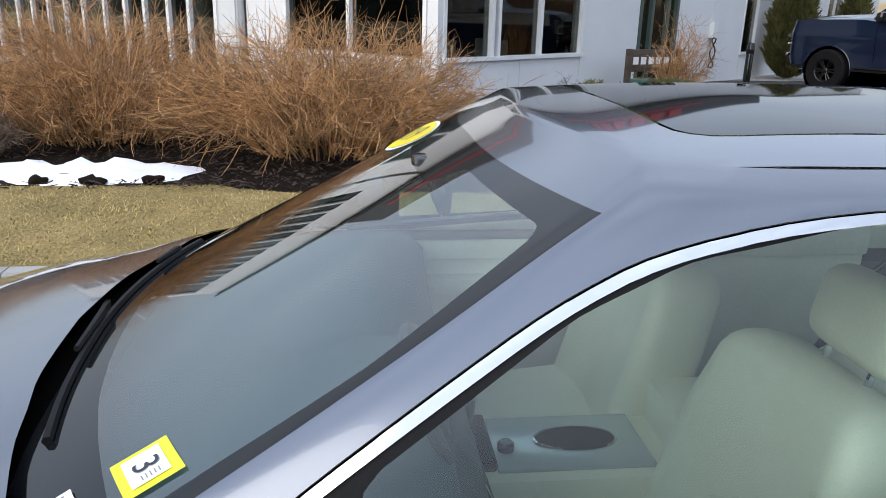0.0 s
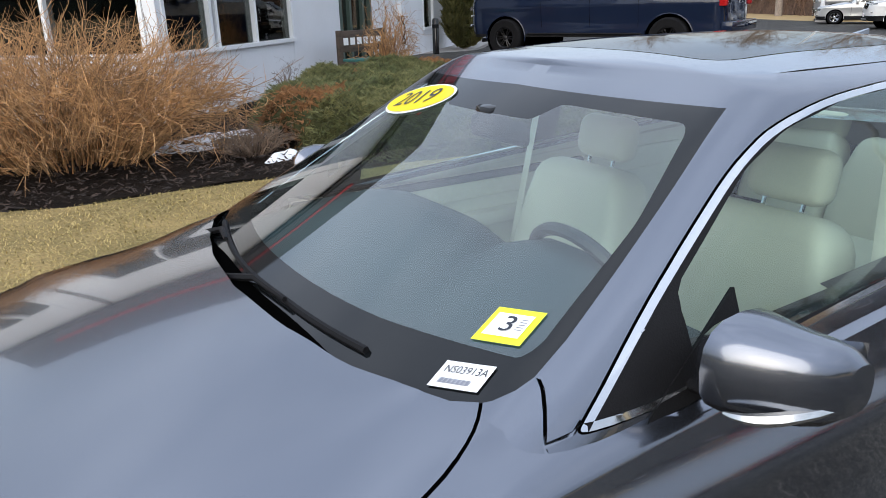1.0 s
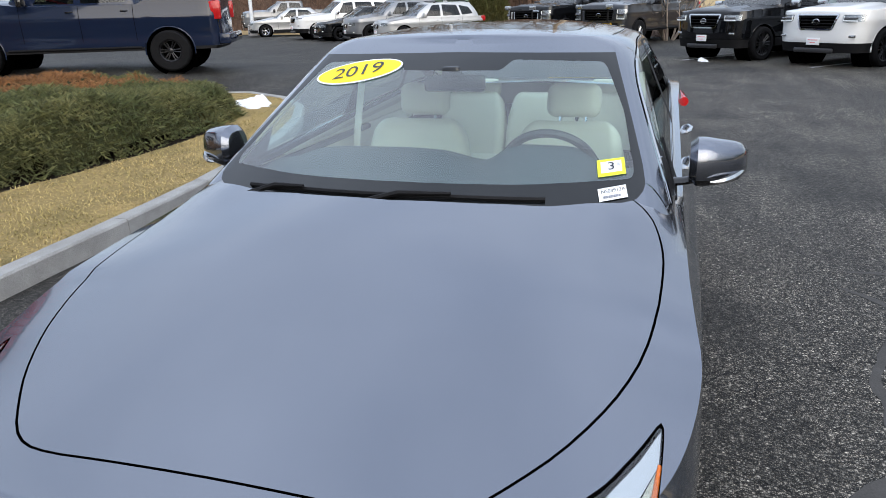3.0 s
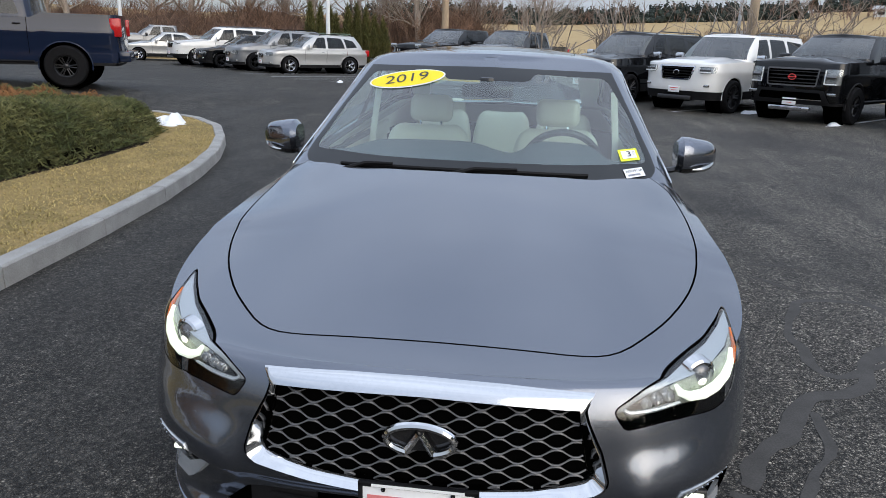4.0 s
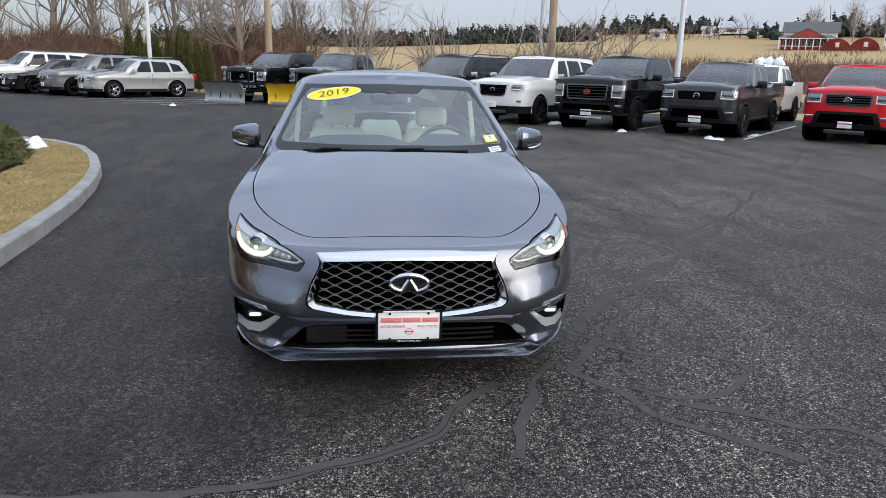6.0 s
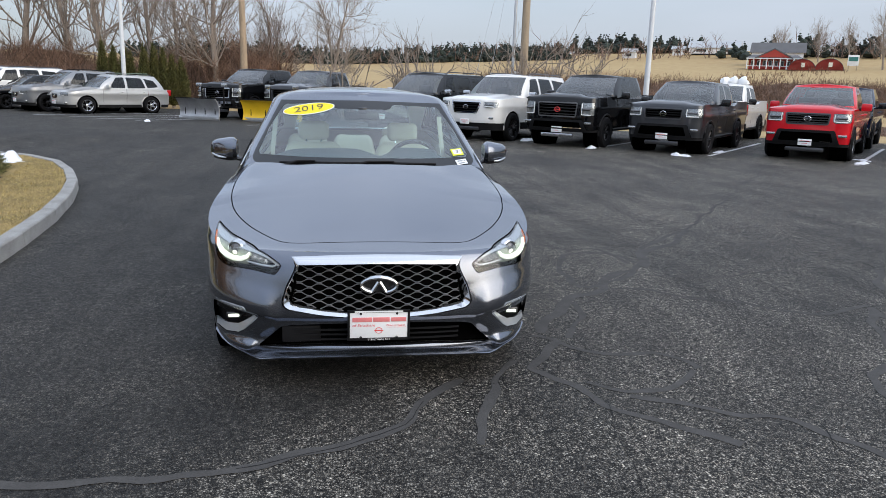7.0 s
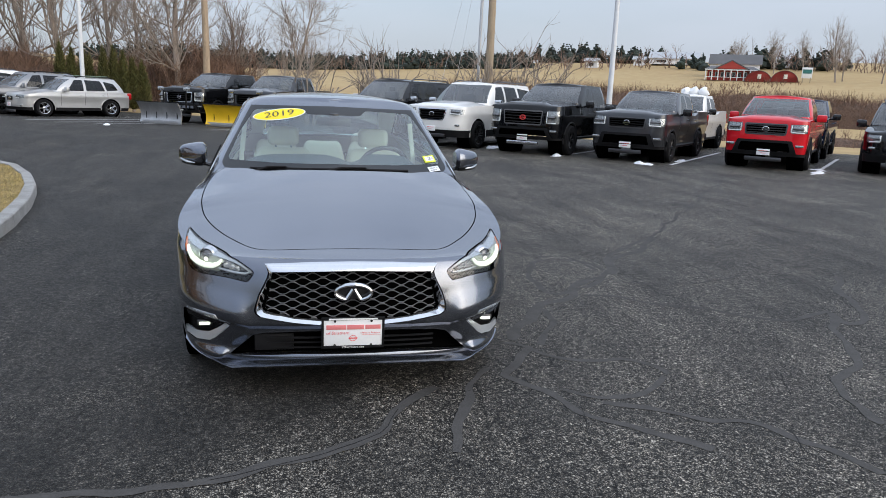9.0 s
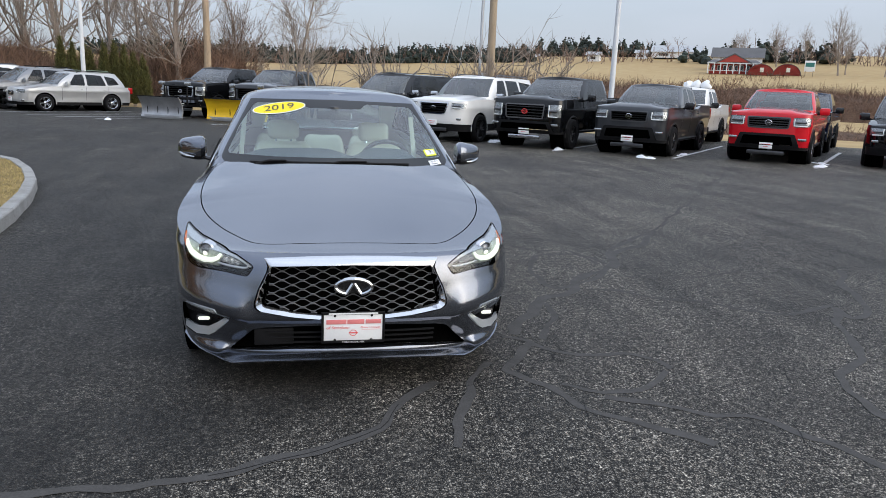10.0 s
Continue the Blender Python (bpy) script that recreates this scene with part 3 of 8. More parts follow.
            p0, p1 = d * rim_r * .18 + t * off * rim_r * .12, d * (rim_r - .012) + t * (off * rim_r * .28 + twist * rim_r)
            tube(bm, [p0 + Vector((0, h * .62, 0)), (p0 + p1) / 2 + Vector((0, h * .72, 0)), p1 + Vector((0, h * .74, 0))], [rim_r * .06, rim_r * .055, rim_r * .07], 5)
    ob = part("rim", bm, rim_mat, wheel)
    # near-black disc closes the rim, shade behind the spokes in its colour
    bm = bmesh.new()
    lathe(bm, [(rim_r * .93, -h * .1), (.004, -h * .1)], 24)
    part("rim_backing", bm, "dark", wheel)
    return wheel

# ---- the grey saloon ----
from mathutils.bvhtree import BVHTree

SAL = dict(
    L=4.80, z0=0.165, af=0.86, nf=3.35, ar=0.60, nr=3.0,
    bz=curve([0.16, 0.24, 0.34, 0.46, 0.62, 0.80, 0.90, 1.05], [0.860, 0.885, 0.906, 0.917, 0.922, 0.917, 0.880, 0.83]),
    fx=curve([0.16, 0.215, 0.26, 0.34, 0.45, 0.56, 0.64, 0.70, 0.735, 0.80], [0.055, 0.015, 0.035, 0.012, 0.0, 0.015, 0.035, 0.065, 0.12, 0.2]),
    rx=curve([0.16, 0.3, 0.6, 0.95, 1.05], [0.10, 0.02, 0.0, 0.03, 0.08]),
    zs=curve([0, 0.12, 0.30, 0.50, 0.80, 1.2, 1.6, 2.2, 3.0, 4.0, 4.5, 4.8], [0.712, 0.718, 0.742, 0.785, 0.845, 0.905, 0.938, 0.975, 1.02, 1.07, 1.06, 1.02]),
    zc=curve([0.05, 0.16, 0.25, 0.5, 0.8, 1.2, 1.6, 3.9, 4.4, 4.8], [0.70, 0.722, 0.745, 0.822, 0.912, 1.020, 1.085, 1.10, 1.08, 1.03]),
    hood_end=1.75, boot=3.95, lip=0.015, crown=2.4,
    side=lambda x, z: 0.006 * math.exp(-((z - 0.83) / 0.04) ** 2) * min(1, max(0, (x - 0.7) / 0.5)) - 0.012 * math.exp(-((z - 0.66) / 0.09) ** 2) * min(1, max(0, (x - 1.0) / 0.5)),
)
WS_X = curve([0.90, 1.02, 1.105, 1.25, 1.40, 1.455], [1.04, 1.285, 1.455, 1.73, 2.00, 2.11])
WS_B = curve([0.90, 1.00, 1.15, 1.30, 1.40, 1.44, 1.455], [0.855, 0.825, 0.765, 0.70, 0.655, 0.618, 0.57])
WS_K = 0.30
CAB = dict(z0=0.90, z1=1.455, b=WS_B, k=WS_K, ar=0.62, nr=3.0, xf=WS_X,
           xr=curve([0.90, 1.05, 1.25, 1.455], [4.6, 4.35, 3.95, 3.40]), crown=curve([2.05, 2.25, 2.6, 3.0, 3.5], [0.008, 0.030, 0.050, 0.048, 0.012]), pw=2.4)


def screen_x(y, z):
    """Where the windscreen lies at that width and height."""
    b, a = WS_B(z) - 0.075, abs(y)
    if a <= b:
        return WS_X(z) + WS_K * a * a
    u = min(1, (a - b) / 0.075)
    return WS_X(z) + WS_K * b * b + 2 * WS_K * b * 0.075 * u + 0.24 * (1 - math.sqrt(1 - u * u))


def on_screen(bm, y0, z0, turn=0.0, lift=0.004):
    """Lays a flat mesh in x and y onto the outside of the windscreen, its middle at (y0, z0)."""
    ct, st = math.cos(radians(turn)), math.sin(radians(turn))
    for v in bm.verts:
        s, t = v.co.x * ct - v.co.y * st, v.co.x * st + v.co.y * ct
        y, z = y0 - s, z0 + t * 0.47
        v.co = (screen_x(y, z) - lift * 0.5, y, z + lift * 0.85)
    bm.normal_update()
    return bm


def flat_patch(w, h, nx=10, ny=6, oval=False):
    bm = bmesh.new()
    if oval:
        rows = [[(w / 2 * r * math.cos(a), h / 2 * r * math.sin(a), 0) for a in (2 * math.pi * k / 40 for k in range(40))] for r in (1, 0.75, 0.5, 0.25, 0.02)]
        vs = grid(bm, rows, True)
        bm.faces.new(vs[-1])
    else:
        grid(bm, [[(w * (i / nx - 0.5), h * (j / ny - 0.5), 0) for i in range(nx + 1)] for j in range(ny + 1)])
    return bm


def wheel_cut(bm, x, r, depth, z=None):
    poly = [(x + r * math.cos(2 * math.pi * k / 28), (z or 0.33) + r * math.sin(2 * math.pi * k / 28)) for k in range(28)]
    fs = cut(bm, poly, (0, 2), lambda f: abs(f.calc_center_median().y) > depth)
    return fs


def build_saloon():
    car = thing("car", "dark grey metallic saloon car with lit headlights on the asphalt", "car")
    body = lower_shell(SAL, 46, 30, 12, 60, 18)
    # a stepped-in lower fascia, cheeks that fold under along a rising crease, a ledge below the fog lamps
    step = lambda u: max(0, min(1, u)) ** 2 * (3 - 2 * max(0, min(1, u)))
    cheek = curve([-0.3, -0.035, -0.008, 0.012, 0.05, 0.10, 0.17, 0.23], [0, 0, 0.004, 0.030, 0.032, 0.022, 0.005, 0])
    ledge = curve([0.16, 0.19, 0.215, 0.26, 0.30, 0.34], [0.6, 1, 1, 0.55, 0.15, 0])
    for v in body.verts:
        a, z = abs(v.co.y), v.co.z
        if v.co.x < 0.62 and z < 0.72:
            fade = step((0.925 - a) / 0.06)
            v.co.x += 0.020 * step((0.50 + (0.40 - z) * 0.8 - a) / 0.05) * step((0.40 - z) / 0.04)
            v.co.x -= cheek(z - 0.400 - 0.18 * (a - 0.6)) * step((a - 0.47) / 0.10) * fade
            v.co.x -= 0.024 * ledge(z) * step((a - 0.60) / 0.05) * fade
            low = 0.170 + 0.075 * max(0, (a - 0.62) / 0.23) ** 1.3
            if z < low:
                v.co.z = low - (low - z) * 0.06
    for v in body.verts:
        a = abs(v.co.y)
        if 0.95 < v.co.x < 1.9 and v.co.z > 0.88:
            v.co.z += 0.013 * math.exp(-((v.co.x - 1.43) / 0.17) ** 2) * step((a - 0.36) / 0.28) * step((0.85 - a) / 0.08)
    body.normal_update()
    tree = BVHTree.FromBMesh(body)

    def surf(y, z, d=0.0):
        """The point of the front skin at that width and height, set back by d."""
        p = tree.ray_cast(Vector((-1, y, z)), Vector((1, 0, 0)))[0]
        return p + Vector((d, 0, 0))
    for x in (0.90, 3.74):
        bmesh.ops.delete(body, geom=wheel_cut(body, x, 0.365, 0.55, 0.335), context="FACES")
    fr = lambda f: f.calc_center_median().x < 0.95 and f.material_index == 0
    # --- grille opening with its chrome surround
    half = [(0.389, 0.653), (0.405, 0.575), (0.419, 0.500), (0.428, 0.474), (0.404, 0.459), (0.289, 0.434), (0.152, 0.419)]
    hole = rounded(half + [(0, 0.414)] + [(-y, z) for y, z in half[::-1]] + [(0, 0.659)], 0.012, 3)
    half = [(0.428, 0.692), (0.404, 0.655), (0.414, 0.620), (0.452, 0.545), (0.473, 0.474), (0.469, 0.452), (0.447, 0.436), (0.289, 0.409), (0.152, 0.395)]
    rim = half + [(0, 0.390)] + [(-y, z) for y, z in half[::-1]] + [(-0.2, 0.701), (0, 0.703), (0.2, 0.701)]
    front = lambda f: f.calc_center_median().x < 0.5 and abs(f.calc_center_median().y) < 0.6 and f.normal.x < 0
    hf = cut(body, hole, (1, 2), front)
    # set-back sheet, the depth behind the mesh painted as near-black shade
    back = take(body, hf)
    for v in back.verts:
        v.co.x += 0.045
    grille = part("grille", back, "dark", car, "mesh grille, backed by a near-black sheet as painted shade")
    take(body, cut(body, rounded(rim, 0.012, 2), (1, 2), front)).free()

    def spread(pts, n):
        """Even steps along a broken line."""
        p = np.array(pts)
        t = np.concatenate(([0], np.cumsum(np.hypot(*np.diff(p, axis=0).T))))
        u = np.linspace(0, t[-1], n, endpoint=False)
        return list(zip(np.interp(u, t, p[:, 0]), np.interp(u, t, p[:, 1])))
    out_side = [(0.428, 0.692), (0.405, 0.656), (0.412, 0.628), (0.430, 0.588), (0.452, 0.545), (0.466, 0.500), (0.473, 0.474), (0.469, 0.452), (0.447, 0.436)]
    in_side = [(0.389, 0.653), (0.397, 0.615), (0.405, 0.575), (0.419, 0.500), (0.428, 0.476), (0.422, 0.465), (0.404, 0.459)]
    out_low, in_low = [(0.447, 0.436), (0.289, 0.409), (0.152, 0.395), (0, 0.390), (-0.152, 0.395), (-0.289, 0.409), (-0.447, 0.436)], [(0.404, 0.459), (0.289, 0.434), (0.152, 0.419), (0, 0.414), (-0.152, 0.419), (-0.289, 0.434), (-0.404, 0.459)]
    out_top, in_top = [(-0.428, 0.692), (-0.2, 0.701), (0, 0.703), (0.2, 0.701), (0.428, 0.692)], [(-0.389, 0.653), (0, 0.659), (0.389, 0.653)]
    flip = lambda pts: [(-y, z) for y, z in pts[::-1]]
    ring = [(spread(o, n), spread(i, n), d) for o, i, n, d in ((out_side, in_side, 28, 0.050), (out_low, in_low, 60, 0.024), (flip(out_side), flip(in_side), 28, 0.050), (out_top, in_top, 60, -0.006))]
    outer, inner_, deep = [p for o, _, _ in ring for p in o], [p for _, i, _ in ring for p in i], np.array([d for o, _, d in ring for _ in o])
    deep = np.mean([np.roll(deep, k) for k in range(-5, 6)], axis=0)
    # the top bar stays flat to its mitred ends
    deep[116:176] = -0.006
    for k in range(10):
        deep[k] = deep[115 - k] = -0.006 + 0.056 * step(k / 10)
    chrome = bmesh.new()
    grid(chrome, [[surf(o[0] * (1 - u) + i[0] * u, o[1] * (1 - u) + i[1] * u, (d if k > 2 else 0.0) * u + back_) for o, i, d in zip(outer, inner_, deep)] for k, (u, back_) in enumerate(((0, 0.02), (0, -0.006), (0.12, -0.011), (0.55, -0.011), (0.9, -0.009), (1, 0.0), (1, 0.03)))], True)
    bmesh.ops.recalc_face_normals(chrome, faces=chrome.faces[:])
    part("grille_surround", chrome, "chrome", grille, "polished chrome surround", 60)
    seam = take(body, cut(body, grow(rounded(rim, 0.012, 2), 0.006), (1, 2), lambda f: front(f) and f.calc_center_median().z < 0.67))
    for v in seam.verts:
        v.co.x += 0.014
    part("grille_gap", seam, "dark", grille)
    gx = lambda y, z: SAL["fx"](z) + 0.86 * (1 - (1 - min(0.99, abs(y) / 0.92) ** 3.35) ** (1 / 3.35)) + 0.02
    bm = bmesh.new()
    dz = 0.0216
    for k in range(12):
        run = []
        for i in range(173):
            y = -0.43 + 0.86 * i / 172
            c = math.cos(2 * math.pi * y / 0.098 + math.pi * k)
            z = 0.424 + dz * k + dz * 0.37 * c - 0.005 * (1 - (y / 0.43) ** 2)
            if inside((y, z), hole):
                run.append(((gx(y, z) + 0.008 + 0.003 * c, y, z), 0.0028 + 0.0034 * max(0, c) ** 3 + 0.0010 * max(0, -c) ** 3))
            if (not inside((y, z), hole) or i == 172) and run:
                if len(run) > 3:
                    tube(bm, [p for p, _ in run], [r_ for _, r_ in run], 6, flat=0.75)
                run = []
    part("grille_mesh", bm, "mesh_grey", grille, "grey wavy grille mesh")
    # emblem: an oval ring with two converging strokes
    em = bmesh.new()
    ex = gx(0, 0.562) - 0.042
    ring = [(ex + 0.004 * math.cos(a), 0.088 * math.cos(a), 0.563 + 0.039 * math.sin(a)) for a in np.linspace(-1.15, math.pi + 1.15, 40)]
    tube(em, ring, [0.0105] * 40, 8)
    tube(em, [ring[0], (ex, 0.003, 0.580)], [0.0105, 0.009], 6)
    tube(em, [ring[-1], (ex, -0.003, 0.580)], [0.0105, 0.009], 6)
    part("emblem", em, "chrome", car, "chrome oval emblem")
    eb = flat_patch(0.165, 0.075, oval=True)
    for v in eb.verts:
        v.co = (ex + 0.012, v.co.x, 0.563 + v.co.y)
    part("emblem_backing", eb, "gloss_black", car)
    # --- headlights
    top_line = [(0.478, 0.650), (0.514, 0.674), (0.558, 0.700), (0.615, 0.718), (0.692, 0.735), (0.745, 0.746), (0.797, 0.764), (0.838, 0.783)]
    lamp = rounded([(0.509, 0.605), (0.611, 0.622), (0.68, 0.626), (0.745, 0.625), (0.788, 0.636), (0.810, 0.660), (0.822, 0.70), (0.836, 0.745)] + top_line[::-1], 0.014, 3)

    def sheet(bm, upper, lower, s, d0, d1, n=4):
        """A sheet between two lines on the front skin, set back from it."""
        grid(bm, [[surf(s * (p[0] * (1 - u) + q[0] * u), p[1] * (1 - u) + q[1] * u, d0 * (1 - u) + d1 * u) for p, q in zip(upper, lower)] for u in np.linspace(0, 1, n + 1)])
        bmesh.ops.recalc_face_normals(bm, faces=bm.faces[:])
        return bm
    for s in (1, -1):
        poly = lamp if s > 0 else mirror_poly(lamp)
        ok = lambda f: f.calc_center_median().x < 0.85 and f.calc_center_median().y * s > 0 and f.calc_center_median().z < 0.83 and f.normal.z < 0.998
        fs = cut(body, poly, (1, 2), ok)
        bowl = take(body, fs, keep=True)
        lens = take(body, fs)
        hl = part("headlight", lens, "lens", car, "lit headlight behind a clear lens")
        gap = take(body, cut(body, grow(poly, 0.0032), (1, 2), ok))
        for v in gap.verts:
            v.co += Vector((0.006, -0.002 * s, -0.003))
        part("lamp_gap", gap, "dark", hl)
        for v in bowl.verts:
            v.co += Vector((0.075, -0.03 * s, -0.004))
        part("housing", bowl, "dark", hl, "black lamp housing")
        edge = [(0.486, 0.648), (0.518, 0.670), (0.560, 0.694), (0.615, 0.712), (0.692, 0.729), (0.745, 0.740), (0.797, 0.757), (0.834, 0.775)]
        under = [(0.497, 0.643), (0.525, 0.662), (0.563, 0.682), (0.615, 0.698), (0.680, 0.709), (0.740, 0.720), (0.800, 0.735), (0.833, 0.752)]
        part("brow", sheet(bmesh.new(), edge, under, s, 0.008, 0.012), "brow", hl, "silver upper light bar")
        # facetted silver bowl round the projector, and the slim one beside it
        part("reflector_bowl", sheet(bmesh.new(), [(0.632, 0.698), (0.68, 0.706), (0.740, 0.718), (0.80, 0.732), (0.832, 0.750)], [(0.648, 0.630), (0.690, 0.630), (0.742, 0.630), (0.785, 0.642), (0.808, 0.668)], s, 0.018, 0.060, 6), "bowl", hl, "silver reflector bowl")
        part("inner_reflector", sheet(bmesh.new(), [(0.510, 0.655), (0.545, 0.670), (0.585, 0.686), (0.635, 0.698)], [(0.522, 0.645), (0.555, 0.646), (0.590, 0.650), (0.645, 0.660)], s, 0.016, 0.045, 5), "reflector", hl, "silver inner reflector")
        for yy, zz in ((0.560, 0.660), (0.588, 0.667), (0.616, 0.674)):
            bm = lathe(bmesh.new(), [(0.015, -0.006), (0.013, 0.010), (0.005, 0.018), (0.002, 0.018)], 12, "x", surf(s * yy, zz, 0.018))
            part("high_beam", bm, "chrome", hl, "bright reflector bowl")
        bm = tube(bmesh.new(), [surf(s * yy, zz, 0.014) for yy, zz in ((0.505, 0.657), (0.507, 0.645), (0.520, 0.639), (0.555, 0.641), (0.590, 0.645), (0.650, 0.655))], [0.003, 0.005, 0.006, 0.006, 0.006, 0.004], 6)
        part("light_guide", bm, "brow", hl, "silver light guide")
        # the glowing ring hangs open at its top round the projector
        path = [(0.816, 0.728), (0.808, 0.706), (0.788, 0.684), (0.757, 0.668), (0.718, 0.660), (0.680, 0.662), (0.652, 0.674), (0.638, 0.694)]
        part("lamp_ring", tube(bmesh.new(), [surf(s * yy, zz, 0.020) for yy, zz in path], [0.006, 0.010, 0.013, 0.014, 0.014, 0.013, 0.010, 0.005], 8), "drl", hl, "glowing daytime ring")
        c = surf(0.712 * s, 0.698, 0.034)
        t = Matrix.Translation(c) @ Matrix.Rotation(-0.45 * s, 4, "Z") @ Matrix.Rotation(-0.1, 4, "Y")
        bm = lathe(bmesh.new(), [(0.048, 0.03), (0.046, 0.002), (0.040, -0.003), (0.037, 0.008)], 28, "x")
        bm.transform(t)
        part("bezel", bm, "chrome", hl)
        bm = lathe(bmesh.new(), [(0.037, 0.012), (0.034, 0.002), (0.026, -0.008), (0.013, -0.013), (0.002, -0.015)], 24, "x")
        bm.transform(t)
        part("projector", bm, "lamp_dark", hl, "grey glass projector lens")
        bm = lathe(bmesh.new(), [(0.013, -0.012), (0.010, -0.016), (0.002, -0.018)], 14, "x")
        bm.transform(t @ Matrix.Translation((0, 0, -0.010)))
        part("bulb", bm, "lamp", hl, "lit lamp")
        bm = tube(bmesh.new(), [surf(s * yy, zz, 0.012) for yy, zz in ((0.834, 0.752), (0.827, 0.728), (0.818, 0.705))], [0.004, 0.007, 0.005], 6)
        part("side_marker", bm, "amber", hl)
    # --- fog pockets
    fog = rounded([(0.603, 0.390), (0.66, 0.402), (0.735, 0.414), (0.815, 0.424), (0.843, 0.415), (0.848, 0.35), (0.842, 0.268), (0.770, 0.264), (0.702, 0.278), (0.670, 0.303)], 0.008, 2)
    for s in (1, -1):
        poly = fog if s > 0 else mirror_poly(fog)
        ok = lambda f: f.calc_center_median().x < 0.8 and f.calc_center_median().y * s > 0
        pocket = take(body, cut(body, poly, (1, 2), ok))
        for v in pocket.verts:
            v.co += Vector((0.055, -0.015 * s, 0))
        fp = part("fog_pocket", pocket, "plastic", car, "black fog lamp recess")
        bm = sheet(bmesh.new(), [(0.668, 0.438), (0.72, 0.444), (0.77, 0.446), (0.818, 0.444)], [(0.654, 0.414), (0.715, 0.420), (0.77, 0.423), (0.825, 0.424)], s, -0.006, -0.004)
        part("signal_lens", thicken(bm, 0.006), "brow", fp, "clear turn signal lens")
        for k in range(9):
            u = (k + 0.5) / 9
            yy, zz = 0.664 + 0.152 * u, 0.4285 + 0.004 * u
            bm = tube(bmesh.new(), [surf(s * (yy - 0.004), zz - 0.007, -0.008), surf(s * (yy + 0.003), zz + 0.008, -0.009)], 0.0022, 5)
            part("signal_diode", bm, "chrome", fp)
        for k in range(3):
            bm = tube(bmesh.new(), [surf(s * yy, zz - 0.011 * k, 0.006 + 0.008 * k) for yy, zz in ((0.64, 0.392), (0.70, 0.402), (0.76, 0.408), (0.82, 0.412))], 0.0035, 5)
            part("fog_slat", bm, "gloss_black", fp)
        bm = boxes((surf(s * 0.728, 0.362, 0.034), (0.02, 0.074, 0.034)), bevel=0.008)
        part("fog_bezel", bm, "satin", fp)
        bm = boxes((surf(s * 0.728, 0.360, 0.024), (0.012, 0.056, 0.018)), bevel=0.006)
        part("fog_lamp", bm, "drl", fp, "lit fog lamp")
        bm = sheet(bmesh.new(), [(0.618, 0.388), (0.660, 0.352), (0.704, 0.322), (0.760, 0.308), (0.805, 0.304), (0.842, 0.304)], [(0.605, 0.386), (0.638, 0.344), (0.672, 0.306), (0.703, 0.281), (0.772, 0.268), (0.838, 0.272)], s, 0.024, -0.006)
        part("fog_trim", thicken(bm, 0.012), "brow", fp, "bright silver bracket round the fog lamp")
    # --- lower intake and lip
    half = [(0.26, 0.355), (0.43, 0.346), (0.486, 0.334), (0.555, 0.262), (0.606, 0.219), (0.28, 0.232)]
    intake = rounded(half + [(0, 0.228)] + [(-y, z) for y, z in half[::-1]] + [(0, 0.357)], 0.012, 2)
    # back of the intake, its shade put into the near-black colour
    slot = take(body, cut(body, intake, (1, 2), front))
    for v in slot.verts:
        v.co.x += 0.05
    inlet = part("lower_intake", slot, "dark", car, "lower air intake, its shaded depth painted near-black")
    for zz in (0.262, 0.290, 0.318):
        bm = tube(bmesh.new(), [(gx(y, zz) + 0.005, y, zz) for y in np.linspace(-0.42, 0.42, 25)], 0.006, 5)
        part("intake_slat", bm, "plastic", inlet)
    bm = boxes(((gx(0.38, 0.3) + 0.016, 0.385, 0.292), (0.01, 0.19, 0.085)), bevel=0.004)
    part("sensor_cover", bm, "plastic", inlet)
    lip = bmesh.new()
    ys = np.linspace(-0.845, 0.845, 41)
    rows = []
    lip_z = curve([0, 0.30, 0.50, 0.62, 0.72, 0.80, 0.86], [0.228, 0.224, 0.213, 0.197, 0.207, 0.229, 0.252])
    for dxx, dzz in ((0.060, 0.004), (-0.030, -0.024), (-0.042, -0.032), (-0.036, -0.040), (0.05, -0.044)):
        rows.append([(0.86 * (1 - (1 - min(0.985, abs(y) / 0.895) ** 3.35) ** (1 / 3.35)) + 0.030 + dxx * (1 - 0.45 * step((abs(y) - 0.60) / 0.1)), y, lip_z(abs(y)) + dzz * (1 - 0.5 * step((abs(y) - 0.58) / 0.1))) for y in ys])
    grid(lip, rows)
    bmesh.ops.recalc_face_normals(lip, faces=lip.faces[:])
    part("front_lip", lip, "paint_grey", car, "body coloured front splitter")
    # --- bonnet, set in a narrow gap
    hood = [(0.222, 0.0), (0.221, 0.12), (0.219, 0.25), (0.216, 0.37), (0.226, 0.445), (0.262, 0.505), (0.34, 0.575), (0.42, 0.638), (0.52, 0.697), (0.62, 0.742), (0.74, 0.778), (0.89, 0.800), (1.06, 0.806), (1.18, 0.804), (1.26, 0.792), (1.33, 0.773), (1.38, 0.748), (1.415, 0.720), (1.445, 0.680), (1.58, 0.58), (1.64, 0.0)]
    hood = [(x - 0.018 * max(0, 1 - x / 0.5), y + 0.013 * min(1, y / 0.4)) for x, y in hood]
    hood = hood[:1] + [(a[0] * u + b[0] * (1 - u), a[1] * u + b[1] * (1 - u)) for a, b in zip(hood, hood[1:]) for u in (0.75, 0.25)] + hood[-1:]
    hood = hood + [(x, -y) for x, y in hood[::-1] if y > 0]
    # bonnet and wing swell up to the foot of the pillar
    for v in body.verts:
        a = abs(v.co.y)
        if v.co.z > 0.85 and 1.1 < v.co.x < 2.2:
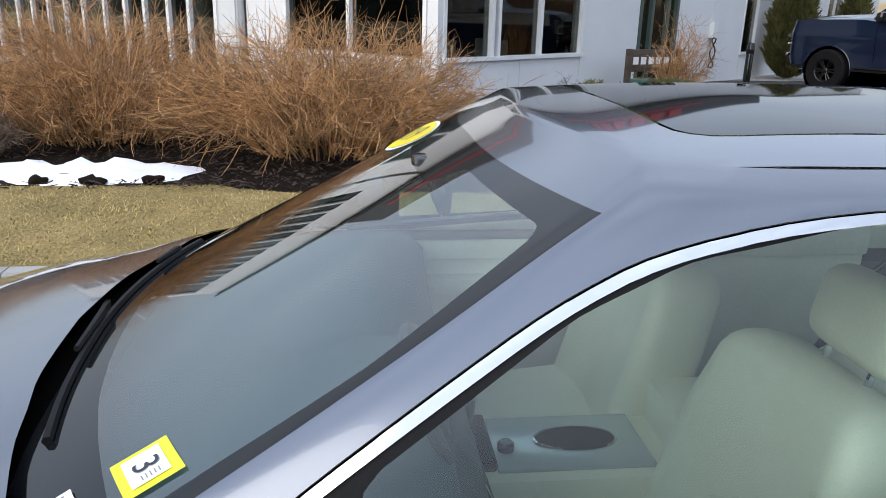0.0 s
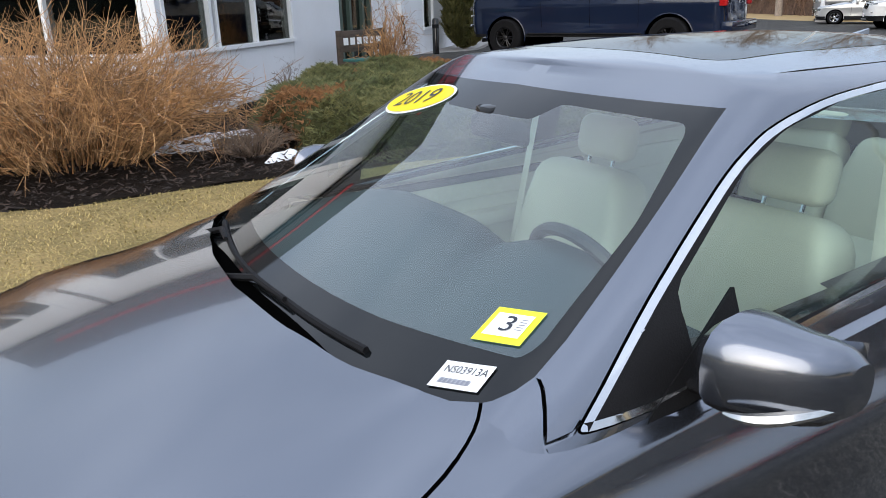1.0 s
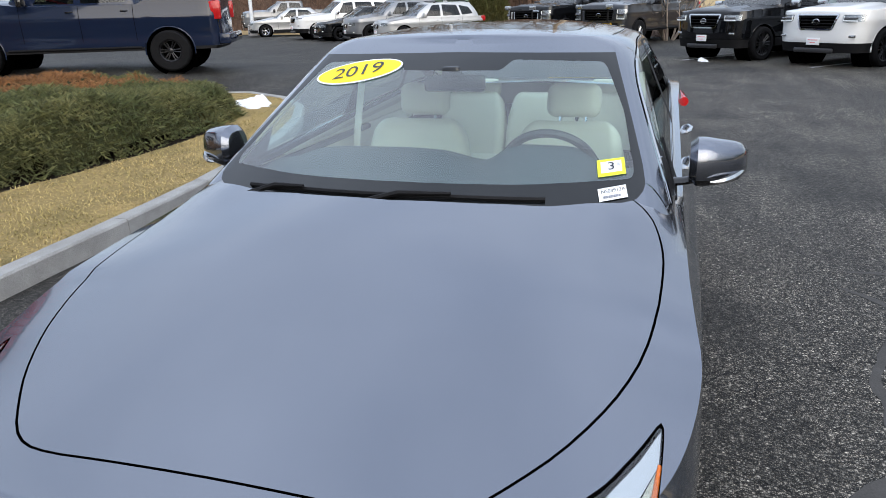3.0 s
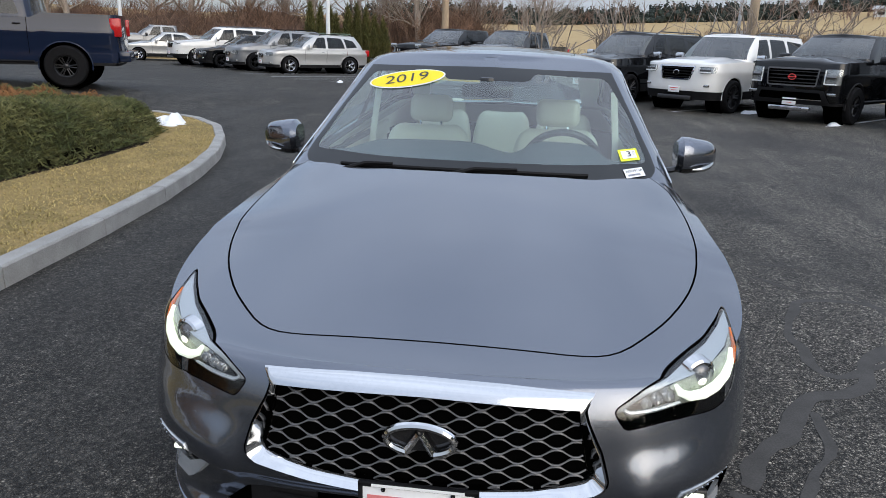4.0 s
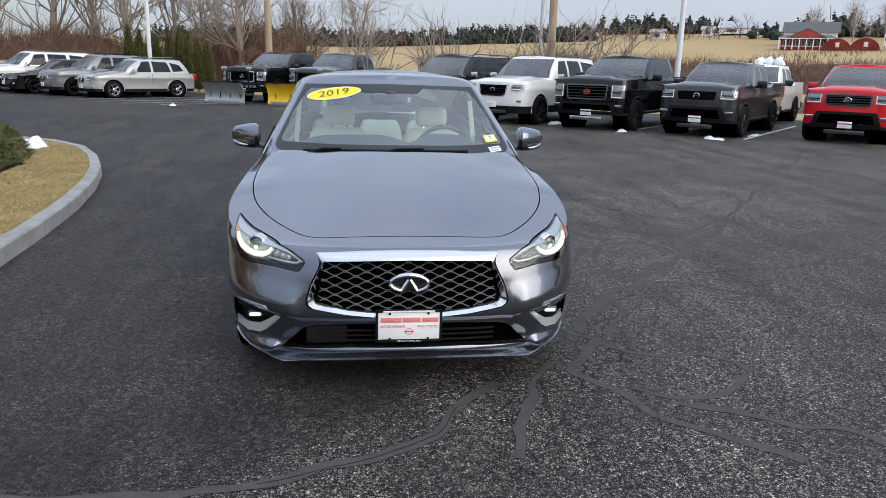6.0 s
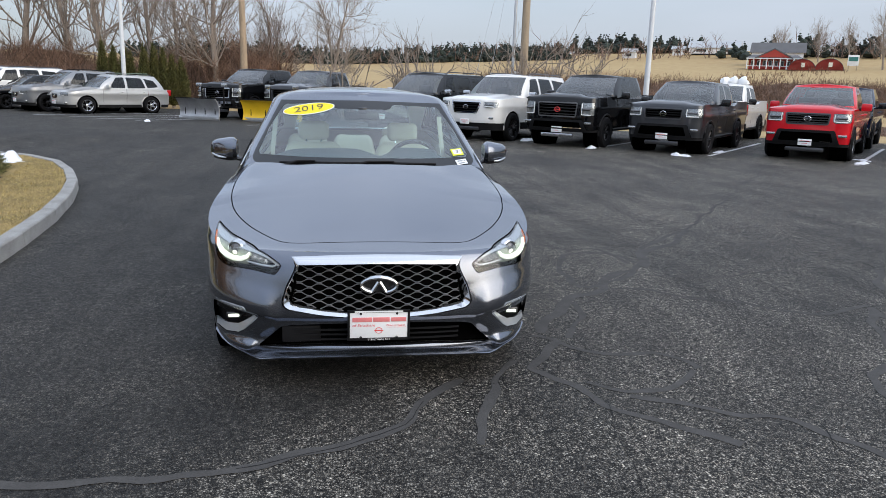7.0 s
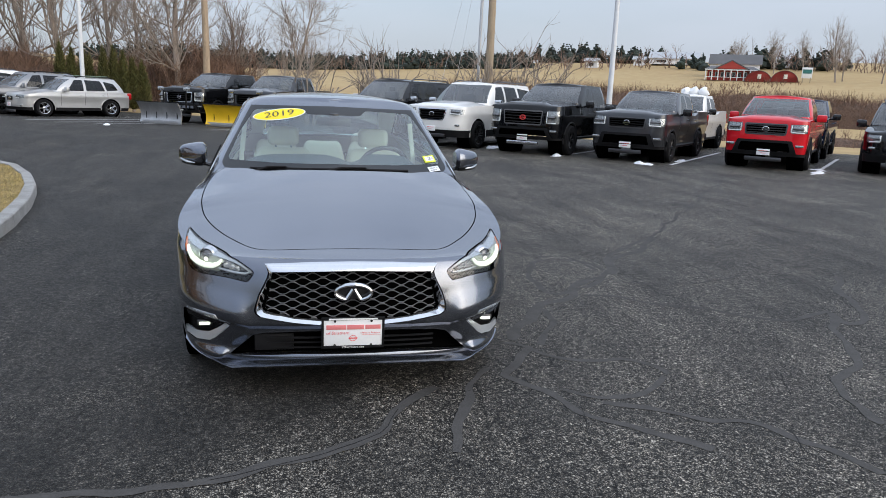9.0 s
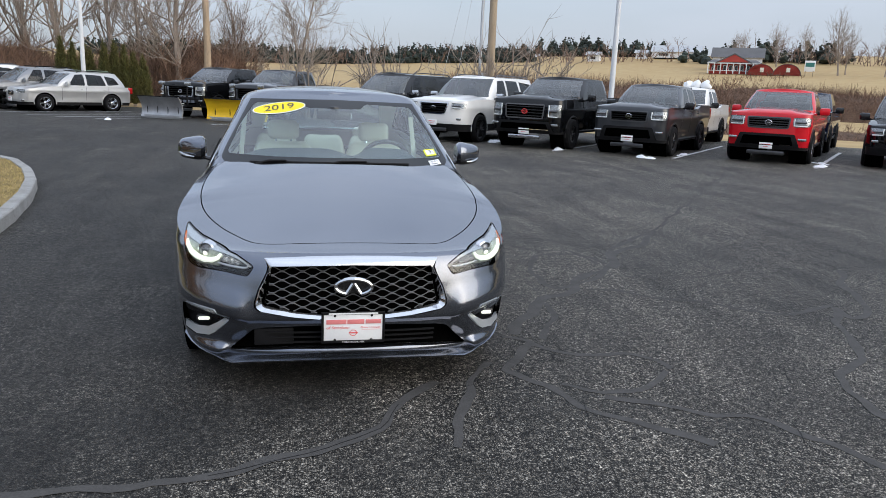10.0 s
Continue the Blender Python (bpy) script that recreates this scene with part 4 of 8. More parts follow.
            v.co.z += 0.022 * step((v.co.x - 1.12) / 0.28) * step((a - 0.46) / 0.2) * step((0.85 - a) / 0.05) * step((2.1 - v.co.x) / 0.4)
    top = lambda f: f.material_index == 1 and f.calc_center_median().x < 1.9
    outer = cut(body, hood, (0, 1), top)
    strip = take(body, outer)
    strip.normal_update()
    inner = cut(strip, grow(hood, -0.006), (0, 1), lambda f: True)
    bonnet = take(strip, inner)
    strip.free()
    # near-black copy under the bonnet, as the shade within its gap
    under = bonnet.copy()
    for v in under.verts:
        v.co.z -= 0.02
        v.co.y *= 1.03
        v.co.x -= 0.012 if v.co.x < 0.6 else 0
    bmesh.ops.delete(under, geom=[f for f in under.faces if f.calc_center_median().x > 1.30 and abs(f.calc_center_median().y) < 0.66], context="FACES")
    part("underhood", under, "dark", car)
    # cut the rear of the bonnet along the foot of the screen
    edge = curve([0, 0.25, 0.357, 0.446, 0.513, 0.574, 0.632, 0.680, 0.703, 0.723], [1.234, 1.253, 1.276, 1.293, 1.314, 1.336, 1.358, 1.384, 1.404, 1.436])
    rear = [(edge(abs(y)), y) for y in np.linspace(-0.723, 0.723, 37)]
    rear_poly = rear + [(1.52, 0.735), (2.6, 0.735), (2.6, -0.735), (1.52, -0.735)]
    gone = cut(bonnet, rear_poly, (0, 1), lambda f: True)
    bmesh.ops.delete(bonnet, geom=gone, context="FACES")
    gone = cut(body, rear_poly, (0, 1), lambda f: f.material_index == 1 and f.calc_center_median().x < 2.3 and abs(f.calc_center_median().y) < 0.74)
    bmesh.ops.delete(body, geom=gone, context="FACES")
    part("bonnet", bonnet, "paint_grey", car, "smooth grey metallic bonnet", 50)
    # cowl: black plastic between bonnet and glass
    cowl = bmesh.new()
    rows = [[(screen_x(y, 1.005 + 0.022 * (1 - (y / 0.8) ** 2)) + dx, y, 1.0 + 0.022 * (1 - (y / 0.8) ** 2) + dz) for y in np.linspace(-0.64, 0.64, 25)] for dx, dz in ((-0.14, -0.075), (-0.075, -0.060), (-0.045, -0.030), (-0.02, -0.020), (0.03, 0.010))]
    grid(cowl, rows)
    part("cowl", cowl, "plastic", car, "black plastic cowl under the wipers")
    # --- door seams
    for s in (1, -1):
        for seam in ([(1.47, 0.90), (1.50, 0.70), (1.49, 0.42), (1.56, 0.27)], [(2.70, 0.96), (2.74, 0.75), (2.74, 0.40), (2.68, 0.27)], [(3.92, 1.0), (3.80, 0.86), (3.55, 0.66), (3.36, 0.45), (3.30, 0.27)]):
            fx_, n_ = curve([p[1] for p in seam[::-1]], [p[0] for p in seam[::-1]]), 12
            zz = np.linspace(seam[-1][1], seam[0][1], n_)
            poly = [(fx_(z) - 0.003, z) for z in zz] + [(fx_(z) + 0.003, z) for z in zz[::-1]]
            gap = cut(body, poly, (0, 2), lambda f: f.calc_center_median().y * s > 0.6)
            b2 = take(body, gap)
            for v in b2.verts:
                v.co.y -= 0.012 * s
            part("door_seam", b2, "dark", car)
    part("body", body, "paint_grey", car, "dark grey metallic body shell", 45)
    # inner liner, floor and wheel wells, their shade put in as near-black
    bm = boxes(((2.7, 0, 0.26), (4.0, 1.6, 0.05)))
    part("floor_pan", bm, "dark", car)
    for x in (0.90, 3.74):
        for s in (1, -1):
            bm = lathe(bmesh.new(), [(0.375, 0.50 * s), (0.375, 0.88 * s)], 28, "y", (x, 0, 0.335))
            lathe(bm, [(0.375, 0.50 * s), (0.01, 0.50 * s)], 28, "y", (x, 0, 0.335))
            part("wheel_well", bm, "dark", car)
            make_wheel(car, x, 0.775 * s, 0.325, 0.235, 0.232, 5, "rim", 0.12)
    # --- cabin
    cab = upper_shell(CAB, 30, 30, 12, 30, 14)
    fs = cut(cab, [(-0.64, 0.997), (-0.672, 1.001), (-0.703, 1.008), (-0.726, 1.018), (-0.740, 1.032), (-0.744, 1.047), (-0.731, 1.087), (-0.695, 1.168), (-0.588, 1.402), (0, 1.412), (0.588, 1.402), (0.695, 1.168), (0.731, 1.087), (0.744, 1.047), (0.740, 1.032), (0.726, 1.018), (0.703, 1.008), (0.672, 1.001), (0.64, 0.997), (0, 0.975)], (1, 2), lambda f: f.material_index == 0 and f.normal.x < -0.15 and f.calc_center_median().x < 2.5)
    screen = take(cab, fs)
    clear = cut(screen, rounded([(-0.700, 1.060), (-0.40, 1.054), (0, 1.056), (0.40, 1.054), (0.700, 1.060), (0.707, 1.078), (0.688, 1.122), (0.650, 1.225), (0.567, 1.360), (0.545, 1.374), (0.40, 1.380), (0.225, 1.386), (0.190, 1.352), (-0.190, 1.352), (-0.225, 1.386), (-0.40, 1.380), (-0.545, 1.374), (-0.567, 1.360), (-0.650, 1.225), (-0.688, 1.122), (-0.707, 1.078)], 0.015, 2), (1, 2), lambda f: True)
    pane = take(screen, clear)
    foot = [f for f in cab.faces if f.material_index == 0 and f.normal.x < -0.1 and f.calc_center_median().x < 1.6 and abs(f.calc_center_median().y) < 0.66 and f.calc_center_median().z < 1.0]
    bmesh.ops.delete(cab, geom=foot, context="FACES")
    # the wing keeps the pillar's foot, the bonnet runs in under the glass
    foot = cut(cab, hood, (0, 1), lambda f: f.material_index == 0 and f.calc_center_median().x < 1.62 and f.calc_center_median().z < 1.03 and abs(f.calc_center_median().y) < 0.80)
    bmesh.ops.delete(cab, geom=foot, context="FACES")
    ws = part("windscreen", pane, "glass", car, "clear raked windscreen")
    part("frit_band", screen, "frit", ws, "black ceramic border")
    # the wing meets the pillar in a narrow gap
    for s in (1, -1):
        for seam in ([(1.513, 1.046), (1.510, 1.036), (1.498, 1.015), (1.474, 0.972), (1.466, 0.90)], [(1.474, 0.972), (1.527, 0.979), (1.546, 0.992)]):
            ps = [Vector(p) for p in seam]
            for a, b in zip(ps, ps[1:]):
                nn = Vector((-(b - a).y, (b - a).x)).normalized() * 0.0028
                gap = take(cab, cut(cab, [tuple(a - nn), tuple(b - nn), tuple(b + nn), tuple(a + nn)], (0, 2), lambda f: f.material_index == 0 and f.calc_center_median().y * s > 0.6))
                for v in gap.verts:
                    v.co += Vector((0.006, -0.010 * s, 0))
                if len(gap.faces):
                    part("wing_seam", gap, "dark", car)
    # side glass, with chrome round it
    dlo = eased([(1.535, 0.978), (1.545, 0.988), (1.73, 1.118), (1.88, 1.213), (2.035, 1.308), (2.16, 1.368), (2.34, 1.408), (2.62, 1.424), (2.95, 1.422), (3.22, 1.388), (3.60, 1.275), (3.98, 1.135), (3.92, 1.120), (3.17, 1.085), (2.58, 1.045), (2.15, 1.015), (1.75, 0.975), (1.56, 0.975)])
    for s in (1, -1):
        ok = lambda f: f.material_index == 0 and f.calc_center_median().y * s > 0.3 and abs(f.normal.y) > 0.35
        gap = take(cab, cut(cab, grow(dlo, 0.0035), (0, 2), ok))
        strip = take(gap, cut(gap, dlo, (0, 2), lambda f: True))
        part("window_gap", push(gap, -0.004), "dark", car)
        fs = cut(strip, grow(dlo, -0.012), (0, 2), lambda f: True)
        black = take(strip, fs)
        push(strip, 0.004)
        part("window_moulding", thicken(strip, 0.008), "chrome", car, "bright chrome window surround")
        # seals, pillars and panes
        panes = [rounded([(1.80, 1.010), (1.80, 1.134), (2.06, 1.302), (2.20, 1.363), (2.40, 1.400), (2.64, 1.411), (2.71, 1.409), (2.68, 1.062)], 0.03, 2), rounded([(2.80, 1.078), (2.785, 1.402), (2.95, 1.400), (3.18, 1.365), (3.42, 1.292), (3.46, 1.12)], 0.03, 2), rounded([(3.50, 1.122), (3.47, 1.272), (3.62, 1.228), (3.84, 1.142)], 0.015, 2)]
        for pn in panes:
            g = take(black, cut(black, pn, (0, 2), lambda f: True))
            part("side_window", g, "glass_side", car, "side window glass")
        part("window_seal", black, "plastic", car, "black pillar trim and seals")
    # sunroof and rear glass
    sr = rounded([(2.28, -0.42), (2.28, 0.42), (3.02, 0.44), (3.02, -0.44)], 0.09, 4)
    fs = cut(cab, sr, (0, 1), lambda f: f.material_index == 1)
    lid = take(cab, fs)
    inner = cut(lid, grow(sr, -0.007), (0, 1), lambda f: True)
    pane = take(lid, inner)
    for v in lid.verts:
        v.co.z -= 0.010
    part("sunroof_seal", lid, "dark", car)
    part("sunroof", pane, "frit", car, "closed dark glass sunroof")
    fs = cut(cab, [(-0.60, 1.08), (-0.50, 1.385), (0.50, 1.385), (0.60, 1.08)], (1, 2), lambda f: f.material_index == 0 and f.normal.x > 0.15 and f.calc_center_median().x > 3.3)
    part("rear_window", take(cab, fs), "glass_side", car)
    for s in (1, -1):
        xs = np.linspace(2.13, 3.35, 8)
        yy = lambda x: s * (0.548 + 0.016 * math.sin((x - 2.13) / 1.22 * math.pi))
        poly = [(x, yy(x)) for x in xs] + [(x, yy(x) + 0.012 * s) for x in xs[::-1]]
        groove = take(cab, cut(cab, poly, (0, 1), lambda f: f.material_index == 1))
        for v in groove.verts:
            v.co.z -= 0.004
        part("roof_moulding", groove, "plastic", car)
    liner = cab.copy()
    bmesh.ops.delete(liner, geom=[f for f in liner.faces if f.calc_center_median().z < 1.06 and f.calc_center_median().x < 1.9], context="FACES")
    push(liner, -0.03)
    bmesh.ops.reverse_faces(liner, faces=liner.faces[:])
    part("headliner", liner, "cream_trim", car, "pale headliner and pillar trim")
    part("cabin_shell", cab, "paint_grey", car, "grey roof and pillars", 45)
    bm = bmesh.new()
    rows = [[(3.42 + u * 0.16, w * (0.025 - 0.02 * u), 1.455 - 0.02 * u + (0.045 * u if abs(w) < 0.5 else 0)) for w in (-1, -0.4, 0, 0.4, 1)] for u in np.linspace(0, 1, 6)]
    grid(bm, rows)
    part("antenna_fin", thicken(bm, 0.006), "paint_grey", car)
    # --- door mirrors
    for s in (1, -1):
        bm = bmesh.new()
        rows = []
        for k in range(9):
            u = k / 8
            y = 0.875 + 0.185 * u
            hgt = 0.090 * (1 - 0.30 * u) * (1 - (2 * u - 1) ** 6 * 0.35)
            dep = 0.10 * (1 - 0.45 * u) * (1 - (2 * u - 1) ** 6 * 0.3)
            row = []
            for q in range(16):
                a = 2 * math.pi * q / 16
                cx, cz = math.cos(a), math.sin(a)
                e = 0.75
                row.append((1.80 + 0.07 * u**2 + dep * (abs(cx) ** e) * (1 if cx > 0 else -1), s * y, 1.065 - 0.008 * u + hgt * (abs(cz) ** e) * (1 if cz > 0 else -1)))
            rows.append(row)
        vs = grid(bm, rows, True)
        bm.faces.new(vs[0][::-1]), bm.faces.new(vs[-1])
        bmesh.ops.recalc_face_normals(bm, faces=bm.faces[:])
        lower = cut(bm, [(0.8, 0.9), (1.2, 0.9), (1.2, 1.012), (0.8, 1.012)] if s > 0 else [(-1.2, 0.9), (-0.8, 0.9), (-0.8, 1.012), (-1.2, 1.012)], (1, 2), lambda f: True)
        base = take(bm, lower)
        mir = part("door_mirror", bm, "paint_grey", car, "grey door mirror housing")
        part("mirror_base", base, "gloss_black", mir, "black lower mirror shell")
        bm = tube(bmesh.new(), [(1.716 + 0.02 * u + 0.10 * u**3, s * (0.915 + 0.137 * u), 1.012 + 0.022 * u - 0.01 * math.sin(u * math.pi)) for u in np.linspace(0.2, 1, 9)], [0.003, 0.006, 0.008, 0.010, 0.011, 0.011, 0.010, 0.009, 0.005], 6)
        part("mirror_signal", bm, "reflector", mir, "clear turn signal strip")
        bm = tube(bmesh.new(), [(1.80, s * 0.79, 0.985), (1.79, s * 0.86, 0.995), (1.80, s * 0.93, 1.01)], [0.035, 0.028, 0.03], 8, flat=0.5)
        part("mirror_arm", bm, "gloss_black", mir)
        bm = bmesh.new()
        pts = [(1.866 + 0.06 * u**2, s * (0.915 + 0.12 * u)) for u in (0, 0.33, 0.66, 1)]
        grid(bm, [[(x, y, z) for x, y in pts] for z in (1.025, 1.11)])
        part("mirror_glass", bm, "chrome", mir, "mirror glass")
        # corner sail
        bm = bmesh.new()
        b = lambda z: WS_B(z) + 0.006
        v = [bm.verts.new((x, s * b(z), z)) for x, z in ((1.66, 0.955), (1.93, 0.975), (1.93, 1.12), (1.72, 0.995))]
        bm.faces.new(v)
        part("mirror_sail", thicken(bm, 0.01), "plastic", mir)
    # --- handles, badge, tail lamps
    for s in (1, -1):
        for x in (2.52, 3.44):
            bm = tube(bmesh.new(), [(x + u * 0.19, s * (0.888 + 0.022 * math.sin(u * math.pi)), 0.885 + 0.008 * u) for u in np.linspace(0, 1, 8)], [0.006, 0.012, 0.013, 0.013, 0.013, 0.013, 0.012, 0.006], 8)
            part("door_handle", bm, "chrome", car, "chrome door handle")
        bm = boxes(((1.36, s * 0.912, 0.64), (0.10, 0.012, 0.03)), bevel=0.004)
        part("fender_badge", bm, "chrome", car)
        bm = tube(bmesh.new(), [(4.35, s * 0.87, 0.93), (4.55, s * 0.82, 0.93), (4.72, s * 0.70, 0.93)], [0.03, 0.06, 0.06], 10)
        part("tail_lamp", bm, "red_lens", car, "red tail lamp")
    # --- wipers
    def wiper(y0, y1, zz, lift):
        pts = [(screen_x(y, z) - 0.012, y, z + lift) for y, z in zip(np.linspace(y0, y1, 12), np.interp(np.linspace(0, 1, 12), (0, 0.5, 1), zz))]
        bm = tube(bmesh.new(), pts, 0.008, 6)
        w = part("wiper", bm, "plastic", car, "black wiper blade")
        k = len(pts) // 2
        bm = tube(bmesh.new(), [(pts[1][0] - 0.05, y0 + (y1 - y0) * 0.02, 1.0), (pts[3][0] - 0.01, pts[3][1], pts[3][2] + 0.010), (pts[k][0] - 0.01, pts[k][1], pts[k][2] + 0.012)], [0.011, 0.009, 0.006], 6)
        part("wiper_arm", bm, "plastic", w)
    wiper(0.16, -0.46, (1.028, 1.030, 1.024), 0.0)
    wiper(0.56, 0.14, (1.020, 1.026, 1.028), 0.0)
    # --- interior
    dash = bmesh.new()
    rows = []
    for x, dz in ((1.34, -0.04), (1.46, -0.03), (1.62, -0.015), (1.80, 0.0), (1.92, -0.01), (1.97, -0.06), (1.96, -0.25), (1.94, -0.5)):
        row = []
        for y in np.linspace(-0.72, 0.72, 33):
            hump = 0.085 * math.exp(-((y + 0.37) / 0.185) ** 6) * math.exp(-((x - 1.86) / 0.13) ** 2) + 0.055 * math.exp(-((y - 0.27) / 0.33) ** 6) * math.exp(-((x - 1.80) / 0.2) ** 2)
            row.append((x + 0.10 * (y / 0.72) ** 2 * (1 if x < 1.6 else 0.3), y, 1.025 + dz + hump - 0.02 * (y / 0.72) ** 2))
        rows.append(row)
    grid(dash, rows)
    bmesh.ops.recalc_face_normals(dash, faces=dash.faces[:])
    part("dashboard", dash, "dash", car, "dark dashboard with two cowls")
    wheel_m = Matrix.Translation((1.955, -0.375, 0.962)) @ Matrix.Rotation(radians(-24), 4, "Y")
    bm = bmesh.new()
    ringp = [wheel_m @ Vector((0, 0.185 * math.cos(a), 0.185 * math.sin(a))) for a in np.linspace(0, 2 * math.pi, 37)]
    tube(bm, ringp, 0.016, 8)
    sw = part("steering_wheel", bm, "wheel_leather", car, "dark leather steering wheel")
    bm = bmesh.new()
    box(bm, (0, 0, -0.01), (0.05, 0.17, 0.13), 0.03, m=wheel_m)
    for a in (0.1, math.pi - 0.1, -math.pi / 2):
        tube(bm, [wheel_m @ Vector((0, 0.05 * math.cos(a), 0.05 * math.sin(a))), wheel_m @ Vector((0, 0.18 * math.cos(a), 0.18 * math.sin(a)))], 0.018, 6)
    part("wheel_hub", bm, "wheel_leather", sw)

    def pad(c, s, tilt=0.0, bev=0.06, fat=0.0):
        """An upholstered cushion."""
        bm = bmesh.new()
        bmesh.ops.create_cube(bm, size=1, matrix=Matrix.Diagonal((*s, 1)))
        bmesh.ops.bevel(bm, geom=bm.edges[:], offset=min(bev, min(s) * 0.45), segments=4, affect="EDGES", profile=0.5)
        bmesh.ops.subdivide_edges(bm, edges=[e for e in bm.edges if e.calc_length() > 0.12], cuts=3, use_grid_fill=True)
        for v in bm.verts:
            u, w = v.co.y / (s[1] / 2), v.co.z / (s[2] / 2)
            v.co.x += fat * (u * u) * (1 if v.co.x < 0 else 0) * -1
            if fat:
                v.co.y *= 1 - 0.22 * max(0, w) ** 2.5 - 0.03 * abs(w)
        bm.transform(Matrix.Translation(c) @ Matrix.Rotation(radians(tilt), 4, "Y"))
        return bm
    for s in (1, -1):
        seat = part("front_seat", pad((2.27, 0.365 * s, 0.50), (0.52, 0.52, 0.17), -6, 0.06), "cream", car, "cream leather front seat")
        part("seat_backrest", pad((2.57, 0.365 * s, 0.765), (0.16, 0.52, 0.60), 16, 0.07, 0.05), "cream", seat)
        part("headrest", pad((2.695, 0.365 * s, 1.145), (0.10, 0.25, 0.155), 10, 0.05), "cream", seat)
        for q in (0.06, -0.06):
            bm = tube(bmesh.new(), [(2.655, 0.365 * s + q, 1.02), (2.68, 0.365 * s + q, 1.12)], 0.007, 6)
            part("headrest_post", bm, "chrome", seat)
        bm = tube(bmesh.new(), [(2.62, s * 0.66, 1.28), (2.58, s * 0.69, 1.0), (2.50, s * 0.70, 0.6)], 0.018, 4, flat=0.2)
        part("seat_belt", bm, "cream_trim", car, "pale seat belt webbing")
        # door cards
        bm = boxes(((2.6, s * 0.80, 0.93), (1.9, 0.04, 0.10)), ((2.6, s * 0.815, 0.62), (1.9, 0.03, 0.54)), bevel=0.012)
        dc = part("door_card", bm, "cream_trim", car, "pale door lining")
        bm = boxes(((2.25, s * 0.775, 0.80), (0.75, 0.07, 0.06)), bevel=0.02)
        part("armrest", bm, "cream_trim", dc)
        bm = boxes(((2.3, s * 0.793, 0.965), (1.3, 0.05, 0.03)), bevel=0.012)
        part("door_sill", bm, "dash", dc, "dark upper door trim")
        bm = tube(bmesh.new(), [(1.86, s * 0.765, 0.945), (1.98, s * 0.755, 0.95)], [0.014, 0.01], 6)
        part("inner_handle", bm, "chrome", dc)
    bm = pad((3.55, 0, 0.56), (0.50, 1.30, 0.18), -5, 0.06)
    seat = part("rear_seat", bm, "cream", car, "cream leather rear bench")
    for y in (-0.45, 0, 0.45):
        part("rear_backrest", pad((3.92, y, 0.745), (0.16, 0.44, 0.58), 22, 0.06, 0.03), "cream", seat)
    for y in (-0.42, 0.42):
        part("rear_headrest", pad((4.04, y, 1.045), (0.10, 0.26, 0.12), 12, 0.04), "cream", seat)
    bm = boxes(((2.40, 0, 0.57), (1.15, 0.28, 0.24)), ((2.70, 0, 0.735), (0.40, 0.25, 0.13)), bevel=0.035)
    con = part("console", bm, "cream", car, "cream centre console with a padded armrest")
    part("console_panel", boxes(((2.28, 0, 0.692), (0.36, 0.22, 0.012)), bevel=0.005), "brow", con, "silver console panel")
    part("switch_panel", boxes(((2.00, 0, 0.700), (0.20, 0.21, 0.030)), bevel=0.010), "plastic", con, "black switch panel")
    bm = lathe(bmesh.new(), [(0.022, 0), (0.020, 0.05), (0.03, 0.06), (0.032, 0.10), (0.02, 0.12), (0.002, 0.122)], 14, "z", (2.03, 0, 0.712))
    part("gear_lever", bm, "wheel_leather", con)
    bm = lathe(bmesh.new(), [(0.020, 0.0), (0.020, 0.016), (0.014, 0.022), (0.002, 0.022)], 14, "z", (2.13, -0.03, 0.697))
    part("control_knob", bm, "gloss_black", con)
    bm = lathe(bmesh.new(), [(1.0, 0.006), (1.06, 0.004), (1.06, 0.0)], 28, "z")
    bm.transform(Matrix.Translation((2.30, 0, 0.698)) @ Matrix.Diagonal((0.095, 0.050, 1, 1)))
    part("cup_rim", bm, "chrome", con)
    # flat near-black oval, the shade of the hollow painted on
    bm = flat_patch(0.19, 0.10, oval=True)
    bm.transform(Matrix.Translation((2.30, 0, 0.7015)))
    part("cup_holder", bm, "dark", con, "dark oval cup holder")
    # rear-view mirror
    bm = bmesh.new()
    box(bm, (1.965, 0.0, 1.300), (0.03, 0.245, 0.065), 0.025)
    rv = part("rear_view_mirror", bm, "gloss_black", car, "black rear-view mirror")
    bm = boxes(((1.945, 0.0, 1.342), (0.07, 0.07, 0.05)), ((1.965, 0.045, 1.30), (0.012, 0.02, 0.012)), bevel=0.012)
    part("mirror_mount", bm, "gloss_black", rv)
    # --- papers on the glass
    ov = part("window_oval", on_screen(flat_patch(0.385, 0.150, oval=True), 0.385, 1.342, 19, 0.004), "white_paper", car, "yellow oval year sticker")
    part("oval_fill", on_screen(flat_patch(0.368, 0.132, oval=True), 0.385, 1.342, 19, 0.006), "yellow", ov)
    part("year_text", on_screen(text_mesh("2019", 0.100, 1.12, 0.3), 0.385, 1.342, 19, 0.008), "ink", ov, "2019 in black numerals")
    st = part("inspection_sticker", on_screen(flat_patch(0.083, 0.082), -0.636, 1.086, 9, 0.004), "lime", car, "yellow-green inspection sticker with a 3")
    part("sticker_panel", on_screen(flat_patch(0.062, 0.054), -0.636, 1.086, 9, 0.006), "white_paper", st)
    part("sticker_text", on_screen(text_mesh("3", 0.052, 1.0), -0.636, 1.086, 9, 0.008), "ink", st)
    bm = bmesh.new()
    for k in range(5):
        box(bm, (0.022, 0.014 - 0.006 * k, 0), (0.011, 0.0018, 0.0004))
    part("sticker_lines", on_screen(bm, -0.636, 1.086, 9, 0.008), "grey_ink", st)
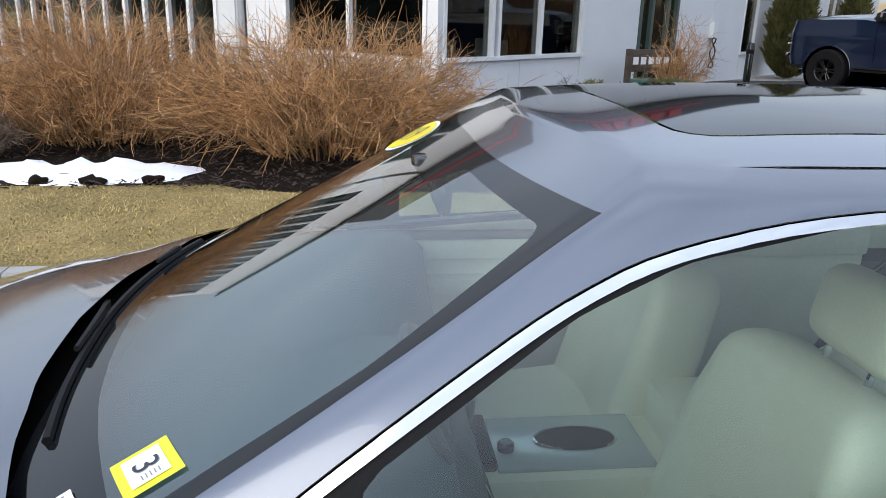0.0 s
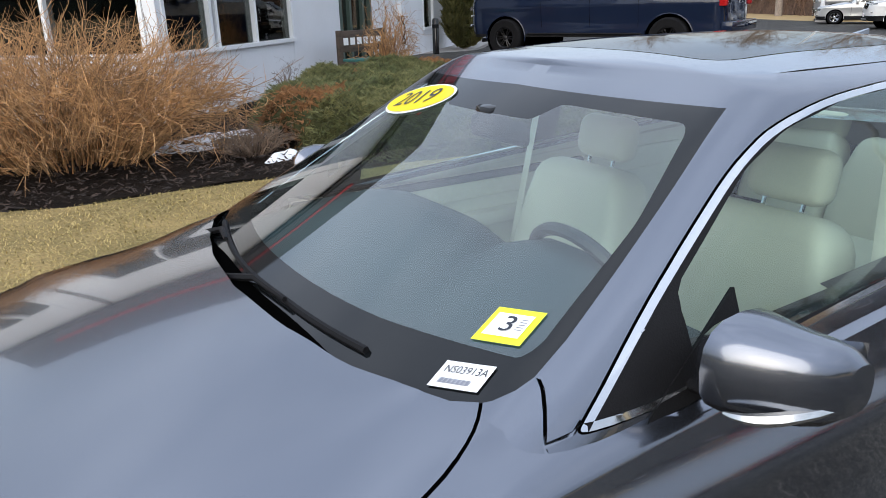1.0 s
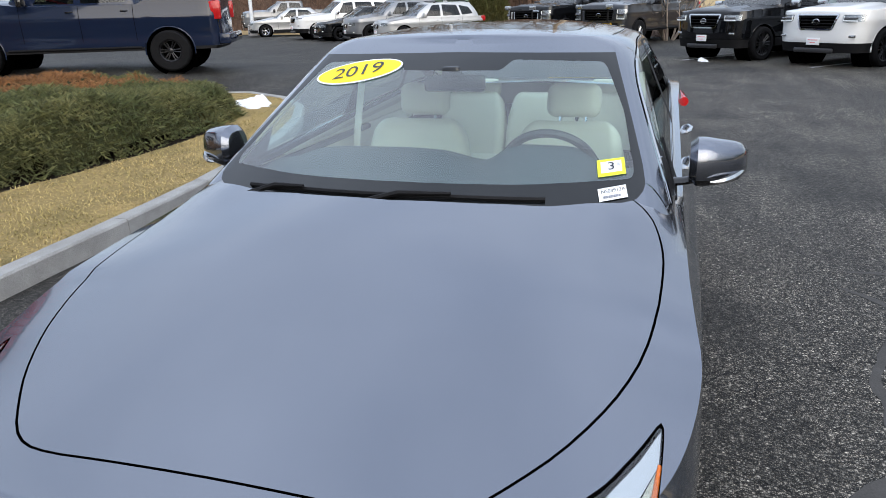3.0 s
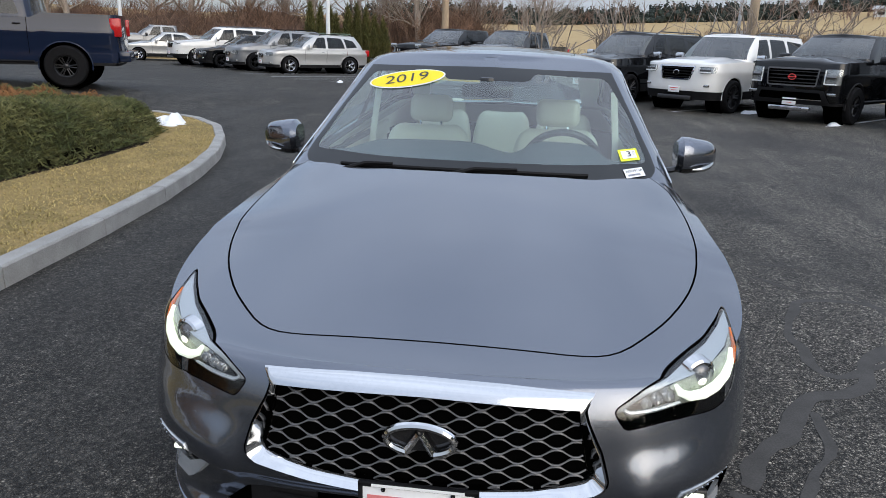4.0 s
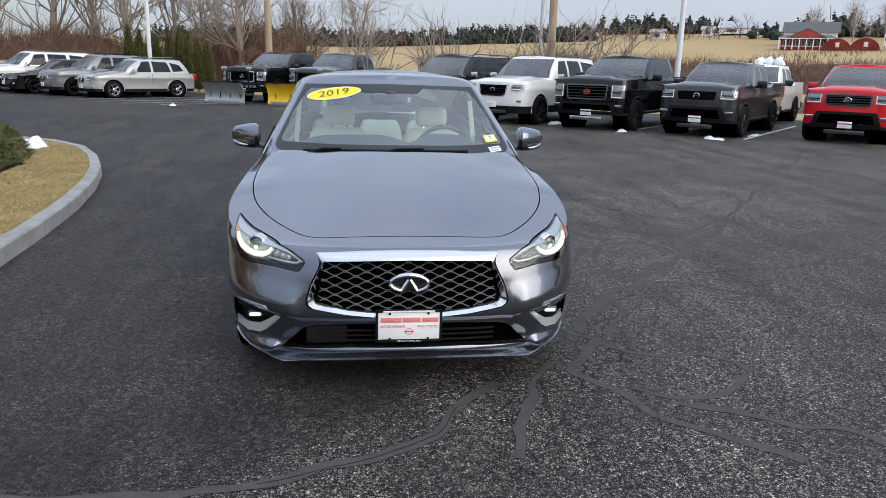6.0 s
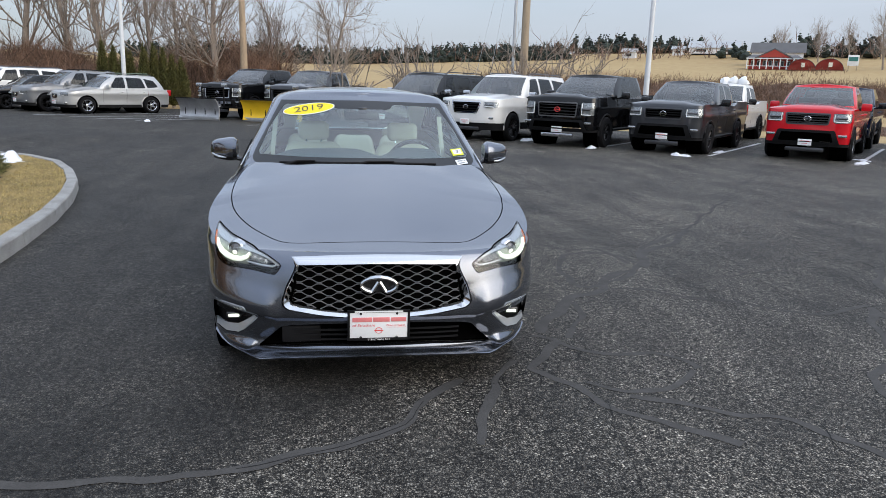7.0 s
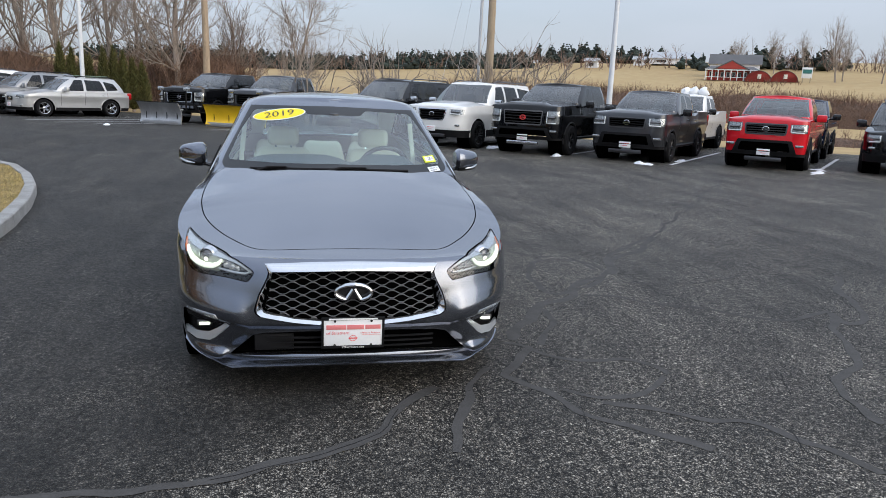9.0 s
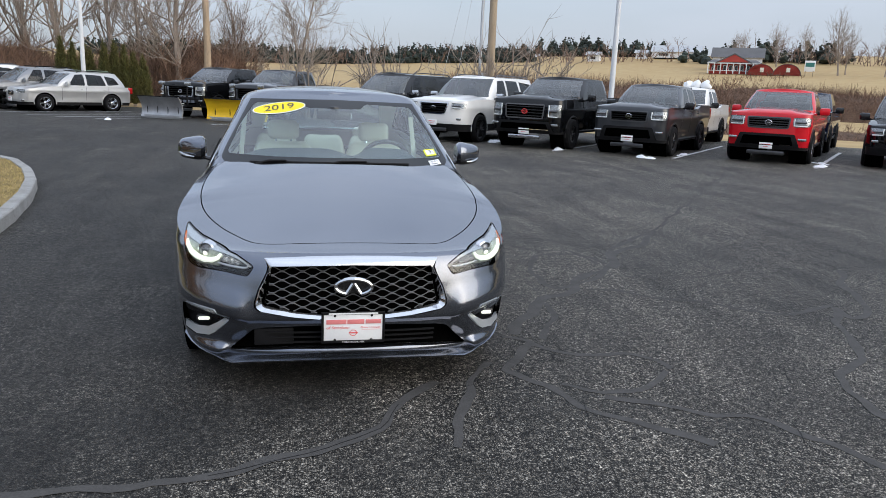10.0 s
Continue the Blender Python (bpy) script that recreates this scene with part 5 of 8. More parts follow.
    tg = part("stock_tag", on_screen(flat_patch(0.082, 0.058), -0.652, 1.029, 12, 0.004), "white_paper", car, "white paper stock tag")
    part("tag_text", on_screen(text_mesh("NS03913A", 0.023, 0.70), -0.652, 1.034, 12, 0.0055), "ink", tg)
    bm = bmesh.new()
    for k in range(22):
        box(bm, (-0.026 + 0.0024 * k, 0, 0), (0.0012 + 0.0008 * (k * 7 % 3), 0.011, 0.0004))
    part("tag_bars", on_screen(bm, -0.652, 1.022, 12, 0.0055), "grey_ink", tg)
    # --- dealer plate
    tilt = Matrix.Translation((-0.012, 0, 0.358)) @ Matrix.Rotation(radians(-3), 4, "Y")
    bm = bmesh.new()
    for c, s in (((0, 0, 0.074), (0.014, 0.312, 0.014)), ((0, 0, -0.074), (0.014, 0.312, 0.014)), ((0, 0.15, 0), (0.014, 0.012, 0.16)), ((0, -0.15, 0), (0.014, 0.012, 0.16))):
        box(bm, c, s, 0.003, m=tilt)
    pl = part("plate", bm, "plastic", car, "white dealer plate in a black frame, red lettering as bars")
    bm = bmesh.new()
    box(bm, (0.001, 0, 0), (0.006, 0.294, 0.142), 0.001, m=tilt)
    part("plate_sheet", bm, "white_paper", pl)
    for y, z, w, h in ((0.083, 0.030, 0.098, 0.024), (-0.012, 0.030, 0.084, 0.024), (-0.098, 0.030, 0.076, 0.022), (-0.09, -0.011, 0.094, 0.0016)):
        bm = bmesh.new()
        box(bm, (-0.0035, y, z), (0.002, w, h), 0.0008, m=tilt)
        part("plate_bar", bm, "pale_red", pl)
    for word, y, z, size in (("of Stratham", 0.075, 0.000, 0.022), ("Makes it Happen", -0.085, 0.000, 0.013)):
        bm = text_mesh(word, size, 1.1, 0.2)
        bm.transform(tilt @ Matrix.Translation((-0.0045, y, z)) @ Matrix.Rotation(radians(-90), 4, "Z") @ Matrix.Rotation(radians(90), 4, "X"))
        part("plate_text", bm, "red_ink", pl)
    bm = bmesh.new()
    tube(bm, [tilt @ Vector((-0.0035, 0.017 * math.cos(a), -0.028 + 0.015 * math.sin(a))) for a in np.linspace(0, 2 * math.pi, 19)], 0.0014, 4)
    box(bm, (-0.0035, 0, -0.028), (0.002, 0.044, 0.005), m=tilt)
    part("plate_badge", bm, "red_ink", pl)
    bm = text_mesh("STRATHAM, NH", 0.0135, 1.15)
    bm.transform(tilt @ Matrix.Translation((-0.0085, 0, -0.0745)) @ Matrix.Rotation(radians(-90), 4, "Z") @ Matrix.Rotation(radians(90), 4, "X"))
    part("frame_text", bm, "white_paper", pl, "white town name on the frame")
    bm = bmesh.new()
    box(bm, (-0.0078, 0, 0.074), (0.001, 0.24, 0.008), m=tilt)
    part("frame_bar", bm, "white_paper", pl)
    for y in (-0.09, 0.09):
        for z in (-0.064, 0.062):
            bm = lathe(bmesh.new(), [(0.006, 0), (0.006, -0.004), (0.001, -0.005)], 10, "x", tilt @ Vector((-0.003, y, z)))
            part("plate_screw", bm, "plastic", pl)
    return car


saloon = build_saloon()

# ---- ground ----


def land(x, y):
    """Height of the ground: level lot, rising field beyond it."""
    r = math.hypot(x, y)
    top = 202 * (0.0365 + 0.00023 * max(0, min(140, -y)))
    return top * (max(0.0, min(r, 275) - 48) / 202) ** 1.6 - max(0, r - 275) * 0.05 if x > -5 else 0.0


bm = bmesh.new()
_ts = [-400, -200, -100, -60, -40, -25, -12, 0, 12, 25, 40, 48, 56, 66, 80, 100, 125, 150, 180, 220, 260, 300, 380, 600, 1200, 2500]
_us = [-2500, -1200, -600, -400, -300, -220, -160, -120, -90, -60, -40, -20, 0, 20, 40, 60, 90, 120, 160, 220, 300, 400, 600, 1200, 2500]
grid(bm, [[(x, y, land(x, y) - 0.03) for y in _us] for x in _ts])
bmesh.ops.recalc_face_normals(bm, faces=bm.faces[:])
solid("ground", bm, "field", "dry tan grass field rising to a low hill", "ground", kind="structure")
bm = bmesh.new()
_lot = [(-40, -60), (12, -60), (17, -24), (22, -14), (27, -6), (33, 2), (37, 13), (39, 24), (46, 40), (46, 60), (-40, 60)]
f = bm.faces.new([bm.verts.new((x, y, 0.0)) for x, y in _lot])
bmesh.ops.triangulate(bm, faces=[f])
bmesh.ops.recalc_face_normals(bm, faces=bm.faces[:])
if bm.faces[:][0].normal.z < 0:
    bmesh.ops.reverse_faces(bm, faces=bm.faces[:])
solid("parking_lot", bm, "asphalt", "worn dark grey asphalt with exposed grit and tar-sealed cracks", "asphalt", kind="structure", smooth=0)


def ribbon(name, pts, width, material, z, label, category, wob=0.0, kind="structure", thick=0.0):
    """A painted or poured strip along a line on the ground."""
    pts = [Vector((*p, 0)) for p in pts]
    fine = []
    for i in range(len(pts) - 1):
        p0, p1, p2, p3 = pts[max(i - 1, 0)], pts[i], pts[i + 1], pts[min(i + 2, len(pts) - 1)]
        k = max(2, int((p2 - p1).length / 0.06))
        for j in range(k):
            t = j / k
            fine.append(0.5 * ((2 * p1) + (p2 - p0) * t + (2 * p0 - 5 * p1 + 4 * p2 - p3) * t * t + (3 * p1 - p0 - 3 * p2 + p3) * t**3))
    fine.append(pts[-1])
    rows = []
    for i, p in enumerate(fine):
        d = (fine[min(i + 1, len(fine) - 1)] - fine[max(i - 1, 0)]).normalized()
        s = Vector((-d.y, d.x, 0))
        w = width * (1 + min(0.9, wob) * (noise.noise(p * 3.1) + 0.6 * noise.noise(p * 11)))
        o = s * wob * (0.22 * noise.noise(p * 1.7 + Vector((5, 2, 0))) + 0.06 * noise.noise(p * 6 + Vector((1, 7, 0))))
        rows.append([p + o - s * w / 2 + Vector((0, 0, z)), p + o + s * w / 2 + Vector((0, 0, z))])
    bm = bmesh.new()
    grid(bm, rows)
    bmesh.ops.recalc_face_normals(bm, faces=bm.faces[:])
    if bm.faces[:][0].normal.z < 0:
        bmesh.ops.reverse_faces(bm, faces=bm.faces[:])
    return solid(name, bm, material, label, category, kind=kind, smooth=0)


def seal(width, *pts):
    """Smooth tar poured along a crack, nearly flush with the ground."""
    seal.count += 1
    ribbon("crack_seal", pts, width * 0.8, "seal", 0.0006 + 0.00014 * seal.count, "smooth grey tar seal over an asphalt crack", "crack seal", 0.55)


seal.count = 0
# the long joint, and the loops where it ends
seal(0.045, (12.87, -10.36), (9.6, -7.9), (6.72, -5.67), (5.01, -4.39), (4.09, -3.70))
seal(0.075, (4.26, -3.85), (3.64, -3.14), (2.87, -2.65), (2.44, -2.38))
seal(0.085, (4.09, -3.70), (3.44, -3.18), (2.98, -2.75), (2.54, -2.52))
seal(0.075, (2.69, -2.57), (2.99, -2.49), (3.11, -2.31), (3.00, -2.07), (2.67, -1.83), (2.27, -1.69), (1.96, -1.68), (1.87, -1.85), (2.03, -2.10), (2.44, -2.43))
seal(0.050, (3.56, -1.78), (3.24, -2.01), (3.24, -2.36), (2.69, -2.43))
seal(0.045, (3.87, -1.87), (3.78, -2.24), (3.58, -2.55), (3.44, -2.99))
seal(0.100, (2.44, -2.38), (2.11, -1.99), (1.74, -1.80), (1.53, -1.54), (1.13, -1.28), (0.85, -1.06))
seal(0.060, (1.76, -2.00), (1.75, -2.28), (1.58, -2.48), (1.38, -2.80), (1.21, -3.08), (1.15, -3.37), (1.28, -3.81))
seal(0.050, (1.48, -1.56), (1.00, -1.44), (0.70, -1.28))
seal(0.055, (0.73, -1.00), (0.68, -1.14), (0.52, -1.29), (0.46, -1.61), (0.38, -1.72), (0.15, -1.82))
seal(0.070, (0.67, -1.14), (0.45, -0.93), (0.24, -0.82), (0.07, -0.91), (-0.14, -1.09), (-0.43, -1.28), (-0.78, -1.53))
seal(0.050, (0.01, -1.12), (-0.09, -1.30), (-0.04, -1.62), (0.12, -1.81))
seal(0.060, (-0.14, -1.31), (-0.25, -1.51), (-0.35, -1.72), (-0.47, -1.96), (-0.67, -2.04), (-0.82, -2.16), (-1.04, -2.21))
seal(0.080, (2.36, -4.73), (1.61, -4.29), (1.15, -4.00), (0.96, -3.70), (1.24, -3.78))
seal(0.075, (1.17, -3.74), (0.67, -3.41), (0.26, -3.11), (-0.08, -2.80), (-0.44, -2.63), (-0.58, -2.64))
seal(0.035, (2.24, -2.50), (2.13, -2.87), (2.28, -3.45), (2.43, -3.77))
seal(0.035, (3.09, -3.50), (2.45, -3.43))
# a sealed joint in front of the parking place
seal(0.075, (0.07, -0.49), (-0.18, -0.20), (-0.44, -0.01), (-0.60, 0.20), (-0.65, 0.38), (-0.74, 0.60), (-0.77, 0.97), (-0.74, 1.6))
seal(0.060, (0.38, -0.74), (0.06, -0.63), (-0.28, -0.52), (-0.62, -0.39))
for pts in ([(12.8, -10.36), (9.5, -7.87), (6.7, -5.69), (5.0, -4.41), (4.1, -3.72)], [(-0.26, -1.20), (-0.47, -1.10), (-0.69, -1.05), (-1.06, -0.97)], [(0.82, -3.03), (0.12, -2.59), (-0.19, -2.35)], [(-0.58, -2.10), (-0.81, -2.02), (-0.92, -2.05)],
            [(0.39, -0.57), (0.33, -0.76), (0.37, -0.87)], [(-0.01, -0.52), (0.05, -0.66), (-0.03, -0.73)], [(-0.16, -0.22), (-0.43, -0.02), (-0.61, 0.22), (-0.74, 0.62)]):
    ribbon("crack", pts, 0.004, "cladding", 0.0042, "thin open crack in the asphalt", "crack", 0.5)


def apron(x, y):
    """The drive behind the island climbs a little."""
    w = max(0, min(1, (0.5 * x + 0.87 * y - 11.8) / 1.6))
    return 0.46 * math.exp(-((x - 12.6) ** 2 + (y - 12.0) ** 2) / 32) * w * w * (3 - 2 * w) - 0.02


bm = bmesh.new()
grid(bm, [[(x, y, apron(x, y)) for y in np.linspace(3, 24, 43)] for x in np.linspace(4, 25, 43)])
bmesh.ops.recalc_face_normals(bm, faces=bm.faces[:])
bmesh.ops.delete(bm, geom=[f for f in bm.faces if f.calc_center_median().z < -0.018], context="FACES")
if bm.faces[:][0].normal.z < 0:
    bmesh.ops.reverse_faces(bm, faces=bm.faces[:])
solid("drive", bm, "asphalt", "asphalt drive that climbs behind the island", "asphalt", kind="structure")

# parking lines
for a, b in (((15.2, -6.5), (20.0, -10.6)), ((13.7, -9.1), (18.5, -13.4)), ((11.9, -11.8), (17.0, -16.6)), ((17.4, -3.6), (22.0, -7.6)), ((19.5, -0.9), (24.0, -4.6)),
             ((25.6, 9.6), (29.4, 5.0)), ((24.6, 8.4), (28.0, 4.4)), ((24.2, 7.0), (27.2, 3.4)), ((26.6, 11.2), (30.2, 7.0)), ((22.6, 3.0), (25.0, 0.2))):
    ribbon("parking_line", [a, b], 0.10, "line", 0.004, "worn white painted parking line", "parking line", 0.05)

# ---- granite kerb and planted island ----
KERB = [(-12.0, 2.72), (-8.0, 2.74), (-4.0, 2.78), (0.0, 2.82), (2.15, 2.87), (4.08, 3.03), (5.37, 3.22), (6.6, 3.48), (7.46, 3.74), (8.61, 4.18), (9.86, 4.86), (10.9, 5.95), (11.2, 7.1), (10.7, 8.2), (9.9, 9.2), (9.0, 10.2)]


def along(pts, step):
    """Points at even steps along a smooth line."""
    ps = [Vector((*p, 0)) for p in pts]
    dense = []
    for i in range(len(ps) - 1):
        p0, p1, p2, p3 = ps[max(i - 1, 0)], ps[i], ps[i + 1], ps[min(i + 2, len(ps) - 1)]
        for j in range(24):
            t = j / 24
            dense.append(0.5 * ((2 * p1) + (p2 - p0) * t + (2 * p0 - 5 * p1 + 4 * p2 - p3) * t * t + (3 * p1 - p0 - 3 * p2 + p3) * t**3))
    dense.append(ps[-1])
    out, acc = [dense[0]], 0.0
    for a, b in zip(dense, dense[1:]):
        acc += (b - a).length
        if acc >= step:
            out.append(b)
            acc = 0.0
    return out


kerb_line = along(KERB, 1.22)
kerb = thing("kerb", "grey split granite kerb stones round the planted island", "kerb", kind="structure")
for a, b in zip(kerb_line, kerb_line[1:]):
    d = (b - a)
    n_ = Vector((-d.y, d.x, 0)).normalized()
    bm = bmesh.new()
    prof = [(0.0, -0.05), (0.006, 0.125), (0.018, 0.14), (0.135, 0.142), (0.145, 0.13), (0.145, -0.05)]
    rows = []
    for u in np.linspace(0.004, 0.996, 7):
        p = a + d * u
        rows.append([p + n_ * (o + 0.008 * noise.noise(p * 5 + Vector((o * 9, h * 9, 0)))) + Vector((0, 0, h + 0.004 * noise.noise(p * 7))) for o, h in prof])
    vs = grid(bm, rows)
    bm.faces.new(vs[0][::-1]), bm.faces.new(vs[-1])
    bmesh.ops.recalc_face_normals(bm, faces=bm.faces[:])
    part("kerb_stone", bm, "granite", kerb, smooth=30)

inner = [p + Vector((-(q - p).y, (q - p).x, 0)).normalized() * 0.14 for p, q in zip(kerb_line, kerb_line[1:])]
mulch_edge = [(9.9, 9.0), (9.9, 7.2), (9.2, 5.55), (8.3, 4.80), (7.4, 4.68), (6.0, 4.60), (4.5, 4.65), (3.5, 4.75), (2.6, 4.95), (1.2, 4.95), (0.5, 5.25), (-0.5, 5.15), (-2.0, 5.2), (-6.0, 5.2), (-12.0, 5.3)]
turf_poly = [(p.x, p.y) for p in inner] + mulch_edge
bm = bmesh.new()
f = bm.faces.new([bm.verts.new((x, y, 0.125)) for x, y in turf_poly])
bmesh.ops.triangulate(bm, faces=[f])
bmesh.ops.subdivide_edges(bm, edges=bm.edges[:], cuts=3, use_grid_fill=True)
for v in bm.verts:
    v.co.z += 0.018 * noise.noise(v.co * 1.3)
bmesh.ops.recalc_face_normals(bm, faces=bm.faces[:])
turf = solid("turf", bm, "turf", "dormant straw-coloured turf strip inside the kerb", "turf", kind="structure")
bm = bmesh.new()
f = bm.faces.new([bm.verts.new((x, y, 0.12)) for x, y in mulch_edge + [(-12, 18), (-6, 17), (2.9, 9.0), (6.5, 12.6), (9.4, 11.0)]])
bmesh.ops.triangulate(bm, faces=[f])
bmesh.ops.subdivide_edges(bm, edges=bm.edges[:], cuts=7, use_grid_fill=True)
for v in bm.verts:
    v.co.z += 0.05 * noise.noise(v.co * 1.1) + 0.02 * noise.noise(v.co * 4)
bmesh.ops.recalc_face_normals(bm, faces=bm.faces[:])
solid("mulch_bed", bm, "mulch", "dark brown bark mulch planting bed", "mulch bed", kind="structure")
bm = bmesh.new()
f = bm.faces.new([bm.verts.new((x, y, 0.02)) for x, y in ((2.9, 9.0), (-12, 24.5), (-12, 30), (30, 45), (24, 30), (14.5, 19.0), (11.0, 16.0), (9.2, 13.6), (9.0, 10.6), (8.0, 11.4), (6.5, 12.2))])
f.normal_update()
if f.normal.z < 0:
    bmesh.ops.reverse_faces(bm, faces=[f])
bmesh.ops.triangulate(bm, faces=bm.faces[:])
bmesh.ops.solidify(bm, geom=bm.faces[:], thickness=-0.10)
bmesh.ops.recalc_face_normals(bm, faces=bm.faces[:])
solid("pavement", bm, "concrete", "pale concrete footpath along the building", "pavement", kind="structure", smooth=0)

# ---- many small pieces from arrays ----


def from_arrays(name, verts, faces, material, label, category, kind="stuff", m=None, smooth=False):
    me = bpy.data.meshes.new(name)
    me.from_pydata([tuple(v) for v in verts], [], [tuple(int(i) for i in f) for f in faces])
    me.materials.append(M[material])
    if smooth:
        for p in me.polygons:
            p.use_smooth = True
    ob = new(name, me)
    if m is not None:
        ob.matrix_world = m
    return tagged(ob, label, category, "", kind)


def blades(rng, pts, h0, h1, w, lean):
    """Bent grass blades, a quad and a tip each."""
    n = len(pts)
    a, h, l = rng.uniform(0, 2 * np.pi, n), rng.uniform(h0, h1, n), rng.uniform(0.2, 1.0, n) * lean
    d, s = np.c_[np.cos(a), np.sin(a), np.zeros(n)], np.c_[-np.sin(a), np.cos(a), np.zeros(n)]
    up = np.array([0, 0, 1.0])
    b0, b1 = pts - s * w, pts + s * w
    m0 = pts + d * (l * h * 0.4)[:, None] + up * (h * 0.6)[:, None] - s * w * 0.7
    m1 = m0 + s * w * 1.4
    t = pts + d * (l * h)[:, None] + up * (h * (1 - 0.35 * l))[:, None]
    v = np.stack([b0, b1, m1, m0, t], 1).reshape(-1, 3)
    k = np.arange(n) * 5
    f4, f3 = np.c_[k, k + 1, k + 2, k + 3], np.c_[k + 3, k + 2, k + 4]
    return v, [*f4.tolist(), *f3.tolist()]


rng = np.random.default_rng(4)
pts = []
while len(pts) < 36000:
    x, y = rng.uniform(-4.5, 10.8), rng.uniform(2.9, 9.0)
    if inside((x, y), turf_poly):
        pts.append((x, y, 0.12 + 0.018 * noise.noise(Vector((x, y, 0.125)) * 1.3)))
v, f = blades(rng, np.array(pts), 0.014, 0.042, 0.0034, 2.6)
from_arrays("grass", v, f, "blade", "short straw-coloured dormant grass blades", "grass")

# ---- snow ----


def snow_heap(cx, cy, rx, ry, h, z=0.0, turn=0.0, seed=0):
    bm = bmesh.new()
    rows = []
    for i in range(9):
        r = i / 8
        row = []
        for k in range(28):
            a = 2 * math.pi * k / 28
            e = 1 + 0.45 * noise.noise(Vector((math.cos(a) * 1.5 + seed, math.sin(a) * 1.5, seed * 1.7)))
            x, y = r * e * rx * math.cos(a), r * e * ry * math.sin(a)
            p = Vector((cx + x * math.cos(turn) - y * math.sin(turn), cy + x * math.sin(turn) + y * math.cos(turn), 0))
            row.append(p + Vector((0, 0, z - 0.02 + h * (1 - r**3.5) * (0.6 + 1.1 * noise.noise(p * 5.3 + Vector((seed, 0, 0)))) + 0.02 * (1 - r))))
        rows.append(row)
    vs = grid(bm, rows, True)
    bmesh.ops.remove_doubles(bm, verts=bm.verts[:], dist=1e-4)
    bmesh.ops.recalc_face_normals(bm, faces=bm.faces[:])
    return solid("snow_patch", bm, "snow", "leftover patch of old white snow", "snow", group="snow patches", smooth=60)


for k, (x, y, rx, ry, h, z, t) in enumerate(((-0.95, 5.72, 1.2, 0.56, 0.10, 0.125, 0.05), (-2.7, 5.9, 1.2, 0.4, 0.12, 0.12, 0.0), (2.9, 7.2, 0.8, 0.36, 0.10, 0.14, 0.5), (3.3, 5.75, 0.22, 0.12, 0.10, 0.13, 0.4),
                                             (3.1, 6.6, 0.3, 0.14, 0.06, 0.13, 0.8), (5.7, 11.0, 0.9, 0.16, 0.10, 0.08, 0.75), (6.9, 12.0, 0.9, 0.14, 0.08, 0.08, 0.75), (9.55, 5.55, 0.62, 0.34, 0.18, 0.10, 0.75),
                                             (10.3, 11.6, 0.9, 0.25, 0.22, 0.05, 0.6), (11.5, 12.6, 0.5, 0.2, 0.2, 0.05, 0.4), (8.9, 12.9, 0.7, 0.16, 0.12, 0.06, 0.75),
                                             (13.75, -8.35, 0.28, 0.15, 0.16, 0, 0.3), (15.6, -6.75, 0.30, 0.12, 0.12, 0, -0.7), (17.95, -5.6, 0.36, 0.16, 0.15, 0, -0.6), (12.4, -12.3, 0.30, 0.16, 0.10, 0, -0.7), (13.2, -12.9, 0.3, 0.12, 0.08, 0, 0.2),
                                             (23.8, 6.5, 0.2, 0.12, 0.12, 0, 0.2), (14.9, -10.0, 0.35, 0.12, 0.08, 0, -0.7), (19.3, -1.4, 0.3, 0.12, 0.12, 0, 0.1), (21.6, 1.2, 0.2, 0.1, 0.1, 0, 0.1))):
    snow_heap(x, y, rx * (1.35 if z == 0 else 1), ry * (1.2 if z == 0 else 1), h * (0.6 if z == 0 else 1), z, t, k + 1.3)

# bark chips over the bed, and lumps of it in the snow's edge
n_ = 9000
cx, cy = rng.uniform(-4.5, 4.6, n_), rng.uniform(4.95, 9.0, n_)
c = np.c_[cx, cy, np.full(n_, 0.135) + rng.uniform(0, 0.05, n_)]
a, l, w = rng.uniform(0, 6.3, n_), rng.uniform(0.012, 0.045, n_), rng.uniform(0.004, 0.012, n_)
d = np.c_[np.cos(a), np.sin(a), rng.uniform(-0.4, 0.4, n_)] * l[:, None]
e = np.c_[-np.sin(a), np.cos(a), rng.uniform(-0.6, 0.6, n_)] * w[:, None]
k = np.arange(n_)[:, None] * 4
keep = ((cx + 0.95) / 1.35) ** 2 + ((cy - 5.72) / 0.62) ** 2 > 1
c, d, e = c[keep], d[keep], e[keep]
k = np.arange(len(c))[:, None] * 4
from_arrays("bark_chips", np.stack([c - d - e, c + d - e * 0.6, c + d + e, c - d + e * 0.7], 1).reshape(-1, 3), k + np.arange(4), "chip", "dark brown shredded bark chips on the bed", "mulch")
for k, (x, y, r) in enumerate(((-1.55, 5.36, 0.08), (-1.0, 5.30, 0.09), (-0.55, 5.32, 0.13), (-0.05, 5.38, 0.10), (2.6, 7.0, 0.1), (3.0, 6.9, 0.1))):
    bm = bmesh.new()
    bmesh.ops.create_icosphere(bm, subdivisions=3, radius=1, matrix=Matrix.Translation((x, y - 0.04, 0.15)) @ Matrix.Diagonal((r * 1.0, r * 0.55, 0.05, 1)))
    for v in bm.verts:
        v.co += Vector((1, 1, 1)) * 0.03 * noise.noise(v.co * 14)
    solid("mulch_clump", bm, "mulch", "dark lump of mulch showing through the snow", "mulch", group="mulch clumps")

# ---- other vehicles ----


def vehicle(name, label, category, S, m, group="parked cars"):
    """A car, van or pickup from a table of sizes: nose at x = 0, tail towards +x."""
    car = thing(name, label, category, m, group)
    L, W, H = S["L"], S["W"] / 2, S["H"]
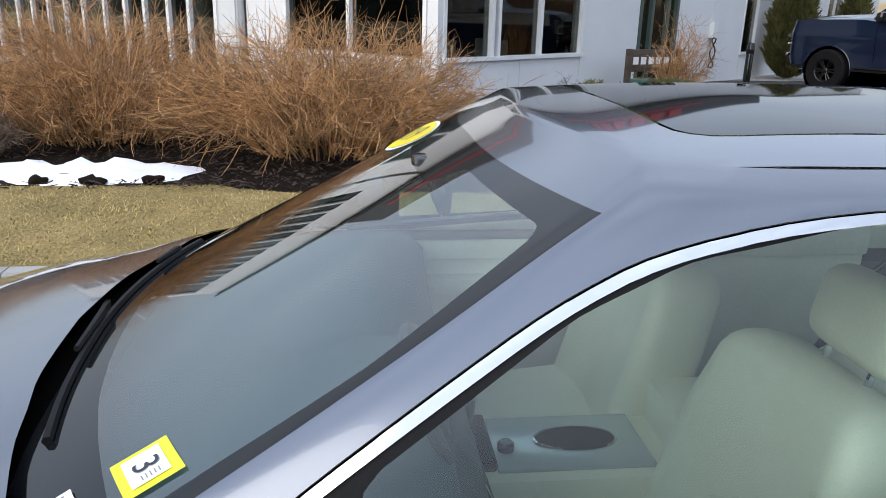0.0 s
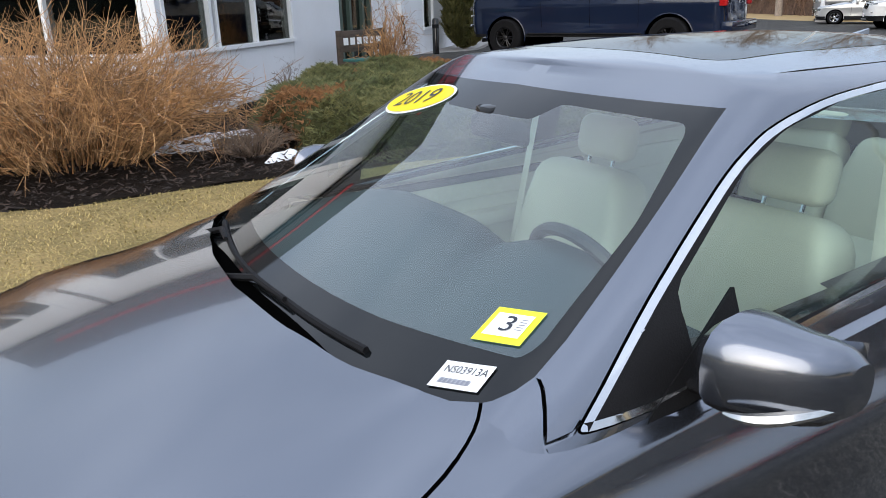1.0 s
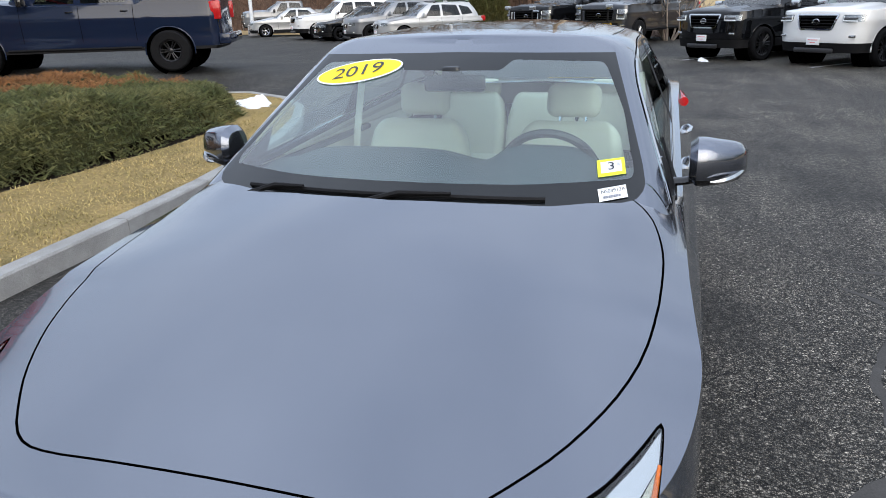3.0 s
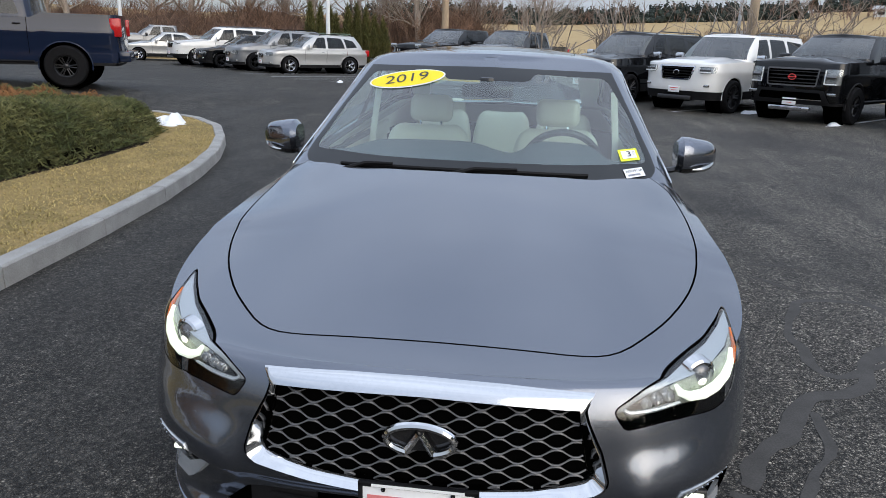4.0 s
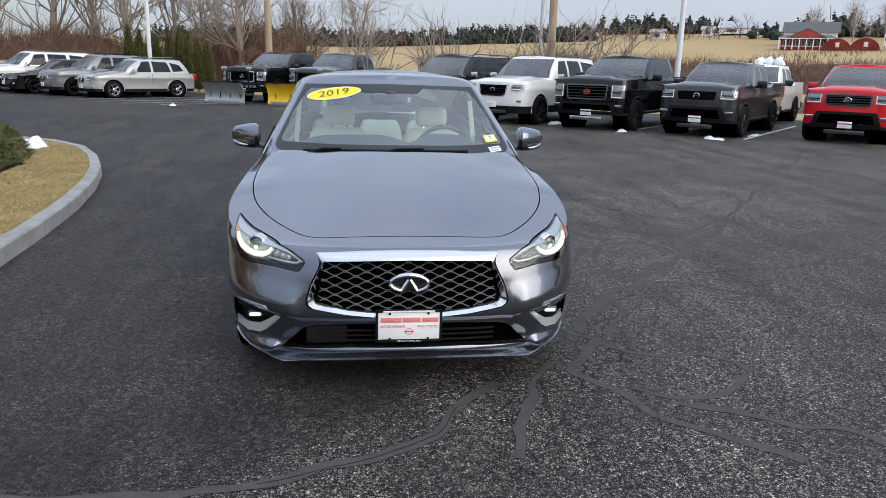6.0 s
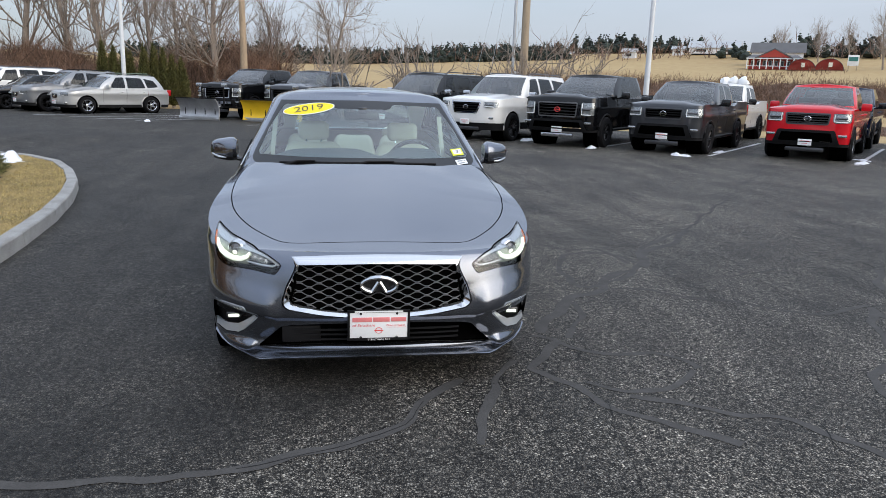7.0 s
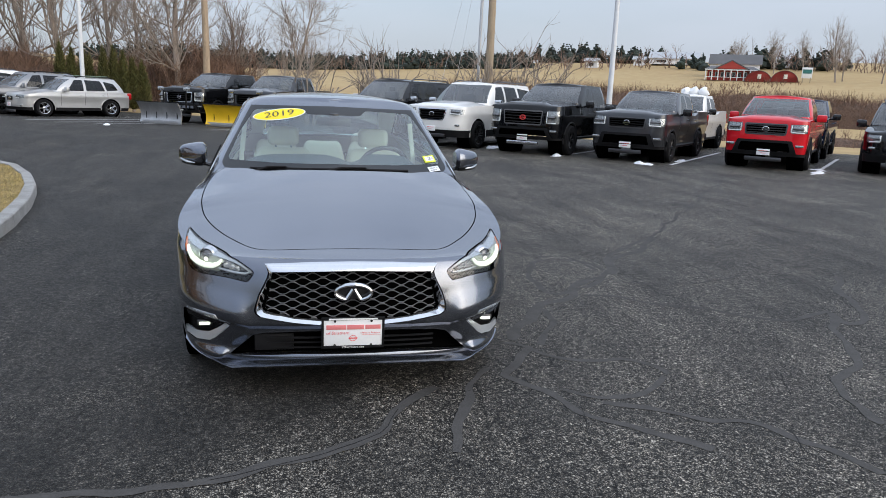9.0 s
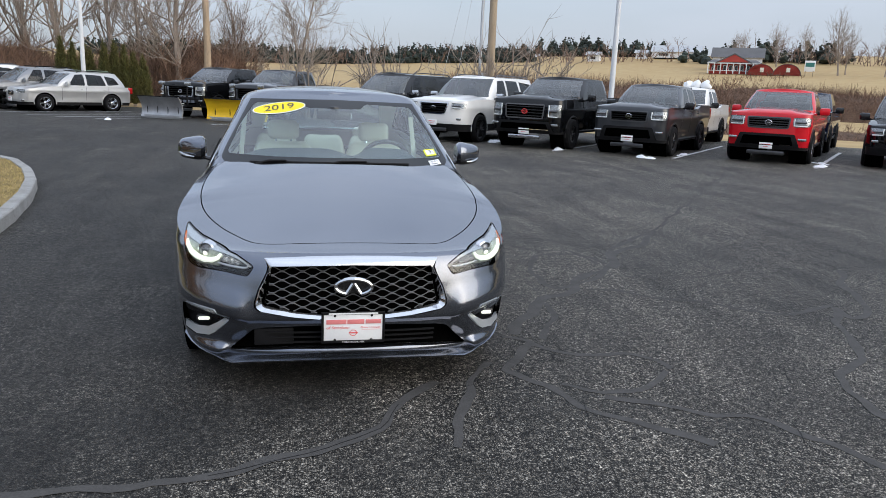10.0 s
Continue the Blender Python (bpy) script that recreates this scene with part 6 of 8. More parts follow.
    belt, hood, nose = S["belt"], S["hood"], S["nose"]        # heights: window line, bonnet at the screen, bonnet at the nose
    x_ws, x_wt = S["x_ws"], S["x_wt"]                          # screen foot and top
    x_rt, x_rb = S["x_rt"], S["x_rb"]                          # back window top and foot
    tail = S.get("tail", belt)
    z0, paint_, r = S["z0"], S["paint"], S["r"]
    P = dict(L=L, z0=z0, af=S.get("af", 0.45), nf=S.get("nf", 3.6), ar=0.25, nr=4.0,
             bz=curve([0, z0, 0.6 * belt, 0.85 * belt, belt * 1.02, belt * 1.4], [W * 0.955, W * 0.965, W * 0.995, W, W * 0.985, W * 0.972]),
             fx=curve([0, z0, 0.5 * nose, 0.8 * nose, nose, nose * 1.3], [0.1, 0.07, 0.0, 0.01, 0.05 + S.get("rake", 0.0), 0.1]),
             rx=curve([0, z0, 0.5, belt, belt * 1.4], [0.12, 0.08, 0.0, 0.02, 0.05]),
             zs=curve([0, 0.3, x_ws, x_ws + 0.4, x_rb - 0.1, x_rb + 0.1, L + 0.5], [nose - 0.03, nose, hood - 0.03, belt, belt, tail, tail]),
             zc=curve([0, 0.15, 0.5, x_ws, x_rb, x_rb + 0.15, L + 0.5], [nose - 0.02, nose + 0.03, nose + 0.06, hood + 0.04, belt + 0.02, tail - S.get("bed", 0.0), tail - S.get("bed", 0.0)]),
             hood_end=x_ws + 0.15, boot=x_rb - 0.05, lip=0.02, crown=S.get("crown", 3.5),
             side=lambda x, z: 0.016 * math.exp(-((z - 0.80 * belt) / 0.07) ** 2) - 0.022 * math.exp(-((z - 0.55 * belt) / 0.13) ** 2) * min(1, max(0, (x - 1.2) / 0.3)))
    body = lower_shell(P, 16, 26, 6, 20, 10)
    # a raised middle to the bonnet
    for v in body.verts:
        if v.co.x < x_ws and v.co.z > nose - 0.02:
            v.co.z += 0.035 * (1 / (1 + math.exp((abs(v.co.y) - 0.55 * W) / 0.025))) * min(1, max(0, v.co.x - 0.05) / 0.2)
    body.normal_update()
    for x in (S["wf"], S["wr"]):
        arch = [(x + (r + 0.075) * math.cos(a), r + (r + 0.06) * math.sin(a)) for a in (2 * math.pi * k / 20 for k in range(20))]
        bmesh.ops.delete(body, geom=cut(body, arch, (0, 2), lambda f: abs(f.calc_center_median().y) > W * 0.6), context="FACES")
    front = lambda f: f.material_index == 0 and f.calc_center_median().x < 0.7 and f.normal.x < -0.05
    gw, g0, g1 = S["grille"]
    gp = rounded([(-gw, g1), (-gw * S.get("gtaper", 0.94), g0), (gw * S.get("gtaper", 0.94), g0), (gw, g1)], 0.05, 2)
    g = take(body, cut(body, gp, (1, 2), front))
    rim = cut(g, grow(gp, -0.035), (1, 2), lambda f: True)
    core = take(g, rim)
    # core set back, shade behind the bars put in as near-black
    for v in core.verts:
        v.co.x += 0.05
    gr = part("grille", core, "dark", car, "dark front grille")
    part("grille_surround", push(g, 0.012), S.get("gmat", "gloss_black"), gr)
    for k in range(S.get("bars", 3)):
        z = g0 + (g1 - g0) * (k + 1) / (S.get("bars", 3) + 1)
        bm = tube(bmesh.new(), [(P["fx"](z) + 0.02 + 0.02 * (y / gw) ** 2, y, z) for y in np.linspace(-gw * 0.92, gw * 0.92, 9)], 0.013, 5)
        part("grille_bar", bm, S.get("barmat", "plastic"), gr)
    em = bmesh.new()
    tube(em, [(P["fx"](0.5 * (g0 + g1)) - 0.01, 0.075 * math.cos(a), 0.5 * (g0 + g1) + 0.06 * math.sin(a)) for a in np.linspace(0, 2 * math.pi, 17)], 0.010, 5)
    box(em, (P["fx"](0.5 * (g0 + g1)) - 0.012, 0, 0.5 * (g0 + g1)), (0.012, 0.19, 0.022))
    part("emblem", em, S.get("emmat", "chrome"), gr)
    # lamps
    l0, l1, h0, h1 = S["lamp"]
    for s in (1, -1):
        lp = rounded([(s * l0, h1), (s * l0, h0 + 0.05), (s * (l0 + 0.06), h0), (s * l1, h0 + 0.02), (s * l1, h1)], 0.02, 2)
        ok = lambda f: f.material_index == 0 and f.calc_center_median().x < 0.75 and f.calc_center_median().y * s > 0
        fs = cut(body, lp, (1, 2), ok)
        bowl = take(body, fs, keep=True)
        for v in bowl.verts:
            v.co.x += 0.03
        hl = part("headlight", take(body, fs), "lens", car, "clear wide headlight")
        part("reflector", bowl, "lamp_inner", hl)
        bm = tube(bmesh.new(), [(P["fx"](h0) + 0.03 + 0.30 * max(0, yy / W - 0.55) ** 2, s * yy, (h0 + h1) / 2 + 0.01) for yy in np.linspace(l0 + 0.05, l1 - 0.08, 5)], (h1 - h0) * 0.16, 6, flat=0.8)
        part("lamp_divider", bm, "lamp_dark", hl)
        bm = tube(bmesh.new(), [(P["fx"](zz) + 0.012 + 0.30 * max(0, abs(yy) / W - 0.55) ** 2, s * yy, zz) for yy, zz in ((l0 + 0.03, h1 - 0.02), (l0 + 0.03, h0 + 0.035), (l1 - 0.06, h0 + 0.03))], 0.016, 5)
        part("lamp_bar", bm, "lamp_led", hl, "pale light guide")
        if S.get("fog"):
            fy, fz = S["fog"]
            bm = boxes(((P["fx"](fz) + S.get("fogx", 0.06), s * fy, fz), (0.06, 0.20, 0.06)), bevel=0.015)
            part("fog_lamp", bm, "reflector", car)
    # lower cladding over bumper and sills
    cl = S["clad"]
    lower = cut(body, [(-1, -1), (L + 1, -1), (L + 1, cl), (-1, cl)], (0, 2), lambda f: f.material_index == 0)
    bump = take(body, lower)
    part("cladding", push(bump, 0.006), S.get("cladmat", "cladding"), car, "black lower bumper and sill cladding")
    if S.get("mask"):
        w, b0, b1 = S["mask"]
        shape = rounded([(-w, b1), (-w - 0.13, b0 - 0.02), (w + 0.13, b0 - 0.02), (w, b1)], 0.03, 2)
        black = take(body, cut(body, shape, (1, 2), front))
        if len(black.faces):
            slot = take(black, cut(black, rounded([(-w + 0.08, b1 - 0.06), (-w + 0.02, b0 + 0.06), (w - 0.02, b0 + 0.06), (w - 0.08, b1 - 0.06)], 0.02, 2), (1, 2), lambda f: True))
            bm_ = part("bumper_mask", push(black, 0.035), S.get("maskmat", "cladding"), car, "black bumper frame")
            for v in slot.verts:
                v.co.x += 0.04
            part("bumper_slot", slot, "dark", bm_)
    if S.get("bumper"):
        w, b0, b1, mt = S["bumper"]
        bm = bmesh.new()
        grid(bm, [[(P["fx"](0.5) + 0.03 * (y / w) ** 2 + 0.16 * max(0, abs(y) / w - 0.8) + dx, y, z) for y in np.linspace(-w, w, 15)] for dx, z in ((0.06, b0), (-0.035, b0 + 0.03), (-0.045, b1 - 0.03), (0.05, b1))])
        bmesh.ops.recalc_face_normals(bm, faces=bm.faces[:])
        part("bumper_bar", bm, mt, car)
    bm = boxes(((P["fx"](S["plate"]) - 0.035, 0, S["plate"]), (0.012, 0.305, 0.15)), bevel=0.003)
    pl = part("plate", bm, "white_paper", car, "white front plate with bars for writing")
    for dz, w_, h_ in ((0.03, 0.22, 0.014), (-0.025, 0.12, 0.010)):
        part("plate_bar", boxes(((P["fx"](S["plate"]) - 0.043, 0, S["plate"] + dz), (0.004, w_, h_))), "red_ink", pl)
    # door seams and handles
    for s in (1, -1):
        for x in S["doors"]:
            poly = [(x - 0.006, z0 + 0.2), (x + 0.006, z0 + 0.2), (x + 0.006, belt), (x - 0.006, belt)]
            seam = take(body, cut(body, poly, (0, 2), lambda f: f.calc_center_median().y * s > W * 0.6))
            if len(seam.faces):
                for v in seam.verts:
                    v.co.y -= 0.01 * s
                part("door_seam", seam, "dark", car)
        for x in S["doors"][1:]:
            bm = tube(bmesh.new(), [(x - 0.26, s * (W * 0.97), belt - 0.12), (x - 0.17, s * (W + 0.035), belt - 0.115), (x - 0.08, s * (W * 0.97), belt - 0.11)], 0.016, 6)
            part("door_handle", bm, S.get("handlemat", paint_), car)
        if S.get("step"):
            bm = tube(bmesh.new(), [(S["wf"] + r + 0.15, s * W * 0.95, z0 + 0.06), (S["wr"] - r - 0.15, s * W * 0.95, z0 + 0.06)], 0.05, 6, flat=0.6)
            part("side_step", bm, "plastic", car)
        tz0, tz1 = S.get("tl", (tail - 0.42, tail - 0.08))
        bm = boxes(((L - 0.10, s * (W - 0.085), (tz0 + tz1) / 2), (0.22, 0.15, tz1 - tz0)), bevel=0.03)
        part("tail_lamp", bm, "red_lens", car, "red tail lamp")
    part("body", body, paint_, car, S["paint_label"] + " body", 40)
    for x in (S["wf"], S["wr"]):
        for s in (1, -1):
            bm = tube(bmesh.new(), [(x + (r + 0.085) * math.cos(a), s * (W * 0.985), r + (r + 0.07) * math.sin(a)) for a in np.linspace(-0.15, math.pi + 0.15, 15)], S.get("flare_r", 0.016), 6)
            part("wheel_flare", bm, S.get("flare", paint_), car)
    bm = boxes(((P["fx"](cl) - 0.005, 0, cl - 0.16), (0.05, W * 0.9, 0.10)), bevel=0.02)
    part("skid_plate", bm, S.get("skid", "satin"), car)
    if S.get("rear_bumper"):
        bm = boxes(((L + 0.03, 0, z0 + 0.18), (0.22, W * 1.9, 0.2)), bevel=0.03)
        part("rear_bumper", bm, S["rear_bumper"], car)
    # cabin
    b = curve([belt - 0.1, belt, (belt + H) / 2, H - 0.05], [W * 0.96, W * 0.94, W * 0.86, W * 0.72 if S.get("round") else W * 0.75])
    G = dict(z0=belt - 0.06, z1=H - 0.035, b=b, k=S.get("k", 0.12), ar=0.3, nr=4.5,
             xf=curve([belt - 0.1, hood, H], [x_ws - 0.05, x_ws, x_wt]), xr=curve([belt - 0.1, belt, H], [x_rb + 0.02, x_rb, x_rt]),
             crown=lambda x: 0.05, pw=2.2, y1=0.13, e=0.24)
    cab = upper_shell(G, 16, 20, 6, 14, 6)
    wsz0, wsz1 = hood + 0.03, H - 0.075
    wp = [(-b(wsz0) + 0.045, wsz0), (-b(wsz1) + 0.045, wsz1), (b(wsz1) - 0.045, wsz1), (b(wsz0) - 0.045, wsz0)]
    ws = take(cab, cut(cab, wp, (1, 2), lambda f: f.material_index == 0 and f.normal.x < -0.2 and f.calc_center_median().x < (x_wt + x_rt) / 2))
    part("windscreen", ws, "glass_tint", car, "dark windscreen")
    for s in (1, -1):
        for pn in S["panes"]:
            ok = lambda f: f.material_index == 0 and f.calc_center_median().y * s > 0.2 and abs(f.normal.y) > 0.35
            fs = cut(cab, rounded(pn, 0.04, 2), (0, 2), ok)
            if fs:
                part("side_window", take(cab, fs), "glass_privacy", car, "tinted side window")
        if S.get("rails"):
            bm = tube(bmesh.new(), [(x_wt + 0.25, s * W * 0.66, H - 0.02), (x_wt + 0.4, s * W * 0.67, H + 0.045), (x_rt - 0.3, s * W * 0.67, H + 0.04), (x_rt - 0.1, s * W * 0.66, H - 0.03)], 0.018, 6)
            part("roof_rail", bm, S["rails"], car)
        # mirrors
        bm = bmesh.new()
        box(bm, (x_ws + 0.42, s * (W + 0.13), belt + 0.09), (0.13, 0.24, S.get("mh", 0.19)), 0.045)
        mr = part("door_mirror", bm, S.get("mirmat", paint_), car)
        bm = tube(bmesh.new(), [(x_ws + 0.44, s * (W * 0.92), belt + 0.0), (x_ws + 0.43, s * (W + 0.06), belt + 0.05)], 0.03, 6)
        part("mirror_arm", bm, "plastic", mr)
    rp = [(-b(belt) + 0.16, belt + 0.10), (-b(wsz1) + 0.14, wsz1 - 0.05), (b(wsz1) - 0.14, wsz1 - 0.05), (b(belt) - 0.16, belt + 0.10)]
    rear = cut(cab, rp, (1, 2), lambda f: f.material_index == 0 and f.normal.x > 0.2 and f.calc_center_median().x > (x_wt + x_rt) / 2)
    if rear:
        part("rear_window", take(cab, rear), "glass_privacy", car)
    part("cabin_shell", cab, S.get("roofmat", paint_), car, S["paint_label"] + " roof and pillars", 40)
    # simple dark cabin contents
    bm = boxes(((x_ws + 0.55, 0, belt - 0.08), (0.5, W * 1.6, 0.16)), bevel=0.05)
    part("dashboard", bm, "dash", car)
    for s in (1, -1):
        bm = boxes(((x_ws + 1.45, s * W * 0.42, belt + 0.02), (0.16, 0.50, 0.55)), ((x_ws + 1.52, s * W * 0.42, belt + 0.38), (0.10, 0.26, 0.17)), bevel=0.05)
        part("seat", bm, "dash", car)
    bm = boxes((((x_ws + x_rb) / 2 + 0.2, 0, z0 + 0.25), (x_rb - x_ws, W * 1.7, 0.06)))
    part("floor_pan", bm, "dark", car)
    for x in (S["wf"], S["wr"]):
        for s in (1, -1):
            bm = lathe(bmesh.new(), [(r + 0.09, (W - 0.45) * s), (r + 0.085, (W - 0.05) * s)], 20, "y", (x, 0, r))
            lathe(bm, [(r + 0.09, (W - 0.45) * s), (0.01, (W - 0.45) * s)], 20, "y", (x, 0, r))
            part("wheel_well", bm, "dark", car)
            make_wheel(car, x, s * (W - S.get("inset", 0.10)), r, S.get("tw", 0.27), S["rim"], S.get("spokes", 6), S["rimmat"], S.get("twist", 0.0))
    if S.get("bed"):
        bm = boxes((((x_rb + L) / 2 + 0.05, 0, tail - 0.03), (L - x_rb - 0.25, W * 1.55, 0.03)))
        part("bed_cover", bm, "plastic", car)
    return car


def place(axle, heading, wf):
    """The pose of a vehicle whose front axle stands over that point of the ground."""
    a = radians(heading - 180)
    c, s = math.cos(a), math.sin(a)
    return pose(axle[0] - wf * c, axle[1] - wf * s, 0, 0, 0, heading - 180)


PICK = dict(L=5.40, W=1.90, H=1.83, belt=1.20, hood=1.28, nose=1.235, x_ws=1.42, x_wt=2.18, x_rt=3.62, x_rb=3.72, tail=1.30, bed=0.10, z0=0.36, r=0.385, wf=0.92, wr=4.12,
            af=0.40, nf=4.0, grille=(0.50, 0.86, 1.14), gtaper=0.94, lamp=(0.55, 0.93, 0.91, 1.14), clad=0.43, plate=0.44, doors=(1.70, 2.72, 3.60), rim=0.215, spokes=6, rimmat="rim_black", bars=4,
            mask=(0.62, 0.42, 0.74), fog=(0.79, 0.62), step=True, rear_bumper="cladding", mirmat="gloss_black", crown=4.0, flare="cladding", flare_r=0.03,
            panes=[[(1.98, 1.24), (2.30, 1.72), (2.66, 1.74), (2.66, 1.24)], [(2.78, 1.24), (2.78, 1.74), (3.40, 1.70), (3.50, 1.26)]])
BIGPICK = dict(PICK, L=5.80, W=2.04, H=1.94, belt=1.30, hood=1.38, nose=1.32, x_ws=1.55, x_wt=2.32, x_rt=4.02, x_rb=4.12, tail=1.40, z0=0.42, r=0.41, wf=0.98, wr=4.60,
               grille=(0.58, 0.80, 1.19), lamp=(0.66, 0.99, 0.84, 1.19), clad=0.48, plate=0.47, doors=(1.85, 2.95, 3.98), mask=(0.72, 0.47, 0.74), fog=(0.86, 0.66),
               panes=[[(2.12, 1.34), (2.45, 1.83), (2.88, 1.85), (2.88, 1.34)], [(3.0, 1.34), (3.0, 1.85), (3.72, 1.80), (3.86, 1.36)]])
SUV = dict(L=5.30, W=2.03, H=1.90, belt=1.22, hood=1.26, nose=1.18, x_ws=1.50, x_wt=2.25, x_rt=4.95, x_rb=5.20, z0=0.32, r=0.40, wf=0.98, wr=4.05, af=0.55, nf=3.2,
           grille=(0.50, 0.78, 1.12), gtaper=0.76, lamp=(0.57, 0.95, 0.94, 1.10), clad=0.52, plate=0.55, doors=(1.85, 2.85, 3.80), rim=0.28, spokes=8, rimmat="rim_black", gmat="chrome", bars=4,
           fog=(0.76, 0.66), fogx=0.10, rails="satin", crown=3.5, mirmat="chrome",
           panes=[[(2.05, 1.25), (2.35, 1.77), (2.80, 1.80), (2.80, 1.25)], [(2.92, 1.25), (2.92, 1.80), (3.72, 1.79), (3.80, 1.26)], [(3.92, 1.27), (3.88, 1.78), (4.72, 1.72), (4.90, 1.30)]])
CROSS = dict(L=4.50, W=1.80, H=1.55, belt=0.98, hood=1.00, nose=0.86, x_ws=1.30, x_wt=2.05, x_rt=3.95, x_rb=4.30, z0=0.24, r=0.335, wf=0.88, wr=3.58, af=0.6, nf=2.8, round=True,
             grille=(0.24, 0.60, 0.76), lamp=(0.42, 0.78, 0.68, 0.82), clad=0.36, plate=0.45, doors=(1.55, 2.52, 3.45), rim=0.225, spokes=5, rimmat="rim", fog=(0.68, 0.42), fogx=0.12, rails="plastic", crown=3.0,
             panes=[[(1.82, 1.02), (2.18, 1.44), (2.50, 1.46), (2.50, 1.02)], [(2.60, 1.02), (2.60, 1.46), (3.25, 1.43), (3.38, 1.03)], [(3.46, 1.04), (3.36, 1.42), (3.78, 1.34), (3.95, 1.08)]], tl=(0.72, 0.98))
SEDAN = dict(CROSS, L=4.60, W=1.78, H=1.44, belt=0.92, hood=0.92, nose=0.76, x_ws=1.35, x_wt=2.15, x_rt=3.35, x_rb=4.0, tail=0.98, z0=0.2, r=0.31, rim=0.21, rails=None, grille=(0.35, 0.50, 0.66), lamp=(0.5, 0.8, 0.6, 0.72),
             panes=[[(1.85, 0.97), (2.25, 1.33), (2.55, 1.36), (2.55, 0.97)], [(2.65, 0.97), (2.65, 1.36), (3.2, 1.30), (3.55, 1.0)]], tl=(0.7, 0.9))
HD = 138.0
vehicle("pickup_truck", "black pickup truck with a red-lettered grille", "pickup truck", dict(BIGPICK, paint="paint_black", paint_label="black", emmat="red_ink", skid="chrome", gmat="mesh_grey", barmat="satin"), place((16.5, -6.42), HD, 0.98))
vehicle("pickup_truck", "gunmetal pickup truck with black bumper and wheels", "pickup truck", dict(PICK, paint="paint_gun", paint_label="gunmetal grey", gmat="satin"), place((14.95, -8.67), HD, 0.92))
vehicle("pickup_truck", "bright red pickup truck with a silver-edged grille", "pickup truck", dict(PICK, paint="paint_red", paint_label="bright red", gmat="satin", barmat="satin", mirmat="paint_red", rimmat="rim"), place((13.6, -11.72), HD, 0.92))
vehicle("suv", "white full-size SUV with a chrome grille and black wheels", "SUV", dict(SUV, paint="paint_white", paint_label="white"), place((18.26, -4.26), HD, 0.98))
vehicle("suv", "black full-size SUV with chrome mirrors", "SUV", dict(SUV, paint="paint_black", paint_label="black"), place((20.1, -2.0), HD, 0.98))
vehicle("suv", "glossy black SUV with slim headlights", "SUV", dict(SUV, L=5.0, W=1.98, H=1.80, belt=1.12, hood=1.16, nose=1.04, paint="paint_black", paint_label="black", mirmat="gloss_black", grille=(0.42, 0.74, 0.98), lamp=(0.6, 0.92, 0.78, 0.98),
        panes=[[(2.05, 1.17), (2.35, 1.68), (2.80, 1.71), (2.80, 1.17)], [(2.92, 1.17), (2.92, 1.71), (3.72, 1.69), (3.80, 1.18)]]), place((12.3, -14.7), HD, 0.98))
vehicle("pickup_truck", "white pickup truck with wrapped work lights on its roof", "pickup truck", dict(PICK, paint="paint_white", paint_label="white", gmat="satin", H=1.85), place((19.1, -11.9), HD, 0.92))
vehicle("pickup_truck", "dark navy pickup truck behind the red one", "pickup truck", dict(PICK, paint="paint_navy", paint_label="dark navy"), place((17.6, -15.4), HD, 0.92))
vehicle("pickup_truck", "navy blue lifted pickup truck parked side-on", "pickup truck", dict(BIGPICK, paint="paint_navy", paint_label="navy blue", L=5.65, r=0.40, rear_bumper="paint_navy", handlemat="gloss_black", mirmat="gloss_black", tl=(0.98, 1.34), bed=0.2, flare="paint_navy", flare_r=0.014), Matrix.Translation((0, 0, 0.39)) @ place((11.68, 12.68), 114.8, 0.98))
vehicle("crossover", "silver crossover with bright alloy wheels", "crossover", dict(CROSS, paint="paint_silver", paint_label="silver"), place((28.8, 10.3), 131.0, 0.88))
vehicle("crossover", "slate grey crossover with black-centred wheels", "crossover", dict(CROSS, L=4.65, W=1.84, H=1.68, belt=1.06, hood=1.08, nose=0.96, paint="paint_slate", paint_label="slate grey", rimmat="rim_black", r=0.36,
        panes=[[(1.82, 1.10), (2.18, 1.56), (2.50, 1.58), (2.50, 1.10)], [(2.60, 1.10), (2.60, 1.58), (3.25, 1.56), (3.38, 1.11)], [(3.46, 1.12), (3.36, 1.55), (3.86, 1.48), (4.05, 1.18)]]), place((30.0, 12.2), 131.0, 0.88))
vehicle("sedan", "low black saloon parked between two SUVs", "car", dict(SEDAN, paint="paint_black", paint_label="black", rimmat="rim_black"), place((31.4, 14.3), 131.0, 0.88))
vehicle("suv", "white SUV with roof rails and alloy wheels", "SUV", dict(SUV, L=4.95, H=1.76, belt=1.12, hood=1.14, nose=1.02, paint="paint_white", paint_label="pearl white", rimmat="rim", r=0.37, gmat="gloss_black",
        panes=[[(2.05, 1.17), (2.35, 1.63), (2.80, 1.66), (2.80, 1.17)], [(2.92, 1.17), (2.92, 1.66), (3.72, 1.65), (3.80, 1.18)], [(3.92, 1.19), (3.88, 1.64), (4.5, 1.58), (4.65, 1.22)]]), place((33.0, 16.2), 131.0, 0.98))
vehicle("sedan", "silver saloon by the far hedge", "car", dict(SEDAN, paint="paint_silver", paint_label="silver"), place((36.5, 20.8), 120.0, 0.88))
vehicle("pickup_truck", "grey pickup truck by the far hedge", "pickup truck", dict(PICK, paint="paint_slate", paint_label="grey"), place((40.5, 23.6), 125.0, 0.92))
plow_a = place((27.3, 4.0), 150.0, 0.98)
plow_b = place((26.6, 1.45), 155.0, 0.98)
